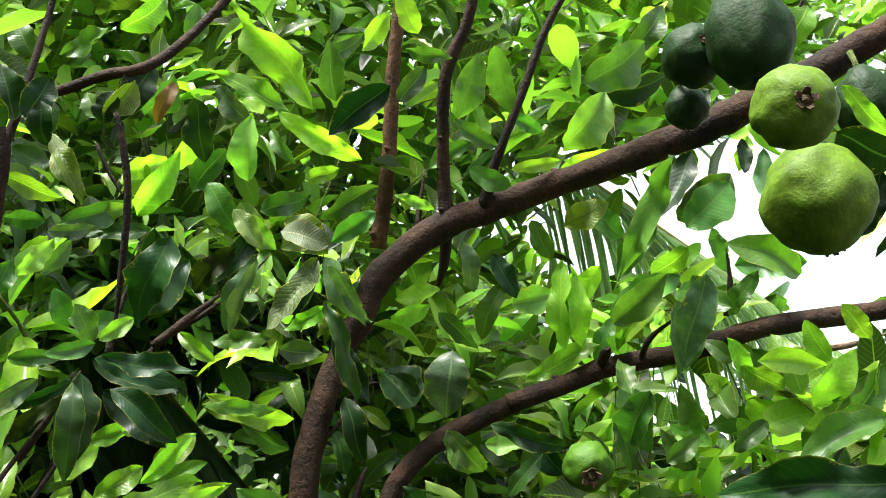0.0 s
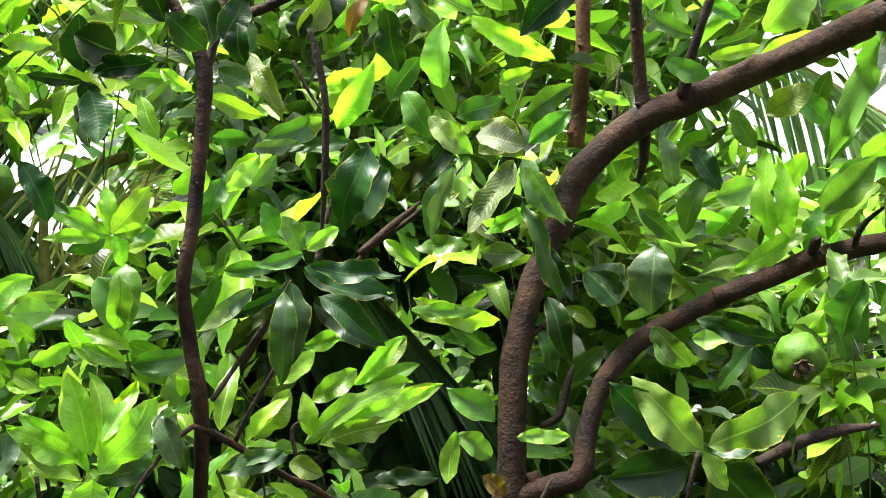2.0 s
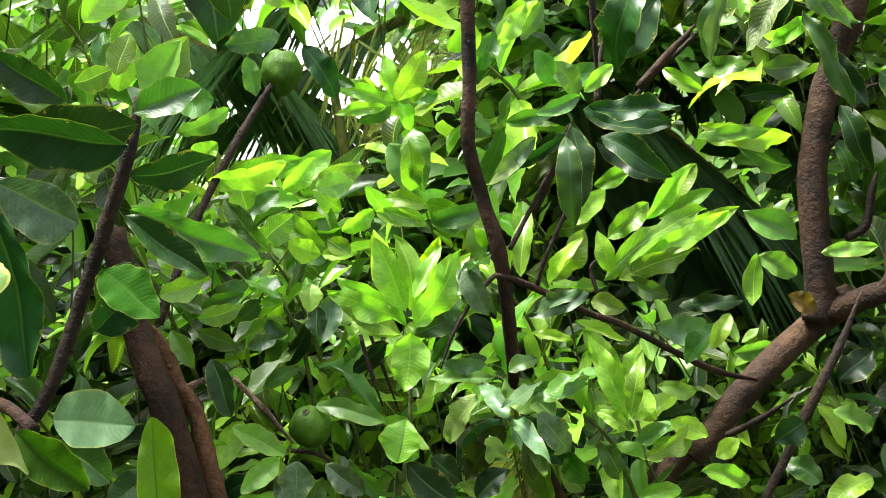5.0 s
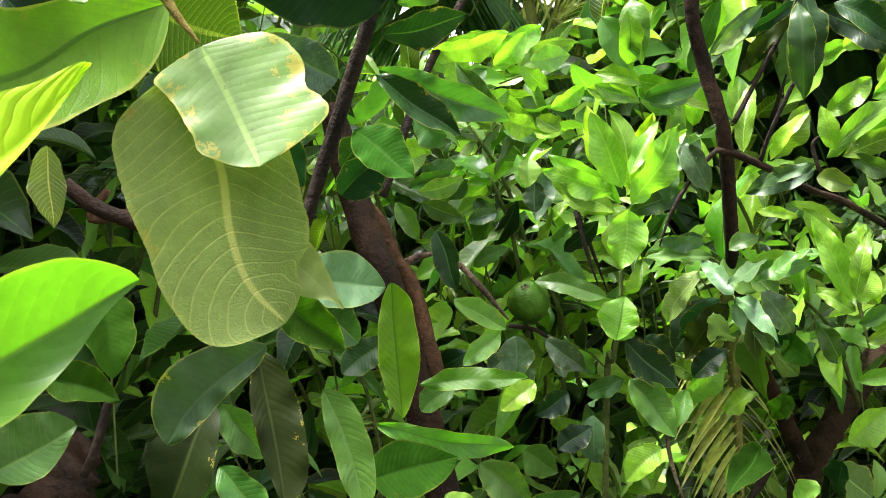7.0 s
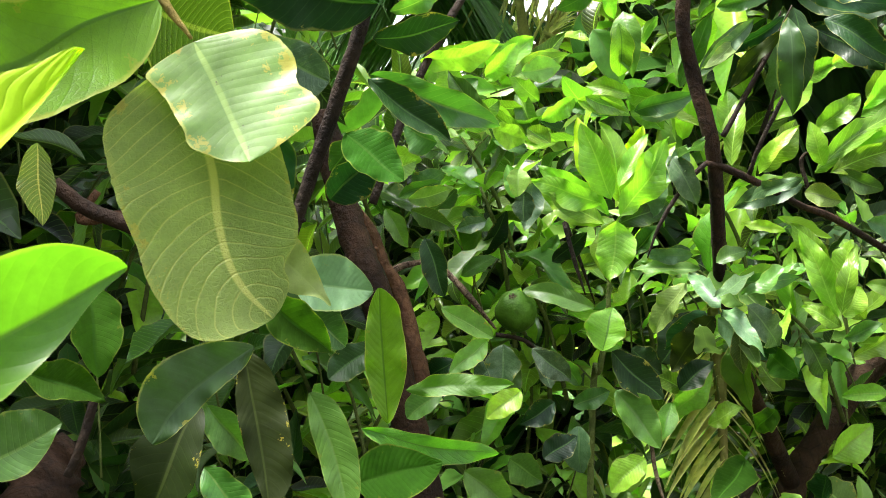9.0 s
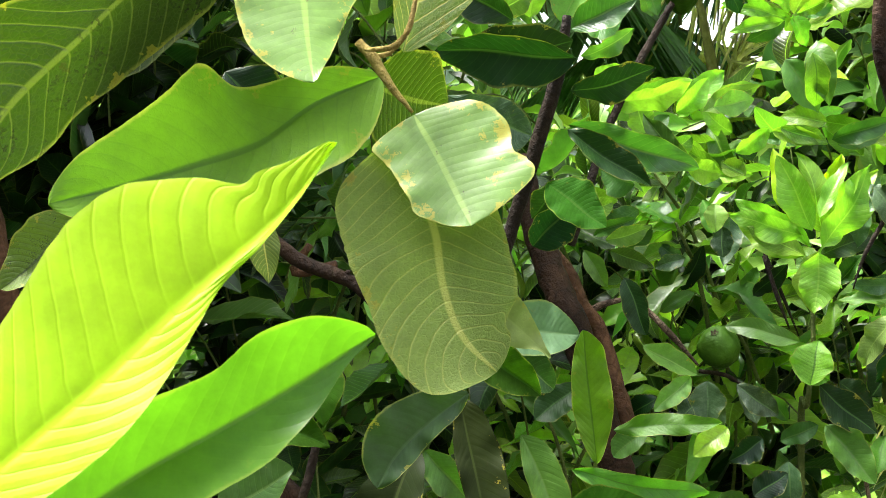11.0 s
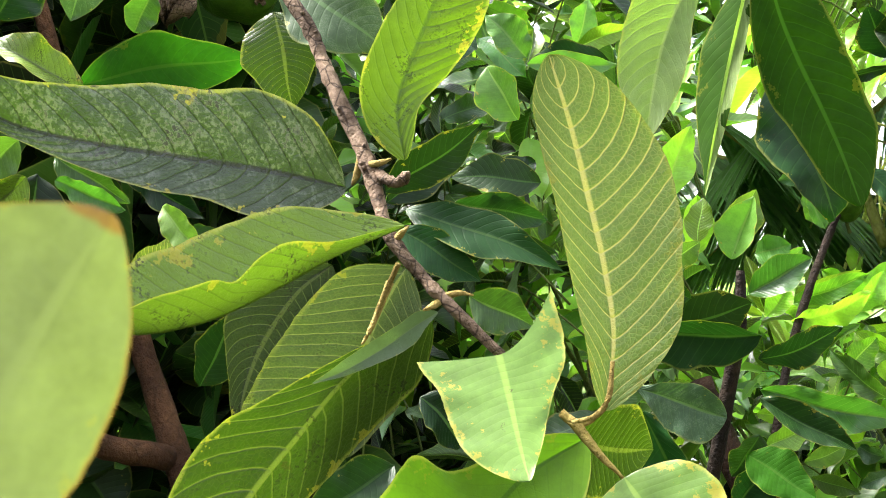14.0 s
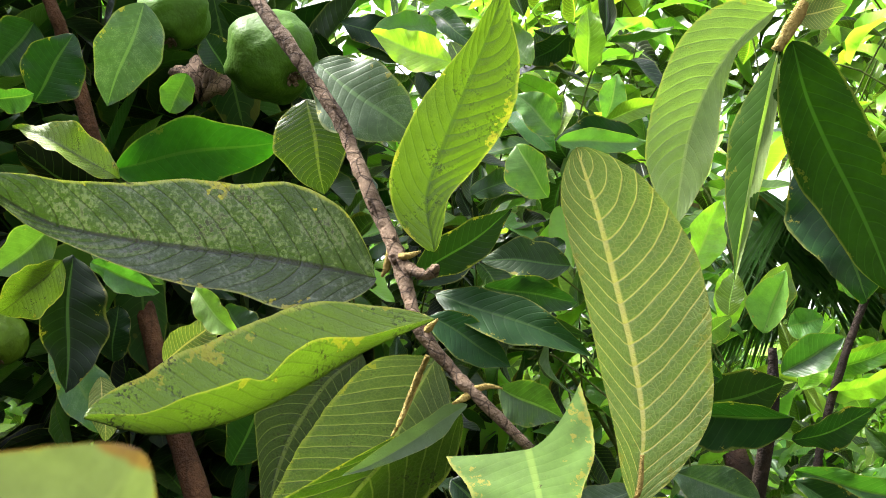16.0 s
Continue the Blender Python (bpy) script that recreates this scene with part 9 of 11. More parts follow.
leaf(main_tree, (0.0982, 1.4343, 1.6517), (0.1942, 1.4363, 1.6364), 0.0284, (-0.02, -0.97, -0.25), "dark", fold=0.5, sag=0.09, wave=0.08, blunt=1)
leaf(main_tree, (-0.0728, 1.4186, 1.6605), (-0.0384, 1.4284, 1.5857), 0.0382, (0.14, -0.99, -0.06), "dark", fold=0.5, sag=0.09, wave=0.06, blunt=0.6)
leaf(main_tree, (0.0962, 1.4770, 1.6328), (0.1438, 1.4734, 1.6331), 0.0332, (-0.07, -0.97, 0.22), "pale", fold=0.5, sag=-0.06, wave=0.06, blunt=0.6)
leaf(main_tree, (-0.0930, 1.4315, 1.4965), (-0.0303, 1.4493, 1.5089), 0.0248, (0.24, -0.96, 0.18), "pale", fold=0.3, sag=-0.06, wave=0.06, blunt=0.8)
leaf(main_tree, (0.1788, 1.3772, 1.5715), (0.2078, 1.3960, 1.5079), 0.0460, (-0.23, -0.90, -0.37), "dark", fold=0.6, sag=-0.06, wave=0.04, blunt=1)
leaf(main_tree, (0.0082, 1.5165, 1.6699), (-0.0357, 1.5147, 1.7083), 0.0702, (0.23, -0.95, 0.22), "dark", fold=0.4, sag=-0.06, wave=0.04, blunt=1)
leaf(main_tree, (0.3302, 0.9603, 1.9203), (0.3758, 0.9656, 1.8814), 0.0225, (-0.30, -0.83, -0.46), "young", fold=0.3, sag=0.03, wave=0.06, blunt=0.8)
leaf(main_tree, (0.3366, 0.9882, 1.8888), (0.3993, 1.0006, 1.8684), 0.0496, (-0.13, -0.62, -0.78), "dark", fold=0.3, sag=-0.06, wave=0.06, blunt=1)
leaf(main_tree, (0.3762, 1.0365, 1.8148), (0.3831, 1.0086, 1.8687), 0.0415, (-0.52, -0.79, -0.34), "dark", fold=0.4, sag=-0.06, wave=0.06, blunt=0.8)
leaf(main_tree, (0.2845, 1.0212, 1.8776), (0.2935, 1.0158, 1.8040), 0.0271, (0.06, -1.00, 0.08), "grey", sag=0.03, wave=0.06, blunt=1)
leaf(main_tree, (0.3738, 1.2229, 2.1167), (0.3554, 1.2325, 2.0663), 0.0444, (-0.09, -0.98, -0.15), "young", fold=0.3, sag=0.09, wave=0.04, blunt=0.6)
leaf(main_tree, (0.3716, 1.3258, 1.7454), (0.4497, 1.3411, 1.7575), 0.0324, (0.22, -0.96, -0.19), "young", fold=0.5, sag=0.03, wave=0.04, blunt=0.6)
leaf(shoot_tree, (-0.4146, 1.0174, 1.4483), (-0.4403, 0.9991, 1.5158), 0.0379, (0.05, -0.97, -0.24), "young", fold=0.6, sag=-0.03, wave=0.04, blunt=0.6)
leaf(shoot_tree, (-0.4125, 1.0297, 1.4590), (-0.3991, 1.0533, 1.5130), 0.0221, (0.13, -0.92, 0.37), "young", fold=0.4, sag=-0.03, wave=0.04, blunt=0.6)
leaf(shoot_tree, (-0.4029, 1.0108, 1.4347), (-0.3664, 1.0395, 1.5051), 0.0379, (0.69, -0.72, -0.07), "young", sag=0.06, wave=0.08, blunt=0.6)
leaf(shoot_tree, (-0.4225, 1.0139, 1.4443), (-0.4825, 0.9896, 1.4641), 0.0311, (0.32, -0.93, -0.18), "young", fold=0.3, sag=-0.06, wave=0.08, blunt=0.6)
leaf(shoot_tree, (-0.4281, 1.0323, 1.4249), (-0.4718, 1.0044, 1.4533), 0.0239, (0.66, -0.66, 0.36), "young", fold=0.3, sag=-0.03, wave=0.04, blunt=0.8)
leaf(shoot_tree, (-0.4161, 1.0373, 1.4248), (-0.3751, 1.0687, 1.4462), 0.0275, (0.58, -0.81, 0.08), "mid", fold=0.4, sag=0.09, wave=0.06, blunt=1)
leaf(shoot_tree, (-0.4026, 0.9998, 1.4304), (-0.4035, 0.9946, 1.3781), 0.0412, (0.47, -0.88, 0.08), "young", sag=-0.03, wave=0.08, blunt=0.8)
leaf(shoot_tree, (-0.2375, 1.1408, 1.3413), (-0.2741, 1.1262, 1.4217), 0.0272, (0.18, -0.98, -0.09), "young", fold=0.4, sag=-0.03, wave=0.08, blunt=0.6)
leaf(shoot_tree, (-0.2328, 1.1321, 1.3454), (-0.2257, 1.1308, 1.4094), 0.0224, (0.06, -1.00, -0.03), "young", fold=0.3, sag=0.06, wave=0.08, blunt=0.6)
leaf(shoot_tree, (-0.2325, 1.1429, 1.3412), (-0.2204, 1.1560, 1.3697), 0.0257, (0.51, -0.84, 0.17), "young", sag=0.06, wave=0.08, blunt=1)
leaf(shoot_tree, (-0.2374, 1.1404, 1.3333), (-0.2684, 1.1294, 1.3515), 0.0197, (0.46, -0.84, 0.28), "young", fold=0.5, sag=0.09, wave=0.08, blunt=0.6)
leaf(shoot_tree, (-0.2346, 1.1519, 1.3209), (-0.2009, 1.1581, 1.3354), 0.0227, (0.17, -0.98, 0.03), "mid", fold=0.6, sag=0.09, wave=0.06, blunt=0.8)
leaf(shoot_tree, (-0.5266, 1.1988, 1.6705), (-0.5715, 1.1705, 1.6787), 0.0256, (0.55, -0.77, 0.33), "young", fold=0.4, sag=0.06, wave=0.08, blunt=0.6)
leaf(shoot_tree, (-0.5156, 1.2036, 1.6734), (-0.5263, 1.1987, 1.7082), 0.0257, (0.22, -0.97, -0.07), "young", fold=0.6, sag=0.09, wave=0.06, blunt=0.6)
leaf(shoot_tree, (-0.5072, 1.2071, 1.6734), (-0.4878, 1.2238, 1.7134), 0.0261, (0.77, -0.63, -0.11), "young", fold=0.3, sag=0.03, wave=0.04, blunt=1)
leaf(shoot_tree, (-0.5154, 1.2030, 1.6614), (-0.5449, 1.1807, 1.6367), 0.0223, (0.69, -0.69, -0.21), "mid", sag=0.09, wave=0.04, blunt=0.8)
leaf(shoot_tree, (-0.5015, 1.2090, 1.6643), (-0.4680, 1.2147, 1.6692), 0.0217, (0.17, -0.99, -0.01), "fresh", fold=0.4, sag=0.06, wave=0.06, blunt=0.8)
leaf(shoot_tree, (-0.5864, 1.1680, 1.5594), (-0.5451, 1.1870, 1.5923), 0.0280, (0.50, -0.85, -0.14), "pale", fold=0.3, sag=-0.03, wave=0.04, blunt=1)
leaf(shoot_tree, (-0.6032, 1.1611, 1.5625), (-0.6145, 1.1638, 1.6021), 0.0270, (0.55, -0.80, 0.21), "young", fold=0.6, sag=0.03, wave=0.04, blunt=0.8)
leaf(shoot_tree, (-0.6145, 1.1572, 1.5807), (-0.6492, 1.1459, 1.6021), 0.0285, (0.09, -0.93, -0.35), "young", fold=0.3, sag=-0.06, wave=0.06, blunt=0.6)
leaf(shoot_tree, (-0.5712, 1.1514, 1.5349), (-0.6085, 1.1216, 1.5349), 0.0271, (0.60, -0.75, -0.29), "young", fold=0.5, sag=0.03, wave=0.06, blunt=0.6)
leaf(shoot_tree, (-0.5601, 1.1552, 1.5170), (-0.5943, 1.1436, 1.5083), 0.0284, (0.37, -0.89, -0.28), "fresh", fold=0.3, sag=-0.06, wave=0.04, blunt=1)
leaf(shoot_tree, (-0.5361, 1.1879, 1.5349), (-0.4844, 1.2053, 1.5345), 0.0256, (0.32, -0.94, 0.14), "fresh", fold=0.6, sag=0.03, wave=0.06, blunt=1)
leaf(shoot_tree, (-0.6026, 1.1590, 1.5173), (-0.6291, 1.1392, 1.5175), 0.0254, (0.54, -0.72, 0.44), "young", fold=0.5, sag=-0.06, wave=0.08, blunt=0.8)
leaf(shoot_tree, (-0.2013, 1.2628, 1.3059), (-0.2366, 1.2369, 1.3020), 0.0271, (0.59, -0.77, -0.24), "young", fold=0.5, sag=0.09, wave=0.04, blunt=0.8)
leaf(shoot_tree, (-0.1797, 1.2710, 1.2883), (-0.1551, 1.2769, 1.3064), 0.0248, (0.24, -0.97, -0.01), "young", fold=0.4, sag=-0.03, wave=0.08, blunt=0.8)
leaf(shoot_tree, (-0.2114, 1.2560, 1.2538), (-0.2468, 1.2311, 1.2501), 0.0232, (0.52, -0.78, 0.35), "young", fold=0.6, sag=0.03, wave=0.04, blunt=1)
leaf(shoot_tree, (-0.5307, 1.0685, 1.2774), (-0.5511, 1.0587, 1.2327), 0.0264, (0.57, -0.82, -0.08), "mid", fold=0.5, sag=-0.06, wave=0.08, blunt=0.8)
leaf(shoot_tree, (-0.4996, 1.0804, 1.2549), (-0.5205, 1.0857, 1.2976), 0.0263, (0.53, -0.77, 0.36), "grey", fold=0.5, sag=-0.06, wave=0.04, blunt=0.6)
leaf(shoot_tree, (-0.4788, 1.0883, 1.2381), (-0.4458, 1.0965, 1.2558), 0.0268, (0.20, -0.98, 0.09), "mid", fold=0.4, sag=-0.06, wave=0.06, blunt=1)
leaf(shoot_tree, (-0.4275, 1.1099, 1.2377), (-0.3989, 1.1286, 1.2191), 0.0283, (0.62, -0.77, 0.18), "mid", fold=0.5, sag=-0.06, wave=0.08, blunt=1)
leaf(shoot_tree, (-0.4034, 1.1731, 1.2145), (-0.3912, 1.1739, 1.2562), 0.0263, (0.60, -0.78, -0.16), "young", fold=0.4, sag=0.03, wave=0.08, blunt=0.8)
leaf(shoot_tree, (-0.3713, 1.1866, 1.2143), (-0.3362, 1.1904, 1.2339), 0.0255, (-0.10, -0.93, 0.36), "young", sag=0.09, wave=0.08, blunt=0.8)
leaf(shoot_tree, (-0.5407, 0.9566, 1.2972), (-0.5730, 0.9506, 1.2752), 0.0246, (0.05, -0.98, 0.20), "dark", fold=0.3, sag=0.03, wave=0.06, blunt=1)
leaf(shoot_tree, (-0.5216, 0.9636, 1.2766), (-0.5054, 0.9768, 1.2959), 0.0257, (0.17, -0.87, 0.45), "grey", fold=0.3, sag=0.09, wave=0.08, blunt=1)
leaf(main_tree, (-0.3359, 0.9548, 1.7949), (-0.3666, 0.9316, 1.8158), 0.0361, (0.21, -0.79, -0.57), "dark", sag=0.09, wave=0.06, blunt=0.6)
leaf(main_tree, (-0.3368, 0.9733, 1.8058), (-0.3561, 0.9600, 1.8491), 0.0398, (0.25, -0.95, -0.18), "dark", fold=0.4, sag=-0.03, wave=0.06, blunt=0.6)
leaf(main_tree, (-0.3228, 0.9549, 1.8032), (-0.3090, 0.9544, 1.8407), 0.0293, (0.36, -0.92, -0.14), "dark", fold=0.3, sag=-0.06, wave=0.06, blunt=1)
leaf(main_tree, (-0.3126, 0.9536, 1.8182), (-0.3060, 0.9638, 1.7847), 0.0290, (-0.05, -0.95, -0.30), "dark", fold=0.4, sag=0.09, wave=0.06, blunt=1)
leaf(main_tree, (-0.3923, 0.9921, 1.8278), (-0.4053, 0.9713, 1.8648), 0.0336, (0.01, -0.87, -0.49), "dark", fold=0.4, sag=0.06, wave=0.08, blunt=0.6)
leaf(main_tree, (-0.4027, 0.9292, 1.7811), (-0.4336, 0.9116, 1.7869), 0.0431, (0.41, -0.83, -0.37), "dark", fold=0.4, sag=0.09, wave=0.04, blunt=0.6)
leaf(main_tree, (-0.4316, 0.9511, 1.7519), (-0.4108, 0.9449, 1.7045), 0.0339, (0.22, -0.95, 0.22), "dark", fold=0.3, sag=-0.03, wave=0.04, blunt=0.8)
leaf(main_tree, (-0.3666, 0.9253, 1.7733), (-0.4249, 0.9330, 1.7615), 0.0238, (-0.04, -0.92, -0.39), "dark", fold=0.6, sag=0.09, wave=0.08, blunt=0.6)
leaf(main_tree, (-0.3204, 1.0054, 1.8075), (-0.2781, 1.0010, 1.7570), 0.0188, (0.21, -0.94, 0.25), "olive", fold=0.6, sag=0.06, wave=0.08, blunt=1)
leaf(main_tree, (-0.2928, 1.3148, 1.8044), (-0.2968, 1.3096, 1.7023), 0.0645, (0.67, -0.74, 0.01), "dark", fold=0.4, sag=0.09, wave=0.08, blunt=1)
leaf(main_tree, (-0.4197, 1.0537, 1.4436), (-0.4300, 1.0362, 1.5187), 0.0327, (0.72, -0.69, -0.06), "young", fold=0.6, sag=0.06, wave=0.04, blunt=1)
leaf(main_tree, (-0.4052, 1.0550, 1.4453), (-0.3686, 1.0295, 1.5020), 0.0270, (-0.18, -0.94, -0.30), "young", fold=0.6, sag=0.06, wave=0.04, blunt=1)
leaf(main_tree, (-0.3204, 1.1489, 1.8652), (-0.3166, 1.1390, 1.8970), 0.0325, (-0.16, -0.95, -0.27), "dark", fold=0.4, sag=0.06, wave=0.08, blunt=1)
leaf(main_tree, (-0.2971, 1.1439, 1.9120), (-0.3216, 1.1498, 1.8712), 0.0390, (0.61, -0.65, -0.46), "olive", fold=0.6, sag=0.03, wave=0.04, blunt=0.8)
leaf(main_tree, (-0.3097, 1.2447, 1.9103), (-0.2794, 1.2234, 1.9491), 0.0425, (0.46, -0.58, -0.68), "mid", fold=0.5, sag=0.06, wave=0.06, blunt=0.8)
leaf(main_tree, (-0.4248, 1.2208, 1.5582), (-0.3908, 1.2014, 1.6269), 0.0292, (0.20, -0.91, -0.36), "mid", fold=0.6, sag=-0.06, wave=0.06, blunt=1)
leaf(main_tree, (-0.4246, 1.2326, 1.5035), (-0.4082, 1.2158, 1.5708), 0.0322, (0.37, -0.87, -0.31), "young", fold=0.4, sag=0.03, wave=0.08, blunt=0.6)
leaf(main_tree, (-0.3692, 1.2340, 1.5097), (-0.4092, 1.2350, 1.5386), 0.0316, (0.31, -0.83, 0.46), "young", fold=0.6, sag=0.03, wave=0.04, blunt=1)
leaf(main_tree, (-0.3644, 1.2578, 1.6369), (-0.3986, 1.2441, 1.6548), 0.0244, (0.29, -0.94, -0.18), "mid", fold=0.6, sag=0.03, wave=0.06, blunt=0.8)
leaf(main_tree, (-0.3746, 1.2724, 1.5674), (-0.3521, 1.2746, 1.6050), 0.0279, (0.48, -0.85, -0.24), "young", fold=0.6, sag=-0.03, wave=0.08, blunt=0.8)
leaf(main_tree, (-0.4572, 1.2951, 1.6804), (-0.4232, 1.2833, 1.7188), 0.0279, (0.17, -0.89, -0.43), "mid", sag=0.03, wave=0.04, blunt=1)
leaf(main_tree, (-0.4861, 1.2841, 1.7246), (-0.4558, 1.2853, 1.7592), 0.0287, (0.45, -0.81, -0.37), "young", fold=0.3, sag=0.09, wave=0.04, blunt=0.8)
leaf(main_tree, (0.4622, 1.4574, 1.7344), (0.4225, 1.4513, 1.8033), 0.0452, (0.07, -1.00, -0.05), "young", fold=0.3, sag=0.09, wave=0.08, blunt=1)
leaf(main_tree, (0.4666, 1.4263, 1.7184), (0.5045, 1.3937, 1.7848), 0.0451, (0.02, -0.89, -0.45), "young", sag=0.06, wave=0.04, blunt=0.6)
leaf(main_tree, (0.5200, 1.4644, 1.7021), (0.5508, 1.4330, 1.7763), 0.0439, (-0.10, -0.93, -0.35), "pale", fold=0.5, sag=0.03, wave=0.04, blunt=1)
leaf(main_tree, (0.4461, 1.4861, 1.6946), (0.4026, 1.4871, 1.7370), 0.0439, (-0.48, -0.74, -0.47), "young", fold=0.3, sag=-0.06, wave=0.06, blunt=0.6)
leaf(main_tree, (0.3844, 1.4480, 1.6574), (0.4210, 1.4473, 1.7015), 0.0346, (-0.10, -0.99, 0.07), "mid", fold=0.6, sag=-0.03, wave=0.08, blunt=1)
leaf(main_tree, (0.4827, 1.4239, 1.7731), (0.4440, 1.4136, 1.8161), 0.0320, (-0.32, -0.82, -0.48), "young", fold=0.4, sag=-0.06, wave=0.04, blunt=0.8)
leaf(main_tree, (0.5293, 1.4288, 1.8066), (0.4882, 1.4108, 1.8387), 0.0288, (-0.18, -0.74, -0.64), "young", fold=0.3, sag=0.03, wave=0.08, blunt=1)
leaf(main_tree, (0.3582, 1.4859, 1.6835), (0.3155, 1.4599, 1.7228), 0.0390, (-0.20, -0.70, -0.68), "mid", fold=0.5, sag=0.06, wave=0.08, blunt=0.6)
leaf(main_tree, (0.3108, 1.4678, 1.6362), (0.3464, 1.4604, 1.6732), 0.0350, (-0.10, -0.99, -0.10), "mid", fold=0.6, sag=0.03, wave=0.06, blunt=0.6)
leaf(main_tree, (0.3994, 1.4536, 1.7530), (0.3645, 1.4313, 1.7859), 0.0323, (0.01, -0.83, -0.56), "young", fold=0.6, sag=0.03, wave=0.08, blunt=0.8)
leaf(main_tree, (0.5365, 1.4579, 1.7305), (0.5486, 1.4425, 1.7841), 0.0308, (-0.69, -0.72, -0.05), "young", fold=0.5, sag=0.03, wave=0.04, blunt=1)
leaf(main_tree, (-0.3590, 1.2424, 1.5467), (-0.3772, 1.2403, 1.5874), 0.0278, (0.11, -0.99, -0.00), "young", sag=0.03, wave=0.08, blunt=1)
leaf(main_tree, (-0.3469, 1.3074, 1.5249), (-0.3198, 1.3379, 1.5674), 0.0320, (0.40, -0.85, 0.35), "young", fold=0.3, sag=0.09, wave=0.04, blunt=0.8)
leaf(main_tree, (-0.3014, 1.2929, 1.5123), (-0.2592, 1.3017, 1.5525), 0.0315, (0.07, -0.99, 0.15), "young", fold=0.5, sag=0.03, wave=0.08, blunt=1)
leaf(main_tree, (-0.3843, 1.2704, 1.5067), (-0.4114, 1.2566, 1.5424), 0.0311, (0.65, -0.73, 0.21), "mid", fold=0.3, sag=0.06, wave=0.06, blunt=0.8)
leaf(main_tree, (-0.3057, 1.3778, 1.5873), (-0.2722, 1.3852, 1.6109), 0.0309, (0.43, -0.83, -0.36), "young", fold=0.5, sag=-0.06, wave=0.06, blunt=0.6)
leaf(main_tree, (-0.3382, 1.2906, 1.5833), (-0.3626, 1.2889, 1.6193), 0.0259, (-0.05, -1.00, -0.08), "young", fold=0.6, sag=-0.06, wave=0.04, blunt=0.8)
leaf(main_tree, (-0.4425, 1.2230, 1.5125), (-0.4760, 1.2105, 1.5421), 0.0311, (0.58, -0.73, 0.35), "young", fold=0.3, sag=0.03, wave=0.08, blunt=0.8)
leaf(main_tree, (-0.4980, 1.2018, 1.5481), (-0.4596, 1.2160, 1.5655), 0.0254, (0.29, -0.95, 0.12), "young", sag=0.09, wave=0.04, blunt=0.6)
leaf(main_tree, (-0.5559, 1.1577, 1.5419), (-0.5850, 1.1361, 1.5710), 0.0275, (0.57, -0.82, -0.04), "young", fold=0.3, sag=0.06, wave=0.06, blunt=0.6)

leaf(main_tree, (0.2910, 1.3615, 1.8931), (0.3339, 1.3506, 1.9515), 0.0560, (-0.05, -0.98, 0.20), "mid", fold=0.2, sag=0.06, wave=0.04, blunt=1.0)
leaf(main_tree, (0.4204, 1.3550, 1.8554), (0.3368, 1.3154, 1.8726), 0.0552, (-0.42, -0.90, 0.15), "fresh", fold=0.5, sag=0.09, wave=0.04, blunt=1.0)
leaf(main_tree, (0.2209, 1.3821, 1.7761), (0.2665, 1.3325, 1.8289), 0.0461, (-0.01, -0.98, -0.21), "mid", fold=0.5, sag=-0.03, wave=0.04, blunt=0.6)
leaf(main_tree, (0.2943, 1.2543, 1.8178), (0.2804, 1.2912, 1.7200), 0.0435, (-0.19, -0.94, 0.28), "grey", fold=0.2, sag=-0.03, wave=0.04, blunt=0.6)
leaf(main_tree, (0.2616, 1.3090, 1.9607), (0.2226, 1.3979, 1.8343), 0.0364, (-0.34, -0.94, 0.01), "mid", fold=0.3, sag=-0.03, wave=0.08, blunt=0.6)
leaf(main_tree, (0.2956, 1.3757, 1.8737), (0.2693, 1.4468, 1.8415), 0.0350, (0.11, -0.99, -0.09), "young", fold=0.3, sag=-0.03, wave=0.06, blunt=0.6)
leaf(main_tree, (0.3245, 1.2715, 1.9763), (0.3313, 1.2630, 1.9330), 0.0188, (-0.00, -1.00, -0.05), "dark", fold=0.4, sag=-0.06, wave=0.06, blunt=0.8)
leaf(main_tree, (0.3993, 1.3714, 1.8298), (0.4281, 1.4057, 1.8220), 0.0188, (-0.27, -0.96, -0.01), "mid", fold=0.3, sag=-0.06, wave=0.06, blunt=0.6)
leaf(main_tree, (0.3352, 1.2925, 1.7940), (0.2741, 1.3553, 1.8236), 0.0366, (-0.27, -0.96, 0.01), "mid", fold=0.5, sag=0.03, wave=0.06, blunt=1.0)
leaf(main_tree, (0.2073, 1.4533, 1.8593), (0.1786, 1.5106, 1.8031), 0.0348, (-0.14, -0.98, 0.10), "young", fold=0.3, sag=-0.06, wave=0.04, blunt=0.8)
leaf(main_tree, (0.3591, 1.4161, 1.8096), (0.3792, 1.3803, 1.8588), 0.0269, (-0.34, -0.93, 0.13), "mid", fold=0.2, sag=0.09, wave=0.08, blunt=0.8)
leaf(main_tree, (0.3816, 1.4394, 1.7623), (0.4426, 1.4719, 1.7403), 0.0432, (-0.60, -0.78, -0.19), "young", fold=0.4, sag=0.09, wave=0.08, blunt=0.8)
leaf(main_tree, (0.3811, 1.4455, 1.6962), (0.3561, 1.4966, 1.7460), 0.0418, (-0.38, -0.92, 0.09), "pale", fold=0.4, sag=0.03, wave=0.06, blunt=0.6)
leaf(main_tree, (0.4138, 1.4662, 1.6888), (0.5015, 1.4731, 1.7275), 0.0494, (-0.25, -0.97, -0.05), "young", fold=0.5, sag=-0.03, wave=0.08, blunt=0.6)
leaf(main_tree, (0.4711, 1.4754, 1.6767), (0.4984, 1.4061, 1.7333), 0.0418, (-0.30, -0.92, -0.27), "pale", fold=0.4, sag=0.03, wave=0.06, blunt=1.0)
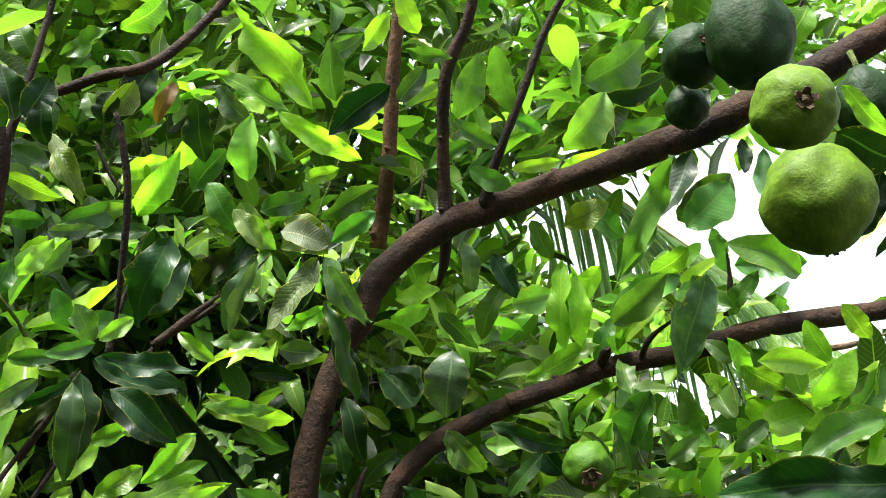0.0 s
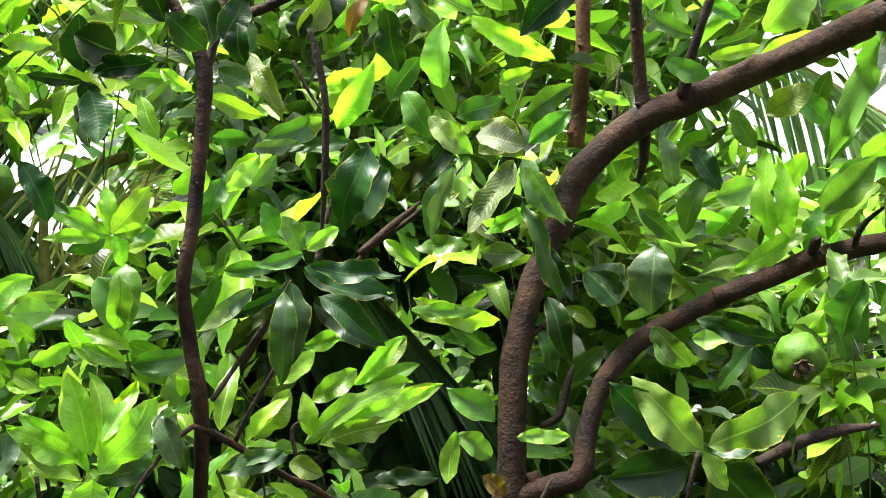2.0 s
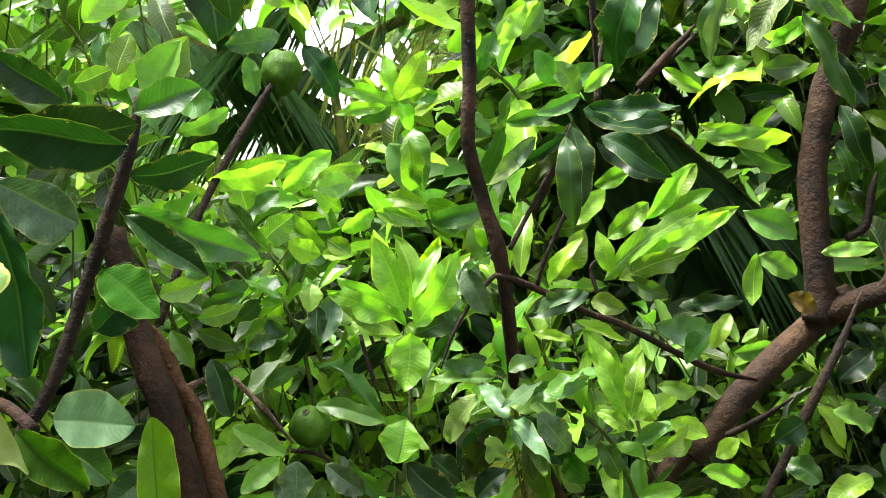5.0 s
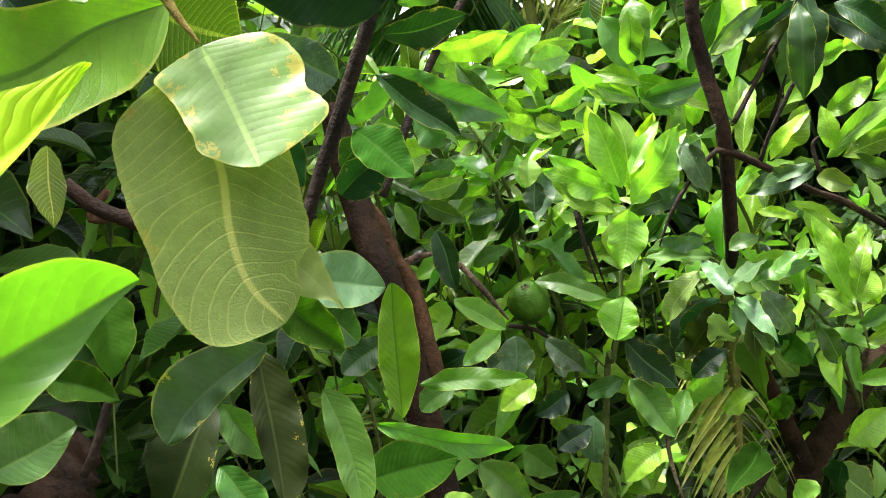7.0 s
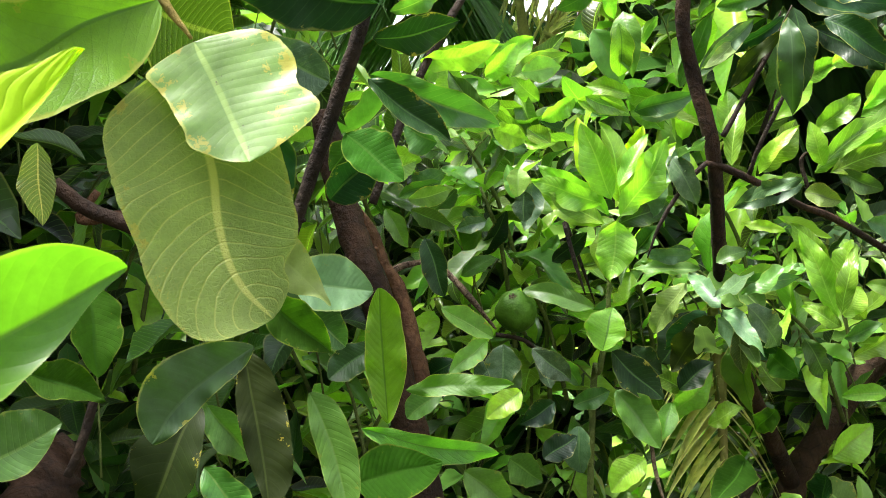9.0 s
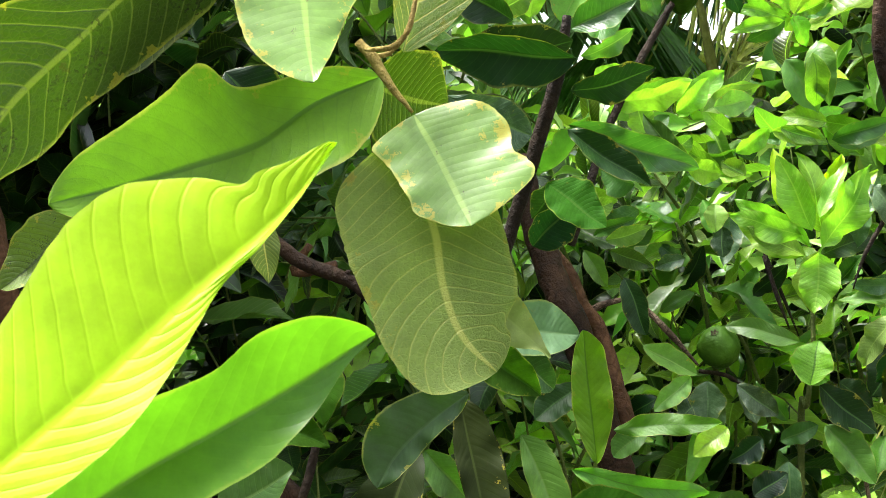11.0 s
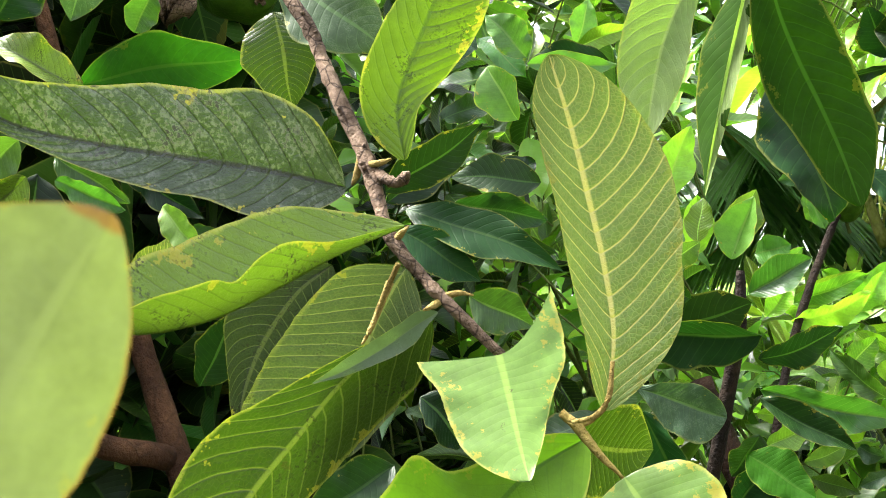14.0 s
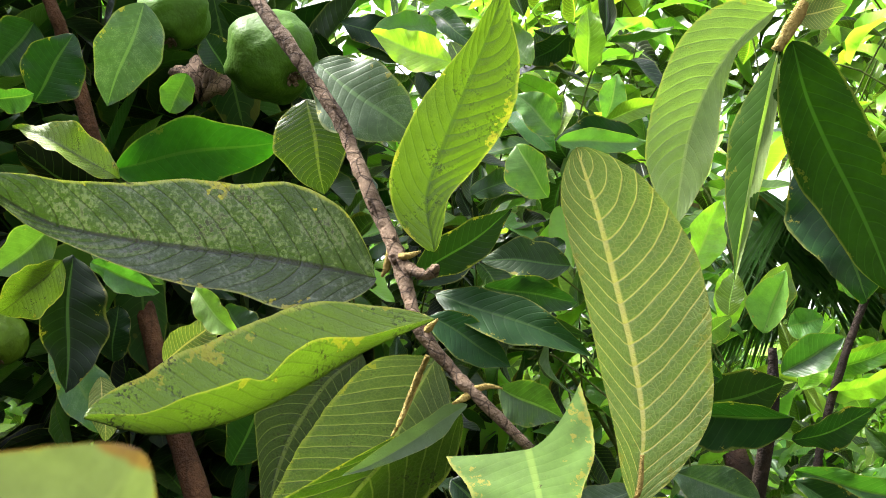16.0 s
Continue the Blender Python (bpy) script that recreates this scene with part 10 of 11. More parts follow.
leaf(main_tree, (0.4838, 1.3953, 1.6919), (0.5284, 1.3667, 1.7139), 0.0539, (-0.64, -0.74, -0.21), "mid", fold=0.5, sag=0.03, wave=0.04, blunt=0.6)
leaf(main_tree, (0.3585, 1.4509, 1.6608), (0.3157, 1.5157, 1.6943), 0.0418, (-0.12, -0.95, 0.28), "fresh", fold=0.5, sag=-0.06, wave=0.04, blunt=0.8)
leaf(main_tree, (0.4556, 1.5052, 1.7457), (0.4916, 1.4724, 1.7808), 0.0360, (-0.52, -0.84, -0.16), "young", fold=0.3, sag=0.09, wave=0.06, blunt=0.8)
leaf(main_tree, (0.5235, 1.4074, 1.7628), (0.4921, 1.4465, 1.7370), 0.0320, (-0.39, -0.92, 0.04), "mid", fold=0.3, sag=-0.06, wave=0.06, blunt=1.0)
leaf(main_tree, (0.4598, 1.4596, 1.7887), (0.5223, 1.5011, 1.7747), 0.0317, (-0.23, -0.97, -0.06), "fresh", fold=0.2, sag=0.06, wave=0.06, blunt=1.0)
leaf(main_tree, (0.2527, 1.3973, 1.7012), (0.2347, 1.4288, 1.7421), 0.0330, (0.11, -0.97, 0.21), "mid", fold=0.4, sag=0.09, wave=0.08, blunt=0.6)
leaf(main_tree, (0.2674, 1.3750, 1.7070), (0.2545, 1.4159, 1.6453), 0.0507, (-0.27, -0.96, -0.02), "mid", fold=0.5, sag=0.03, wave=0.08, blunt=1.0)
leaf(main_tree, (0.1570, 1.4023, 1.8894), (0.1960, 1.3660, 1.9122), 0.0396, (0.21, -0.98, -0.03), "olive", fold=0.2, sag=0.06, wave=0.08, blunt=0.8)
leaf(main_tree, (0.2270, 1.4233, 1.8899), (0.1844, 1.4005, 1.9132), 0.0370, (-0.25, -0.97, -0.07), "mid", fold=0.4, sag=0.03, wave=0.06, blunt=1.0)
leaf(main_tree, (-0.2967, 0.9719, 1.3650), (-0.3358, 1.0009, 1.3930), 0.0185, (0.17, -0.89, 0.42), "grey", fold=0.2, sag=0.03, wave=0.06, blunt=1.0)
leaf(main_tree, (-0.2971, 0.9499, 1.3755), (-0.2831, 1.0183, 1.3853), 0.0164, (0.08, -0.91, 0.40), "grey", fold=0.2, sag=0.03, wave=0.04, blunt=0.8)
leaf(main_tree, (-0.3008, 0.9886, 1.3612), (-0.2567, 0.9568, 1.3408), 0.0201, (0.40, -0.79, 0.47), "grey", fold=0.3, sag=0.03, wave=0.06, blunt=0.6)
leaf(main_tree, (-0.2954, 1.0038, 1.3452), (-0.2559, 0.9577, 1.3169), 0.0174, (0.42, -0.88, 0.20), "mid", fold=0.3, sag=-0.06, wave=0.04, blunt=0.6)
leaf(main_tree, (-0.3063, 0.9847, 1.3565), (-0.3448, 0.9876, 1.3019), 0.0305, (0.53, -0.77, 0.36), "drab", fold=0.2, sag=-0.03, wave=0.08, blunt=0.8)
leaf(main_tree, (-0.3114, 0.9619, 1.3511), (-0.3085, 1.0006, 1.3120), 0.0224, (0.01, -0.99, 0.13), "curl", fold=0.2, sag=0.03, wave=0.06, blunt=1.0)
leaf(main_tree, (-0.2859, 1.0078, 1.3632), (-0.2623, 1.0429, 1.3251), 0.0291, (0.21, -0.85, 0.48), "grey", fold=0.2, sag=0.06, wave=0.08, blunt=1.0)
leaf(main_tree, (-0.2871, 0.9887, 1.3455), (-0.2821, 0.9872, 1.3070), 0.0195, (0.07, -0.87, 0.49), "speck", fold=0.5, sag=-0.06, wave=0.04, blunt=0.6)
leaf(main_tree, (-0.2899, 1.0045, 1.3720), (-0.2448, 1.0190, 1.3978), 0.0197, (-0.08, -0.86, 0.50), "mid", fold=0.2, sag=0.03, wave=0.08, blunt=1.0)
leaf(main_tree, (-0.3313, 0.9806, 1.3818), (-0.3673, 0.9849, 1.3340), 0.0246, (0.03, -0.89, 0.45), "ashen", fold=0.2, sag=-0.03, wave=0.06, blunt=1.0)
leaf(main_tree, (-0.2925, 1.0415, 1.2217), (-0.2994, 0.9762, 1.1874), 0.0409, (0.44, -0.63, 0.64), "deep", fold=0.5, sag=0.09, wave=0.04, blunt=0.6)
leaf(main_tree, (-0.2166, 1.0165, 1.2255), (-0.2263, 1.0398, 1.1838), 0.0317, (-0.04, -0.74, 0.67), "dark", fold=0.2, sag=-0.03, wave=0.04, blunt=1.0)
leaf(main_tree, (-0.3637, 0.9835, 1.3008), (-0.3986, 1.0079, 1.2260), 0.0357, (0.08, -0.91, 0.42), "mid", fold=0.3, sag=-0.03, wave=0.06, blunt=0.6)
leaf(main_tree, (-0.2565, 1.0776, 1.2949), (-0.2942, 1.1047, 1.3078), 0.0320, (-0.03, -1.00, 0.08), "deep", fold=0.3, sag=0.09, wave=0.06, blunt=1.0)
leaf(main_tree, (-0.2739, 1.0706, 1.2638), (-0.2976, 1.0851, 1.2373), 0.0267, (0.32, -0.91, 0.28), "deep", fold=0.2, sag=0.06, wave=0.08, blunt=0.8)
leaf(main_tree, (-0.3856, 1.1136, 1.2486), (-0.3843, 1.0795, 1.2172), 0.0279, (0.17, -0.95, 0.26), "fresh", fold=0.5, sag=-0.06, wave=0.04, blunt=0.6)
leaf(main_tree, (-0.2439, 1.0570, 1.1891), (-0.2745, 1.0723, 1.1648), 0.0267, (-0.12, -0.95, 0.28), "pale", fold=0.3, sag=-0.06, wave=0.06, blunt=0.6)
leaf(main_tree, (-0.1141, 1.3110, 1.7939), (-0.1467, 1.2730, 1.6946), 0.0398, (-0.10, -0.98, -0.15), "speck", fold=0.5, sag=0.06, wave=0.06, blunt=0.8)
leaf(main_tree, (-0.1750, 1.2807, 1.7767), (-0.2024, 1.3295, 1.6979), 0.0184, (-0.00, -1.00, -0.01), "curl", fold=0.5, sag=-0.03, wave=0.04, blunt=0.8)
leaf(main_tree, (-0.2011, 1.2979, 1.7931), (-0.2494, 1.3301, 1.7396), 0.0311, (0.32, -0.91, 0.27), "drab", fold=0.5, sag=0.09, wave=0.08, blunt=0.8)
leaf(main_tree, (-0.2107, 1.2993, 1.8344), (-0.1721, 1.3006, 1.7964), 0.0278, (0.39, -0.92, -0.09), "ashen", fold=0.5, sag=-0.03, wave=0.06, blunt=0.6)
leaf(main_tree, (-0.1553, 1.2927, 1.8149), (-0.1012, 1.2868, 1.8077), 0.0365, (0.02, -0.98, 0.21), "dull", fold=0.3, sag=0.03, wave=0.04, blunt=1.0)
leaf(main_tree, (-0.0946, 1.2433, 1.7795), (-0.0541, 1.3090, 1.7291), 0.0238, (-0.23, -0.96, -0.14), "grey", fold=0.3, sag=-0.06, wave=0.08, blunt=0.8)
leaf(main_tree, (-0.0969, 1.2815, 1.7448), (-0.0400, 1.2891, 1.6479), 0.0238, (0.19, -0.95, 0.26), "shady", fold=0.4, sag=-0.03, wave=0.08, blunt=1.0)
leaf(main_tree, (-0.0963, 1.3354, 1.7492), (-0.1419, 1.3782, 1.7214), 0.0253, (0.11, -0.99, 0.03), "fresh", fold=0.3, sag=0.03, wave=0.06, blunt=0.8)
leaf(main_tree, (-0.2277, 1.3929, 1.7011), (-0.1594, 1.3492, 1.7094), 0.0256, (0.09, -0.97, 0.22), "mid", fold=0.4, sag=-0.03, wave=0.08, blunt=1.0)
leaf(main_tree, (-0.2732, 1.2303, 1.7891), (-0.2774, 1.2977, 1.7093), 0.0392, (-0.01, -0.98, -0.19), "dark", fold=0.4, sag=0.09, wave=0.04, blunt=0.6)
leaf(main_tree, (-0.2014, 1.2723, 1.6175), (-0.1298, 1.3325, 1.6333), 0.0211, (0.16, -0.97, 0.16), "fresh", fold=0.4, sag=-0.03, wave=0.06, blunt=0.8)
leaf(main_tree, (-0.1864, 1.4038, 1.7882), (-0.1545, 1.3640, 1.7665), 0.0143, (0.37, -0.92, -0.14), "young", fold=0.5, sag=0.09, wave=0.04, blunt=0.8)
leaf(main_tree, (-0.1497, 1.3676, 1.6990), (-0.1018, 1.3953, 1.7017), 0.0320, (0.34, -0.94, -0.08), "mid", fold=0.3, sag=-0.06, wave=0.04, blunt=0.6)
leaf(main_tree, (-0.2624, 1.0155, 1.6051), (-0.2511, 1.0131, 1.5254), 0.0244, (0.29, -0.93, 0.23), "shady", fold=0.2, sag=0.09, wave=0.08, blunt=0.8)
leaf(main_tree, (-0.3041, 1.0514, 1.6050), (-0.3300, 1.0033, 1.5579), 0.0140, (0.44, -0.88, 0.20), "ashen", fold=0.4, sag=-0.06, wave=0.04, blunt=0.6)
leaf(main_tree, (-0.2670, 1.0222, 1.5952), (-0.3148, 1.0288, 1.5467), 0.0139, (0.34, -0.92, 0.18), "drab", fold=0.3, sag=0.06, wave=0.06, blunt=1.0)
leaf(main_tree, (-0.3182, 1.0604, 1.4797), (-0.3219, 1.0811, 1.5453), 0.0218, (0.05, -0.94, 0.33), "young", fold=0.3, sag=0.06, wave=0.04, blunt=0.8)
leaf(main_tree, (-0.3035, 1.0947, 1.4726), (-0.2716, 1.0869, 1.5176), 0.0168, (-0.09, -0.93, 0.35), "young", fold=0.3, sag=0.09, wave=0.04, blunt=0.6)
leaf(main_tree, (-0.2399, 0.9972, 1.4733), (-0.3012, 1.0257, 1.4521), 0.0166, (0.05, -0.98, 0.21), "grey", fold=0.4, sag=0.03, wave=0.06, blunt=1.0)
leaf(main_tree, (-0.3148, 0.9680, 1.5018), (-0.3525, 1.0178, 1.4809), 0.0127, (0.56, -0.72, 0.42), "grey", fold=0.2, sag=0.03, wave=0.06, blunt=0.6)
leaf(main_tree, (-0.4078, 1.0070, 1.6045), (-0.4085, 1.0242, 1.5553), 0.0281, (0.56, -0.82, -0.08), "fresh", fold=0.5, sag=0.06, wave=0.04, blunt=0.8)

leaf(left_tree, (-0.7540, 0.5956, 1.9323), (-0.7162, 0.6461, 1.8998), 0.0341, (0.60, -0.79, 0.14), "dark", fold=0.2, sag=0.03, wave=0.08, blunt=0.8)
leaf(left_tree, (-0.6492, 0.5391, 1.8821), (-0.6463, 0.6086, 1.8973), 0.0331, (0.51, -0.86, -0.04), "fresh", fold=0.2, sag=0.06, wave=0.04, blunt=1.0)
leaf(left_tree, (-0.6578, 0.6115, 1.8595), (-0.7094, 0.6170, 1.9097), 0.0279, (0.81, -0.54, -0.23), "mid", fold=0.2, sag=-0.06, wave=0.04, blunt=1.0)
leaf(left_tree, (-0.6634, 0.6305, 1.8064), (-0.6598, 0.6865, 1.8413), 0.0279, (0.75, -0.66, 0.06), "dark", fold=0.2, sag=0.03, wave=0.04, blunt=1.0)
leaf(left_tree, (-0.6254, 0.6471, 1.8200), (-0.5856, 0.6479, 1.7823), 0.0309, (0.81, -0.56, 0.17), "mid", fold=0.3, sag=0.06, wave=0.06, blunt=0.8)
leaf(left_tree, (-0.6127, 0.6677, 1.8547), (-0.6450, 0.6719, 1.9035), 0.0325, (0.61, -0.77, 0.19), "mid", fold=0.2, sag=0.06, wave=0.06, blunt=0.6)
leaf(left_tree, (-0.6615, 0.7604, 1.8462), (-0.6487, 0.6914, 1.8530), 0.0268, (0.69, -0.65, -0.32), "fresh", fold=0.2, sag=-0.06, wave=0.08, blunt=0.6)
leaf(left_tree, (-0.6096, 0.7196, 1.8869), (-0.6667, 0.7377, 1.8819), 0.0292, (0.40, -0.87, -0.29), "dark", fold=0.2, sag=0.09, wave=0.04, blunt=1.0)
leaf(left_tree, (-0.5163, 0.6623, 1.7734), (-0.5624, 0.6226, 1.7819), 0.0251, (0.77, -0.64, -0.05), "dark", fold=0.2, sag=0.09, wave=0.04, blunt=0.6)
leaf(left_tree, (-0.5981, 0.5622, 1.7452), (-0.6004, 0.6287, 1.7678), 0.0251, (0.66, -0.74, -0.09), "dark", fold=0.3, sag=0.03, wave=0.08, blunt=1.0)
leaf(left_tree, (-0.5900, 0.6330, 1.7523), (-0.6534, 0.6586, 1.7440), 0.0309, (0.50, -0.77, 0.40), "grey", fold=0.3, sag=-0.03, wave=0.08, blunt=1.0)
leaf(left_tree, (-0.6857, 0.6367, 1.9233), (-0.6345, 0.6251, 1.8811), 0.0255, (0.68, -0.73, -0.03), "mid", fold=0.2, sag=0.03, wave=0.04, blunt=1.0)
leaf(left_tree, (-0.8088, 0.6330, 1.9071), (-0.7965, 0.6046, 1.9423), 0.0255, (0.59, -0.79, 0.18), "dark", fold=0.2, sag=0.06, wave=0.08, blunt=0.8)
leaf(left_tree, (-0.6663, 0.8132, 1.8826), (-0.6248, 0.7570, 1.9107), 0.0306, (0.34, -0.91, -0.24), "young", fold=0.2, sag=0.03, wave=0.08, blunt=0.8)
leaf(left_tree, (-0.6621, 0.8213, 1.8393), (-0.6050, 0.8010, 1.8476), 0.0306, (0.62, -0.78, 0.11), "fresh", fold=0.5, sag=0.06, wave=0.06, blunt=1.0)

# ---- fruit ----
guava((0.3275, 1.0010, 1.8332), 0.0474, (0.47, 0.30, -0.83), "large pale green guava hanging in a pair", tall=1.02)
guava((0.2759, 0.8995, 1.8705), 0.0332, (-0.05, -0.99, -0.14), "pale green guava with its brown calyx in front", tall=1.0, calyx_size=0.3)
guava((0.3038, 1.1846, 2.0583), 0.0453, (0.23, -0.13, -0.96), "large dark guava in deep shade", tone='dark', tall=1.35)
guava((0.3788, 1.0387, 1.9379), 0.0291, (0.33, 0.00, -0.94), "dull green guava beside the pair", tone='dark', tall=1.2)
guava((-0.8165, 0.3062, 1.6924), 0.0166, (0.22, -0.38, -0.90), "pale knobbly young guava in the leaves")
guava((0.2579, 1.2377, 2.0490), 0.0338, (0.14, -0.98, 0.17), "guava in shade, put into its dark skin colour", tone='dark')
guava((0.2675, 1.2973, 2.0140), 0.0238, (0.12, -0.02, -0.99), "guava in shade, put into its dark skin colour", tone='dark')
guava((0.2084, 1.3895, 1.6159), 0.0282, (0.03, -0.91, -0.41), "dull green guava with a large dark calyx", tone='green', calyx_size=0.45)
guava((-0.4839, 0.9133, 1.6590), 0.0172, (0.16, -0.11, 0.98), "small unripe guava on a thin twig", tone='green', tall=1.15)
guava((-0.4562, 0.9135, 1.3549), 0.0179, (0.10, -0.65, 0.75), "small green guava among leaves", tone='green')
guava((-0.6003, 0.4071, 1.8379), 0.0297, (0.72, -0.06, -0.69), "round dark green guava behind a twig", tone='green')
guava((-0.6028, 0.3417, 1.8599), 0.0213, (0.22, -0.38, -0.90), "round dark green guava behind a twig", tone='green')

# ---- palms ----
def frond(name_label, base, way, length, droop, leaflet, count, material, rib_material, seed, spread=0.75, hang=0.35, blade=0.032):
    """A palm frond: an arching midrib with narrow leaflets in two rows."""
    rng = random.Random(seed)
    root = thing("palm_frond", name_label, "palm frond", base, "palm fronds behind the guava trees")
    w = Vector(way).normalized()
    pts = [w * (length * s) + Vector((0, 0, -droop * length * s * s)) for s in (0, 0.2, 0.4, 0.6, 0.8, 1.0)]
    path = smooth_path(pts, [0.012, 0.010, 0.008, 0.006, 0.004, 0.002], 6)
    bm = bmesh.new()
    tube(bm, path, 8, 0.05)
    part("midrib", bm, rib_material, root)
    me = bpy.data.meshes.new("leaflet")
    verts, faces = [], []
    for k in range(9):
        u = k / 8
        h = 0.5 * (0.35 + 0.65 * math.sin(math.pi * min(1, u * 1.1 + 0.12)) ** 0.8) * (1 - u ** 5)
        sag = -0.22 * u * u
        verts += [(u, -h * blade, sag + 0.012 * h), (u, 0, sag), (u, h * blade, sag + 0.012 * h)]
    for k in range(8):
        for c in range(2):
            q = k * 3 + c
            faces.append((q, q + 3, q + 4, q + 1))
    me.from_pydata(verts, [], faces)
    me.materials.append(material)
    for k in range(count):
        s = 0.06 + 0.93 * (k // 2) / (count // 2)
        i = min(int(s * (len(path) - 1)), len(path) - 2)
        p, d = path[i][0].lerp(path[i + 1][0], s * (len(path) - 1) - i), (path[i + 1][0] - path[i][0]).normalized()
        side = d.cross(Vector((0, 0, 1))).normalized() * (1 if k % 2 else -1)
        x = (side * spread + d * (0.55 + 0.3 * s) + Vector((0, 0, -hang + rng.uniform(-0.12, 0.12)))).normalized()
        size = leaflet * (0.55 + 0.45 * math.sin(math.pi * min(1, s + 0.1))) * rng.uniform(0.85, 1.1)
        ob = new("leaflet", me)
        ob.parent = root
        ob.matrix_basis = leaf_frame(p, p + x * size, Vector((0, 0, 1)) + side * 0.4)
    return root


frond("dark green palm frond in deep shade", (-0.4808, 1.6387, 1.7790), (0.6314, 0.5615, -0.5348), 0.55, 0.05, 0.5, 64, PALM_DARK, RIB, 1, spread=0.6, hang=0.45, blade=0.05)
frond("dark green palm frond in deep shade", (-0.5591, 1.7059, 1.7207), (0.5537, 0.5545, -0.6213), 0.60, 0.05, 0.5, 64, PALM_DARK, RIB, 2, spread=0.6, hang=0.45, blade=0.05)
frond("green palm frond behind the leaves", (-1.5126, 1.8366, 1.9733), (0.8853, 0.2781, -0.3727), 0.70, 0.05, 0.4, 110, PALM, RIB, 3, spread=0.9, hang=0.2)
frond("green palm frond behind the leaves", (-1.1282, 1.7050, 1.9168), (0.5372, 0.4607, -0.7065), 0.42, 0.05, 0.38, 96, PALM, RIB, 4, spread=0.9, hang=0.2)
frond("dark palm frond against the bright sky", (0.1195, 2.5905, 2.4081), (0.8991, 0.2070, -0.3857), 0.93, 0.02, 0.6, 130, PALM_LIGHT, RIB, 5, spread=0.7, hang=0.4, blade=0.02)
frond("dry yellow palm frond hanging low", (-0.4177, 1.3403, 1.3387), (0.1412, -0.1749, -0.9744), 0.26, 0.02, 0.12, 36, STRAW, RIB, 6, spread=0.95, hang=0.2, blade=0.16)
frond("green palm frond behind the leaves", (-0.9542, 1.9431, 1.9993), (-0.7114, -0.3612, -0.6029), 0.51, 0.05, 0.36, 96, PALM, RIB, 7, spread=0.9, hang=0.1)
frond("green palm frond behind the leaves", (-0.9833, 2.2180, 1.9393), (-0.6189, -0.6070, -0.4985), 0.56, 0.05, 0.36, 96, PALM, RIB, 8, spread=0.9, hang=0.1)
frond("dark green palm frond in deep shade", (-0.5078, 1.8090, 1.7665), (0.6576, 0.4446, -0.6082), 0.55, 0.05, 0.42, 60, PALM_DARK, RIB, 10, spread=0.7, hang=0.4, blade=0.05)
frond("dry yellow palm frond among the leaves", (-0.9411, 1.8423, 1.5650), (0.4346, 0.1696, 0.8845), 0.38, 0.05, 0.3, 72, STRAW, RIB, 9, spread=0.8, hang=0.2)
stalk = thing("palm_stalk", "yellow-green palm leaf stalk", "palm stalk", (-0.8725, 1.6994, 1.8072))
limb(stalk, "stalk", [(0, 0, 0), (0.0161, 0.0037, -0.0883), (0.0321, 0.0074, -0.1765)], [0.004, 0.007, 0.010], RIB)
straw = thing("dry_straw", "tangle of pale dry stems behind the leaves", "dry stems")
limb(straw, "stem", [(-0.8319, 1.7218, 1.8405), (-0.8593, 1.7660, 1.7975), (-0.8867, 1.8101, 1.7345)], [0.002, 0.003, 0.0015], STRAW, 5, 2)
limb(straw, "stem", [(-0.8438, 1.7668, 1.6723), (-0.8063, 1.7702, 1.6563), (-0.7688, 1.7737, 1.6202)], [0.002, 0.003, 0.0015], STRAW, 5, 2)
limb(straw, "stem", [(-0.8724, 1.7420, 1.8246), (-0.9195, 1.7325, 1.7622), (-0.9666, 1.7231, 1.6798)], [0.002, 0.003, 0.0015], STRAW, 5, 2)
limb(straw, "stem", [(-0.8064, 1.8557, 1.7305), (-0.8295, 1.8504, 1.6575), (-0.8526, 1.8450, 1.5645)], [0.002, 0.003, 0.0015], STRAW, 5, 2)
limb(straw, "stem", [(-0.8494, 1.8879, 1.8519), (-0.8852, 1.8845, 1.8040), (-0.9210, 1.8810, 1.7361)], [0.002, 0.003, 0.0015], STRAW, 5, 2)
limb(straw, "stem", [(-0.7572, 1.8600, 1.8762), (-0.7811, 1.8382, 1.8373), (-0.8050, 1.8163, 1.7784)], [0.002, 0.003, 0.0015], STRAW, 5, 2)
limb(straw, "stem", [(-0.8285, 1.8903, 1.7979), (-0.8127, 1.8174, 1.7528), (-0.7969, 1.7445, 1.6877)], [0.002, 0.003, 0.0015], STRAW, 5, 2)
limb(straw, "stem", [(-0.7990, 1.7568, 1.6685), (-0.8030, 1.8103, 1.6161), (-0.8070, 1.8638, 1.5437)], [0.002, 0.003, 0.0015], STRAW, 5, 2)
limb(straw, "stem", [(-0.8943, 1.7635, 1.6892), (-0.8811, 1.8092, 1.6345), (-0.8678, 1.8548, 1.5597)], [0.002, 0.003, 0.0015], STRAW, 5, 2)
limb(straw, "stem", [(-0.8768, 1.8499, 1.7692), (-0.8927, 1.7938, 1.6972), (-0.9086, 1.7377, 1.6052)], [0.002, 0.003, 0.0015], STRAW, 5, 2)
limb(straw, "stem", [(-0.7665, 1.7453, 1.6927), (-0.7864, 1.7714, 1.6591), (-0.8063, 1.7975, 1.6054)], [0.002, 0.003, 0.0015], STRAW, 5, 2)
limb(straw, "stem", [(-0.8848, 1.7525, 1.6778), (-0.9290, 1.8058, 1.6363), (-0.9731, 1.8590, 1.5748)], [0.002, 0.003, 0.0015], STRAW, 5, 2)
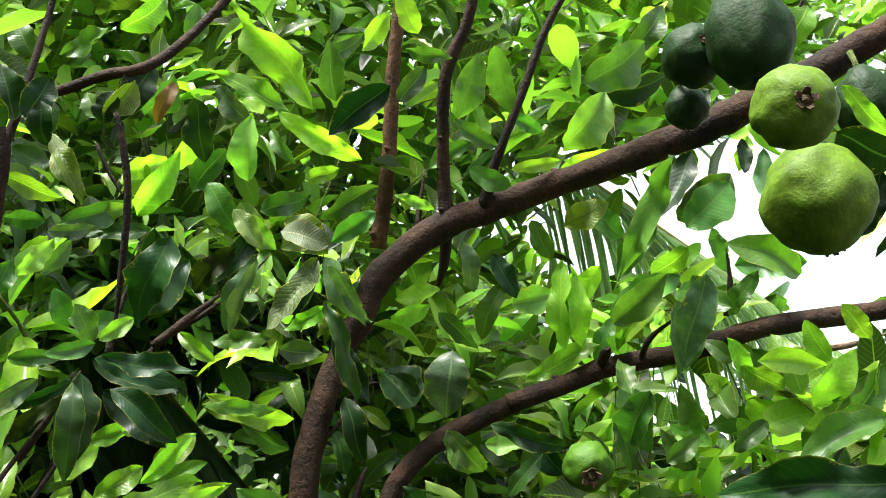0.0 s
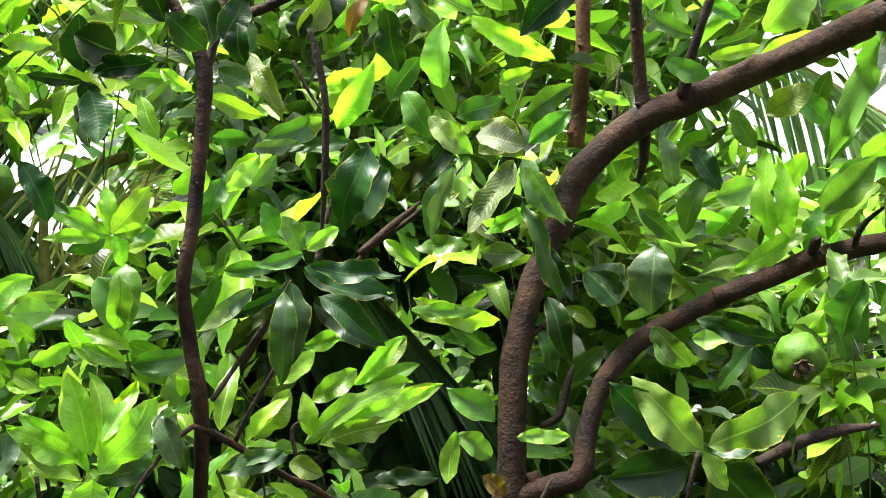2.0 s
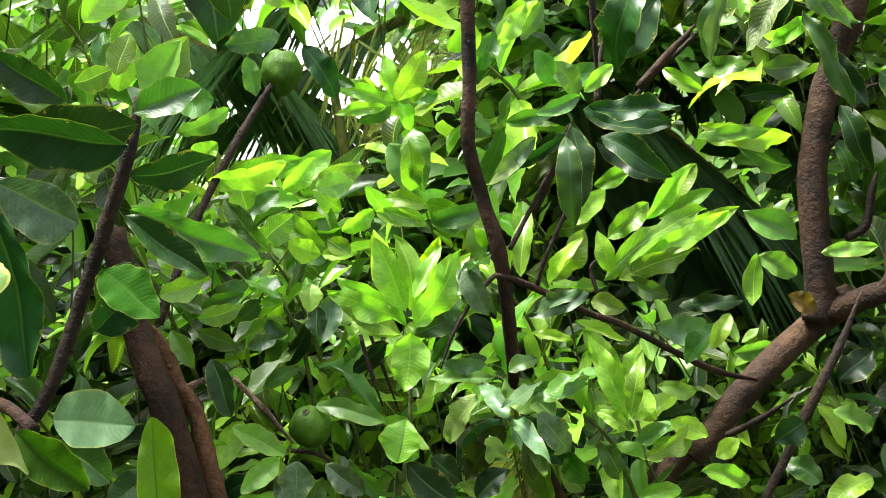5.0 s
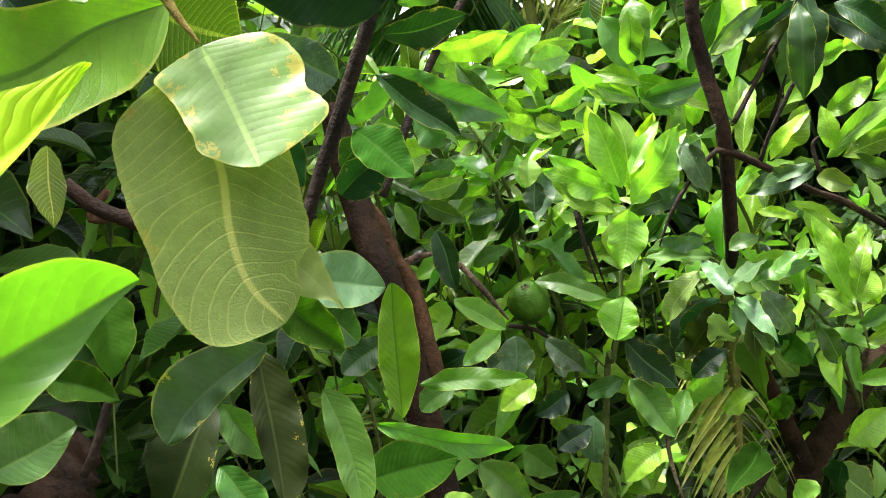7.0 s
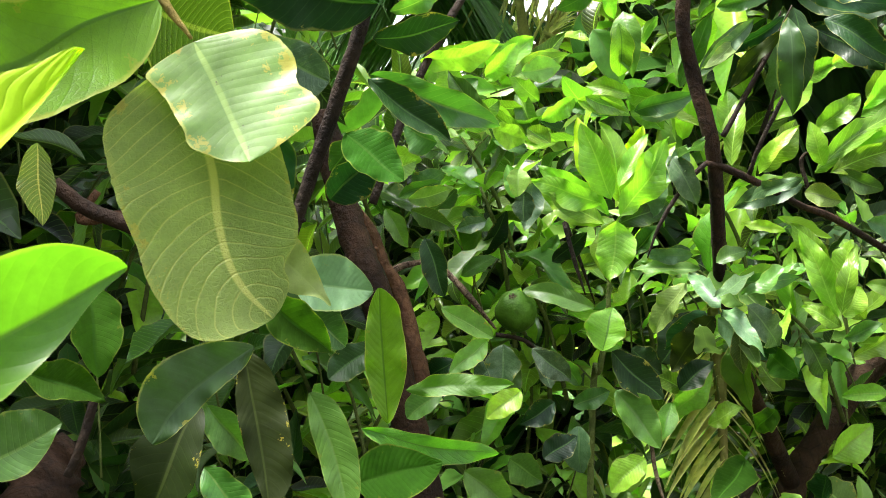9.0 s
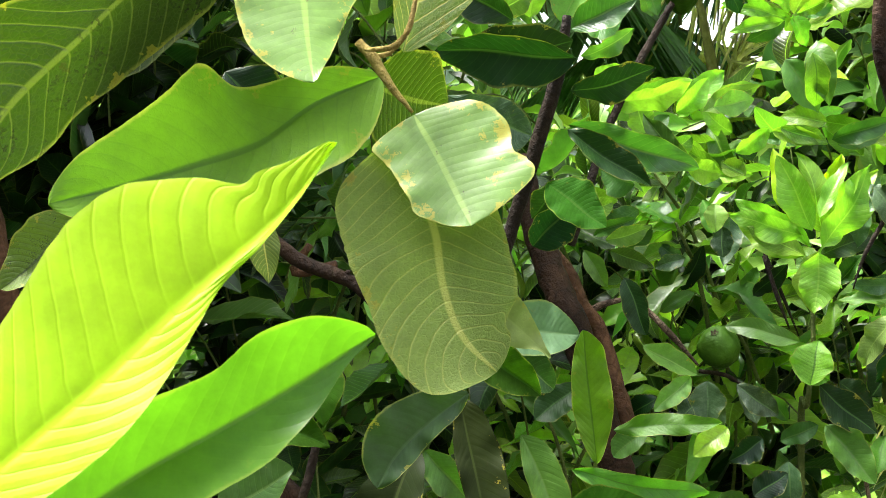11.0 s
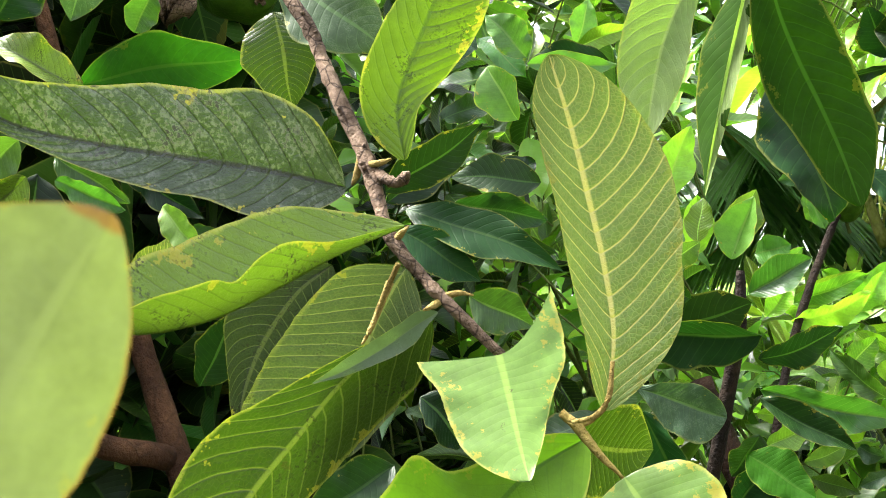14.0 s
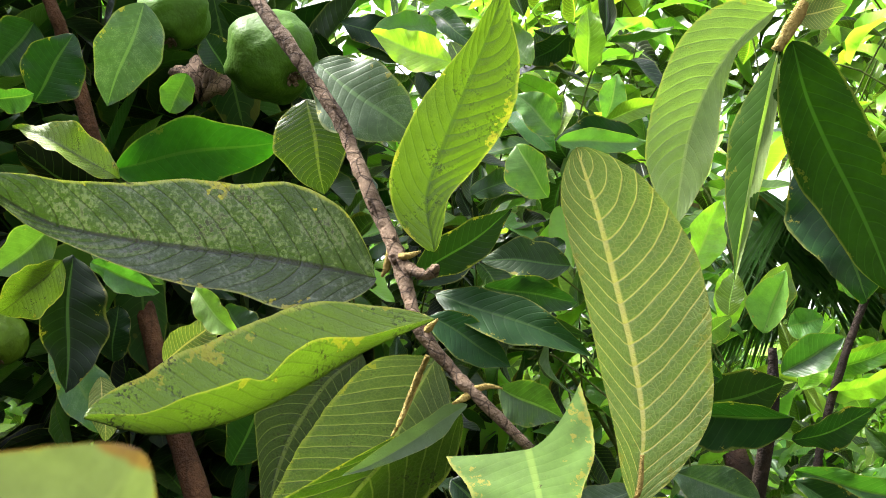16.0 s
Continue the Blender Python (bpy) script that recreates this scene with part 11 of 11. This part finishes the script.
limb(straw, "stem", [(-0.7350, 1.7727, 1.7818), (-0.6905, 1.8481, 1.7423), (-0.6460, 1.9235, 1.6829)], [0.002, 0.003, 0.0015], STRAW, 5, 2)
limb(straw, "stem", [(-0.7325, 1.8298, 1.8125), (-0.6858, 1.8129, 1.7808), (-0.6391, 1.7960, 1.7290)], [0.002, 0.003, 0.0015], STRAW, 5, 2)
limb(straw, "stem", [(-0.9199, 1.8049, 1.8461), (-0.9574, 1.7727, 1.7884), (-0.9948, 1.7404, 1.7108)], [0.002, 0.003, 0.0015], STRAW, 5, 2)
limb(straw, "stem", [(-0.8499, 1.7413, 1.6851), (-0.8795, 1.7825, 1.6519), (-0.9091, 1.8238, 1.5986)], [0.002, 0.003, 0.0015], STRAW, 5, 2)
limb(straw, "stem", [(-0.8497, 1.7182, 1.8533), (-0.8963, 1.7836, 1.8094), (-0.9428, 1.8490, 1.7456)], [0.002, 0.003, 0.0015], STRAW, 5, 2)
limb(straw, "stem", [(-0.8400, 1.7607, 1.6703), (-0.8621, 1.7674, 1.6092), (-0.8842, 1.7741, 1.5282)], [0.002, 0.003, 0.0015], STRAW, 5, 2)
limb(straw, "stem", [(-0.9143, 1.7896, 1.7923), (-0.8805, 1.7511, 1.7453), (-0.8467, 1.7126, 1.6783)], [0.002, 0.003, 0.0015], STRAW, 5, 2)
limb(straw, "stem", [(-0.8502, 1.7659, 1.8211), (-0.8620, 1.7662, 1.7817), (-0.8738, 1.7665, 1.7222)], [0.002, 0.003, 0.0015], STRAW, 5, 2)
limb(straw, "stem", [(-0.7774, 1.9350, 1.8252), (-0.7297, 1.9271, 1.8054), (-0.6820, 1.9192, 1.7657)], [0.002, 0.003, 0.0015], STRAW, 5, 2)
limb(straw, "stem", [(-0.7996, 1.9289, 1.7345), (-0.8034, 1.8862, 1.6764), (-0.8072, 1.8436, 1.5983)], [0.002, 0.003, 0.0015], STRAW, 5, 2)
limb(straw, "stem", [(-0.7468, 1.8925, 1.8482), (-0.7396, 1.9123, 1.8041), (-0.7324, 1.9322, 1.7401)], [0.002, 0.003, 0.0015], STRAW, 5, 2)
limb(straw, "stem", [(-0.8081, 1.8091, 1.7416), (-0.8373, 1.8058, 1.6813), (-0.8665, 1.8025, 1.6009)], [0.002, 0.003, 0.0015], STRAW, 5, 2)
limb(straw, "stem", [(-0.7839, 1.9321, 1.8324), (-0.7562, 1.8572, 1.7596), (-0.7286, 1.7823, 1.6668)], [0.002, 0.003, 0.0015], STRAW, 5, 2)
limb(straw, "stem", [(-0.7277, 1.8582, 1.7402), (-0.7401, 1.8524, 1.7077), (-0.7524, 1.8466, 1.6552)], [0.002, 0.003, 0.0015], STRAW, 5, 2)
limb(straw, "stem", [(-0.7995, 1.7319, 1.7843), (-0.8674, 1.7949, 1.7279), (-0.9353, 1.8579, 1.6515)], [0.002, 0.003, 0.0015], STRAW, 5, 2)
limb(straw, "stem", [(-0.9335, 1.8615, 1.7205), (-0.9196, 1.7911, 1.6470), (-0.9056, 1.7207, 1.5535)], [0.002, 0.003, 0.0015], STRAW, 5, 2)
limb(straw, "stem", [(-0.7845, 1.8315, 1.8083), (-0.7534, 1.8023, 1.7310), (-0.7223, 1.7732, 1.6336)], [0.002, 0.003, 0.0015], STRAW, 5, 2)
limb(straw, "stem", [(-0.7555, 1.7795, 1.8421), (-0.7934, 1.7860, 1.7943), (-0.8313, 1.7925, 1.7265)], [0.002, 0.003, 0.0015], STRAW, 5, 2)
limb(straw, "stem", [(-0.7369, 1.7728, 1.7600), (-0.7759, 1.8052, 1.7400), (-0.8149, 1.8376, 1.7001)], [0.002, 0.003, 0.0015], STRAW, 5, 2)
limb(straw, "stem", [(-0.8773, 1.8801, 1.7245), (-0.8741, 1.8300, 1.6760), (-0.8709, 1.7800, 1.6075)], [0.002, 0.003, 0.0015], STRAW, 5, 2)
limb(straw, "stem", [(-0.8996, 1.7782, 1.6902), (-0.9521, 1.7998, 1.6266), (-1.0047, 1.8213, 1.5431)], [0.002, 0.003, 0.0015], STRAW, 5, 2)
limb(straw, "stem", [(-0.8035, 1.9322, 1.8789), (-0.8073, 1.8786, 1.7980), (-0.8110, 1.8251, 1.6971)], [0.002, 0.003, 0.0015], STRAW, 5, 2)
limb(straw, "stem", [(-0.8655, 1.7329, 1.7555), (-0.8868, 1.7596, 1.7094), (-0.9080, 1.7862, 1.6434)], [0.002, 0.003, 0.0015], STRAW, 5, 2)
limb(straw, "stem", [(-0.8380, 1.7799, 1.7626), (-0.8504, 1.7971, 1.6873), (-0.8627, 1.8143, 1.5920)], [0.002, 0.003, 0.0015], STRAW, 5, 2)
limb(straw, "stem", [(-0.8177, 1.8088, 1.7298), (-0.8322, 1.7878, 1.6772), (-0.8466, 1.7669, 1.6046)], [0.002, 0.003, 0.0015], STRAW, 5, 2)
limb(straw, "stem", [(-0.8868, 1.8269, 1.8449), (-0.9031, 1.7852, 1.7726), (-0.9194, 1.7435, 1.6803)], [0.002, 0.003, 0.0015], STRAW, 5, 2)
limb(straw, "stem", [(-0.7422, 1.8627, 1.7821), (-0.7852, 1.8352, 1.7193), (-0.8281, 1.8076, 1.6364)], [0.002, 0.003, 0.0015], STRAW, 5, 2)
limb(straw, "stem", [(-0.8135, 1.8674, 1.8023), (-0.7497, 1.8354, 1.7772), (-0.6860, 1.8035, 1.7321)], [0.002, 0.003, 0.0015], STRAW, 5, 2)
limb(straw, "stem", [(-0.9470, 1.8740, 1.8637), (-0.9223, 1.8007, 1.7816), (-0.8976, 1.7275, 1.6795)], [0.002, 0.003, 0.0015], STRAW, 5, 2)
limb(straw, "stem", [(-0.7996, 1.9308, 1.7495), (-0.7911, 1.8493, 1.6705), (-0.7826, 1.7678, 1.5715)], [0.002, 0.003, 0.0015], STRAW, 5, 2)
limb(straw, "stem", [(-0.7948, 1.8455, 1.8116), (-0.8235, 1.8568, 1.7706), (-0.8523, 1.8681, 1.7096)], [0.002, 0.003, 0.0015], STRAW, 5, 2)
limb(straw, "stem", [(-0.9122, 1.8096, 1.8075), (-0.9221, 1.7929, 1.7346), (-0.9321, 1.7763, 1.6417)], [0.002, 0.003, 0.0015], STRAW, 5, 2)
limb(straw, "stem", [(-0.8061, 1.8268, 1.6859), (-0.8378, 1.8551, 1.6174), (-0.8696, 1.8833, 1.5290)], [0.002, 0.003, 0.0015], STRAW, 5, 2)
limb(straw, "stem", [(-0.8535, 1.7556, 1.7121), (-0.8494, 1.7822, 1.6510), (-0.8453, 1.8089, 1.5699)], [0.002, 0.003, 0.0015], STRAW, 5, 2)
limb(straw, "stem", [(-0.9234, 1.8946, 1.8175), (-0.8576, 1.9097, 1.7754), (-0.7918, 1.9247, 1.7134)], [0.002, 0.003, 0.0015], STRAW, 5, 2)
limb(straw, "stem", [(-0.8505, 1.8358, 1.7986), (-0.8649, 1.7906, 1.7292), (-0.8792, 1.7454, 1.6398)], [0.002, 0.003, 0.0015], STRAW, 5, 2)
limb(straw, "stem", [(-0.7360, 1.8396, 1.7807), (-0.7452, 1.7944, 1.7239), (-0.7544, 1.7492, 1.6471)], [0.002, 0.003, 0.0015], STRAW, 5, 2)
limb(straw, "stem", [(-0.8048, 1.7944, 1.7791), (-0.8314, 1.7566, 1.7086), (-0.8580, 1.7188, 1.6180)], [0.002, 0.003, 0.0015], STRAW, 5, 2)
limb(straw, "stem", [(-0.8393, 1.7460, 1.8215), (-0.7823, 1.7776, 1.7759), (-0.7252, 1.8092, 1.7103)], [0.002, 0.003, 0.0015], STRAW, 5, 2)
limb(straw, "stem", [(-0.8662, 1.8165, 1.6853), (-0.8465, 1.8684, 1.6660), (-0.8269, 1.9202, 1.6267)], [0.002, 0.003, 0.0015], STRAW, 5, 2)
limb(straw, "stem", [(-0.9104, 1.8886, 1.7827), (-0.8801, 1.8052, 1.7348), (-0.8499, 1.7218, 1.6670)], [0.002, 0.003, 0.0015], STRAW, 5, 2)
limb(straw, "stem", [(-0.8859, 1.8425, 1.7024), (-0.8356, 1.8648, 1.6600), (-0.7852, 1.8872, 1.5976)], [0.002, 0.003, 0.0015], STRAW, 5, 2)
limb(straw, "stem", [(-0.8078, 1.8727, 1.6864), (-0.8367, 1.8610, 1.6138), (-0.8657, 1.8494, 1.5211)], [0.002, 0.003, 0.0015], STRAW, 5, 2)
limb(straw, "stem", [(-0.7761, 1.7528, 1.7638), (-0.7982, 1.7530, 1.7314), (-0.8204, 1.7532, 1.6791)], [0.002, 0.003, 0.0015], STRAW, 5, 2)
limb(straw, "stem", [(-0.7360, 1.8279, 1.8197), (-0.7686, 1.8190, 1.7795), (-0.8011, 1.8100, 1.7194)], [0.002, 0.003, 0.0015], STRAW, 5, 2)
limb(straw, "stem", [(-0.8640, 1.8767, 1.8826), (-0.8518, 1.8023, 1.7997), (-0.8396, 1.7280, 1.6968)], [0.002, 0.003, 0.0015], STRAW, 5, 2)
limb(straw, "stem", [(-0.8964, 1.7910, 1.7533), (-0.9173, 1.8071, 1.7242), (-0.9382, 1.8233, 1.6750)], [0.002, 0.003, 0.0015], STRAW, 5, 2)
limb(straw, "stem", [(-0.8546, 1.7408, 1.7032), (-0.8342, 1.7853, 1.6323), (-0.8137, 1.8298, 1.5414)], [0.002, 0.003, 0.0015], STRAW, 5, 2)


# ---- foliage ----
# Openings in the leaves: bearing to the left, rise above the level, radius, in degrees, and whether the sky shows through.
OPENINGS = [(-14.6, 17.4, 4.5, 1), (-17.6, 13.5, 5.0, 1), (-12.7, 8.4, 3.5, 0), (-7.7, 15.4, 3.6, 1), (11.1, 2.7, 5.4, 0), (13.9, 4.9, 3.6, 0), (29.9, 7.3, 4.5, 1), (26.5, 6.0, 3.4, 1), (31.8, 7.1, 4.6, 0), (17.8, -12.7, 4.6, 0), (31.2, 7.9, 2.2, 0), (31.7, 8.1, 3.4, 1), (36.5, 18.5, 1.6, 1), (24.2, 10.0, 4.5, 0), (7.8, 2.2, 4.4, 0), (36.1, -4.3, 1.5, 1), (62.8, 7.9, 1.4, 1), (-12.5, 7.9, 2.4, 1)]


def foliage_cloud(name, label, seed, count, near, far, turn, low, high, size, material, gap, leaves=7, fill=False):
    """Leafy twig ends through a slice of space round the origin: distance, bearing (degrees to the left of +y) and height ranges."""
    rng = random.Random(seed)
    rows = []
    done = 0
    while done < count:
        d, a, h = rng.uniform(near, far), radians(rng.uniform(*turn)), rng.uniform(low, high)
        p = Vector((-math.sin(a) * d, math.cos(a) * d, 1.5 + h * d))
        if any((math.degrees(a) - b) ** 2 + (math.degrees(math.atan(h)) - e) ** 2 < r * r for b, e, r, sky in OPENINGS if sky or not fill):
            done += 0.02
            continue
        if noise.noise(p * 1.3 + Vector((seed, 0, 0))) < gap:
            done += 0.25
            continue
        way = Vector((rng.uniform(-0.7, 0.7), rng.uniform(-0.9, 0.3), rng.uniform(0.1, 1.0)))
        rows += rosette(rng, p, way, size * rng.uniform(0.8, 1.2), rng.choice((leaves - 1, leaves, leaves + 1)))
        done += 1
    ob = scatter_mesh(name, rows, material)
    return tagged(ob, label, "foliage", kind="stuff")


foliage_cloud("guava_foliage", "green guava leaves behind the branches", 1, 1900, 1.75, 2.7, (-26, 72), -0.02, 0.62, 0.088, FOLIAGE, -0.08)
foliage_cloud("guava_foliage", "green guava leaves behind the branches", 8, 380, 1.75, 2.7, (-26, 72), -0.45, 0.0, 0.085, FOLIAGE, -0.05)
foliage_cloud("guava_foliage", "guava leaves low in the crown, shade in their colour", 9, 1000, 1.7, 2.7, (-26, 72), -0.45, 0.0, 0.085, FOLIAGE_DARK, -0.08)
foliage_cloud("guava_foliage", "green guava leaves behind the branches", 5, 420, 1.62, 1.9, (4, 50), -0.4, 0.25, 0.085, FOLIAGE_DARK, -0.05)
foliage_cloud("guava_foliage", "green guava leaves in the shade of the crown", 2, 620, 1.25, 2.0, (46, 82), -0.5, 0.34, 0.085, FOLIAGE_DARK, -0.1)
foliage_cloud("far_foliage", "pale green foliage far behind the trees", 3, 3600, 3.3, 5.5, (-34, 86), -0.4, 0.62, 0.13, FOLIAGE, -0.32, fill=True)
# A layer of darker leaves stands for the shade in the gaps.
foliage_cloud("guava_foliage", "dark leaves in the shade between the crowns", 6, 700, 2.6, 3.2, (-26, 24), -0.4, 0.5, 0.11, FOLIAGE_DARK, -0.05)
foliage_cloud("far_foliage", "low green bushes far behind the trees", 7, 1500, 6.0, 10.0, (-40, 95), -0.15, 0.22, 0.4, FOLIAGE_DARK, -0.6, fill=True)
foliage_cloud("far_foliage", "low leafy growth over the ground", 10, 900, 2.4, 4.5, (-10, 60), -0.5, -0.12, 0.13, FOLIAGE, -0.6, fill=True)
# Reaches past the view: unseen leaves added to block light, shade in their colour.
foliage_cloud("guava_foliage", "dark inner leaves, partly unseen, added to block light", 4, 1000, 1.0, 1.5, (54, 125), -0.5, 1.1, 0.11, FOLIAGE_DARK, -0.3)


def shoot(rng, tree, tip, way, size, count, mat):
    """A leafy shoot: a thin stem and the leaves round its end."""
    tip, way = Vector(tip), Vector(way).normalized()
    limb(tree, "stem", [tip - way * size * 1.5 - Vector((0.01, 0, 0.04)), tip - way * size * 0.7, tip], [0.0028, 0.0022, 0.0015], STALK, 6, 3)
    for base, end, width, face, fold, sag in rosette(rng, tip, way, size, count):
        leaf(tree, base, end, width, face, mat, fold=0.2 + round(fold, 1), sag=round(sag, 2), wave=0.04, blunt=0.6)


rng = random.Random(11)
for k in range(34):
    d, a, h = rng.uniform(1.2, 1.42), radians(rng.uniform(12, 46)), rng.uniform(-0.28, 0.2)
    if any((math.degrees(a) - b) ** 2 + (math.degrees(math.atan(h)) - e) ** 2 < r * r * 0.8 for b, e, r, sky in OPENINGS):
        continue
    spot = (-math.sin(a) * d, math.cos(a) * d, 1.5 + h * d)
    shoot(rng, shoot_tree, spot, (rng.uniform(-0.5, 0.5), rng.uniform(-0.8, 0.1), rng.uniform(0.3, 1.0)), rng.uniform(0.085, 0.12), rng.choice((6, 7, 8)), rng.choice(("young", "young", "fresh", "fresh", "mid")))


def leafy_shoots(tree, label, seed, count, depth, turn, rise, size, mats):
    """Many more leafy shoots further back in a tree: their leaves joined by colour, their stems in one mesh."""
    rng = random.Random(seed)
    stems = bmesh.new()
    groups = {}
    for _ in range(count):
        d, a, h = rng.uniform(*depth), radians(rng.uniform(*turn)), rng.uniform(*rise)
        if any((math.degrees(a) - b) ** 2 + (math.degrees(math.atan(h)) - e) ** 2 < r * r for b, e, r, sky in OPENINGS):
            continue
        tip = Vector((-math.sin(a) * d, math.cos(a) * d, 1.5 + h * d))
        way = Vector((rng.uniform(-0.6, 0.6), rng.uniform(-0.9, 0.15), rng.uniform(-0.1, 1.0))).normalized()
        big = rng.uniform(*size)
        tube(stems, smooth_path([tip - way * big * 1.6 - Vector((0.01, 0, 0.04)), tip - way * big * 0.7, tip], [0.0011, 0.0010, 0.0008], 3), 6)
        mat = rng.choice(mats)
        for base, end, width, face, fold, sag in rosette(rng, tip, way, big, rng.choice((5, 6, 7))):
            length = (end - base).length
            me = leaf_mesh(round(width / length, 1), 0.2 + round(fold, 1), round(sag, 2), 0.04, 0.6, False, rng.randrange(7), "mid")
            groups.setdefault(mat, []).append((me, leaf_frame(base, end, face)))
    tagged(part("stem_tangle", stems, STALK, tree), "thin green leaf stems", kind="stuff")
    for mat, rows in groups.items():
        verts, faces, uvs = [], [], []
        for me, m in rows:
            k = len(verts)
            verts += [m @ v.co for v in me.vertices]
            faces += [tuple(k + i for i in p.vertices) for p in me.polygons]
            uvs += [tuple(q.uv) for q in me.uv_layers[0].data]
        joined = bpy.data.meshes.new("leaves")
        joined.from_pydata(verts, [], faces)
        joined.uv_layers.new(name="UVMap").data.foreach_set("uv", np.array(uvs, dtype=np.float32).ravel())
        joined.polygons.foreach_set("use_smooth", np.ones(len(joined.polygons), dtype=bool))
        joined.materials.append(CLUMP[mat])
        ob = new("leaves", joined)
        ob.parent = tree
        tagged(ob, label, kind="stuff")


leafy_shoots(main_tree, "guava leaves on shoots deep in the crown", 21, 75, (1.56, 1.74), (-24, 18), (-0.25, 0.5), (0.07, 0.1), ("young", "mid", "mid", "fresh", "dark", "grey"))
leafy_shoots(shoot_tree, "guava leaves on young shoots", 22, 60, (1.56, 1.74), (16, 46), (-0.25, 0.5), (0.07, 0.1), ("young", "mid", "fresh", "dark", "grey", "young"))
leafy_shoots(shoot_tree, "bright young guava leaves", 23, 46, (1.25, 1.7), (22, 42), (0.02, 0.42), (0.07, 0.1), ("young", "young", "fresh", "mid", "pale"))
leafy_shoots(shoot_tree, "small dull guava leaves in the shade", 24, 120, (1.3, 1.58), (10, 34), (-0.34, 0.14), (0.045, 0.075), ("grey", "dark", "mid", "pale", "fresh", "young", "pale"))
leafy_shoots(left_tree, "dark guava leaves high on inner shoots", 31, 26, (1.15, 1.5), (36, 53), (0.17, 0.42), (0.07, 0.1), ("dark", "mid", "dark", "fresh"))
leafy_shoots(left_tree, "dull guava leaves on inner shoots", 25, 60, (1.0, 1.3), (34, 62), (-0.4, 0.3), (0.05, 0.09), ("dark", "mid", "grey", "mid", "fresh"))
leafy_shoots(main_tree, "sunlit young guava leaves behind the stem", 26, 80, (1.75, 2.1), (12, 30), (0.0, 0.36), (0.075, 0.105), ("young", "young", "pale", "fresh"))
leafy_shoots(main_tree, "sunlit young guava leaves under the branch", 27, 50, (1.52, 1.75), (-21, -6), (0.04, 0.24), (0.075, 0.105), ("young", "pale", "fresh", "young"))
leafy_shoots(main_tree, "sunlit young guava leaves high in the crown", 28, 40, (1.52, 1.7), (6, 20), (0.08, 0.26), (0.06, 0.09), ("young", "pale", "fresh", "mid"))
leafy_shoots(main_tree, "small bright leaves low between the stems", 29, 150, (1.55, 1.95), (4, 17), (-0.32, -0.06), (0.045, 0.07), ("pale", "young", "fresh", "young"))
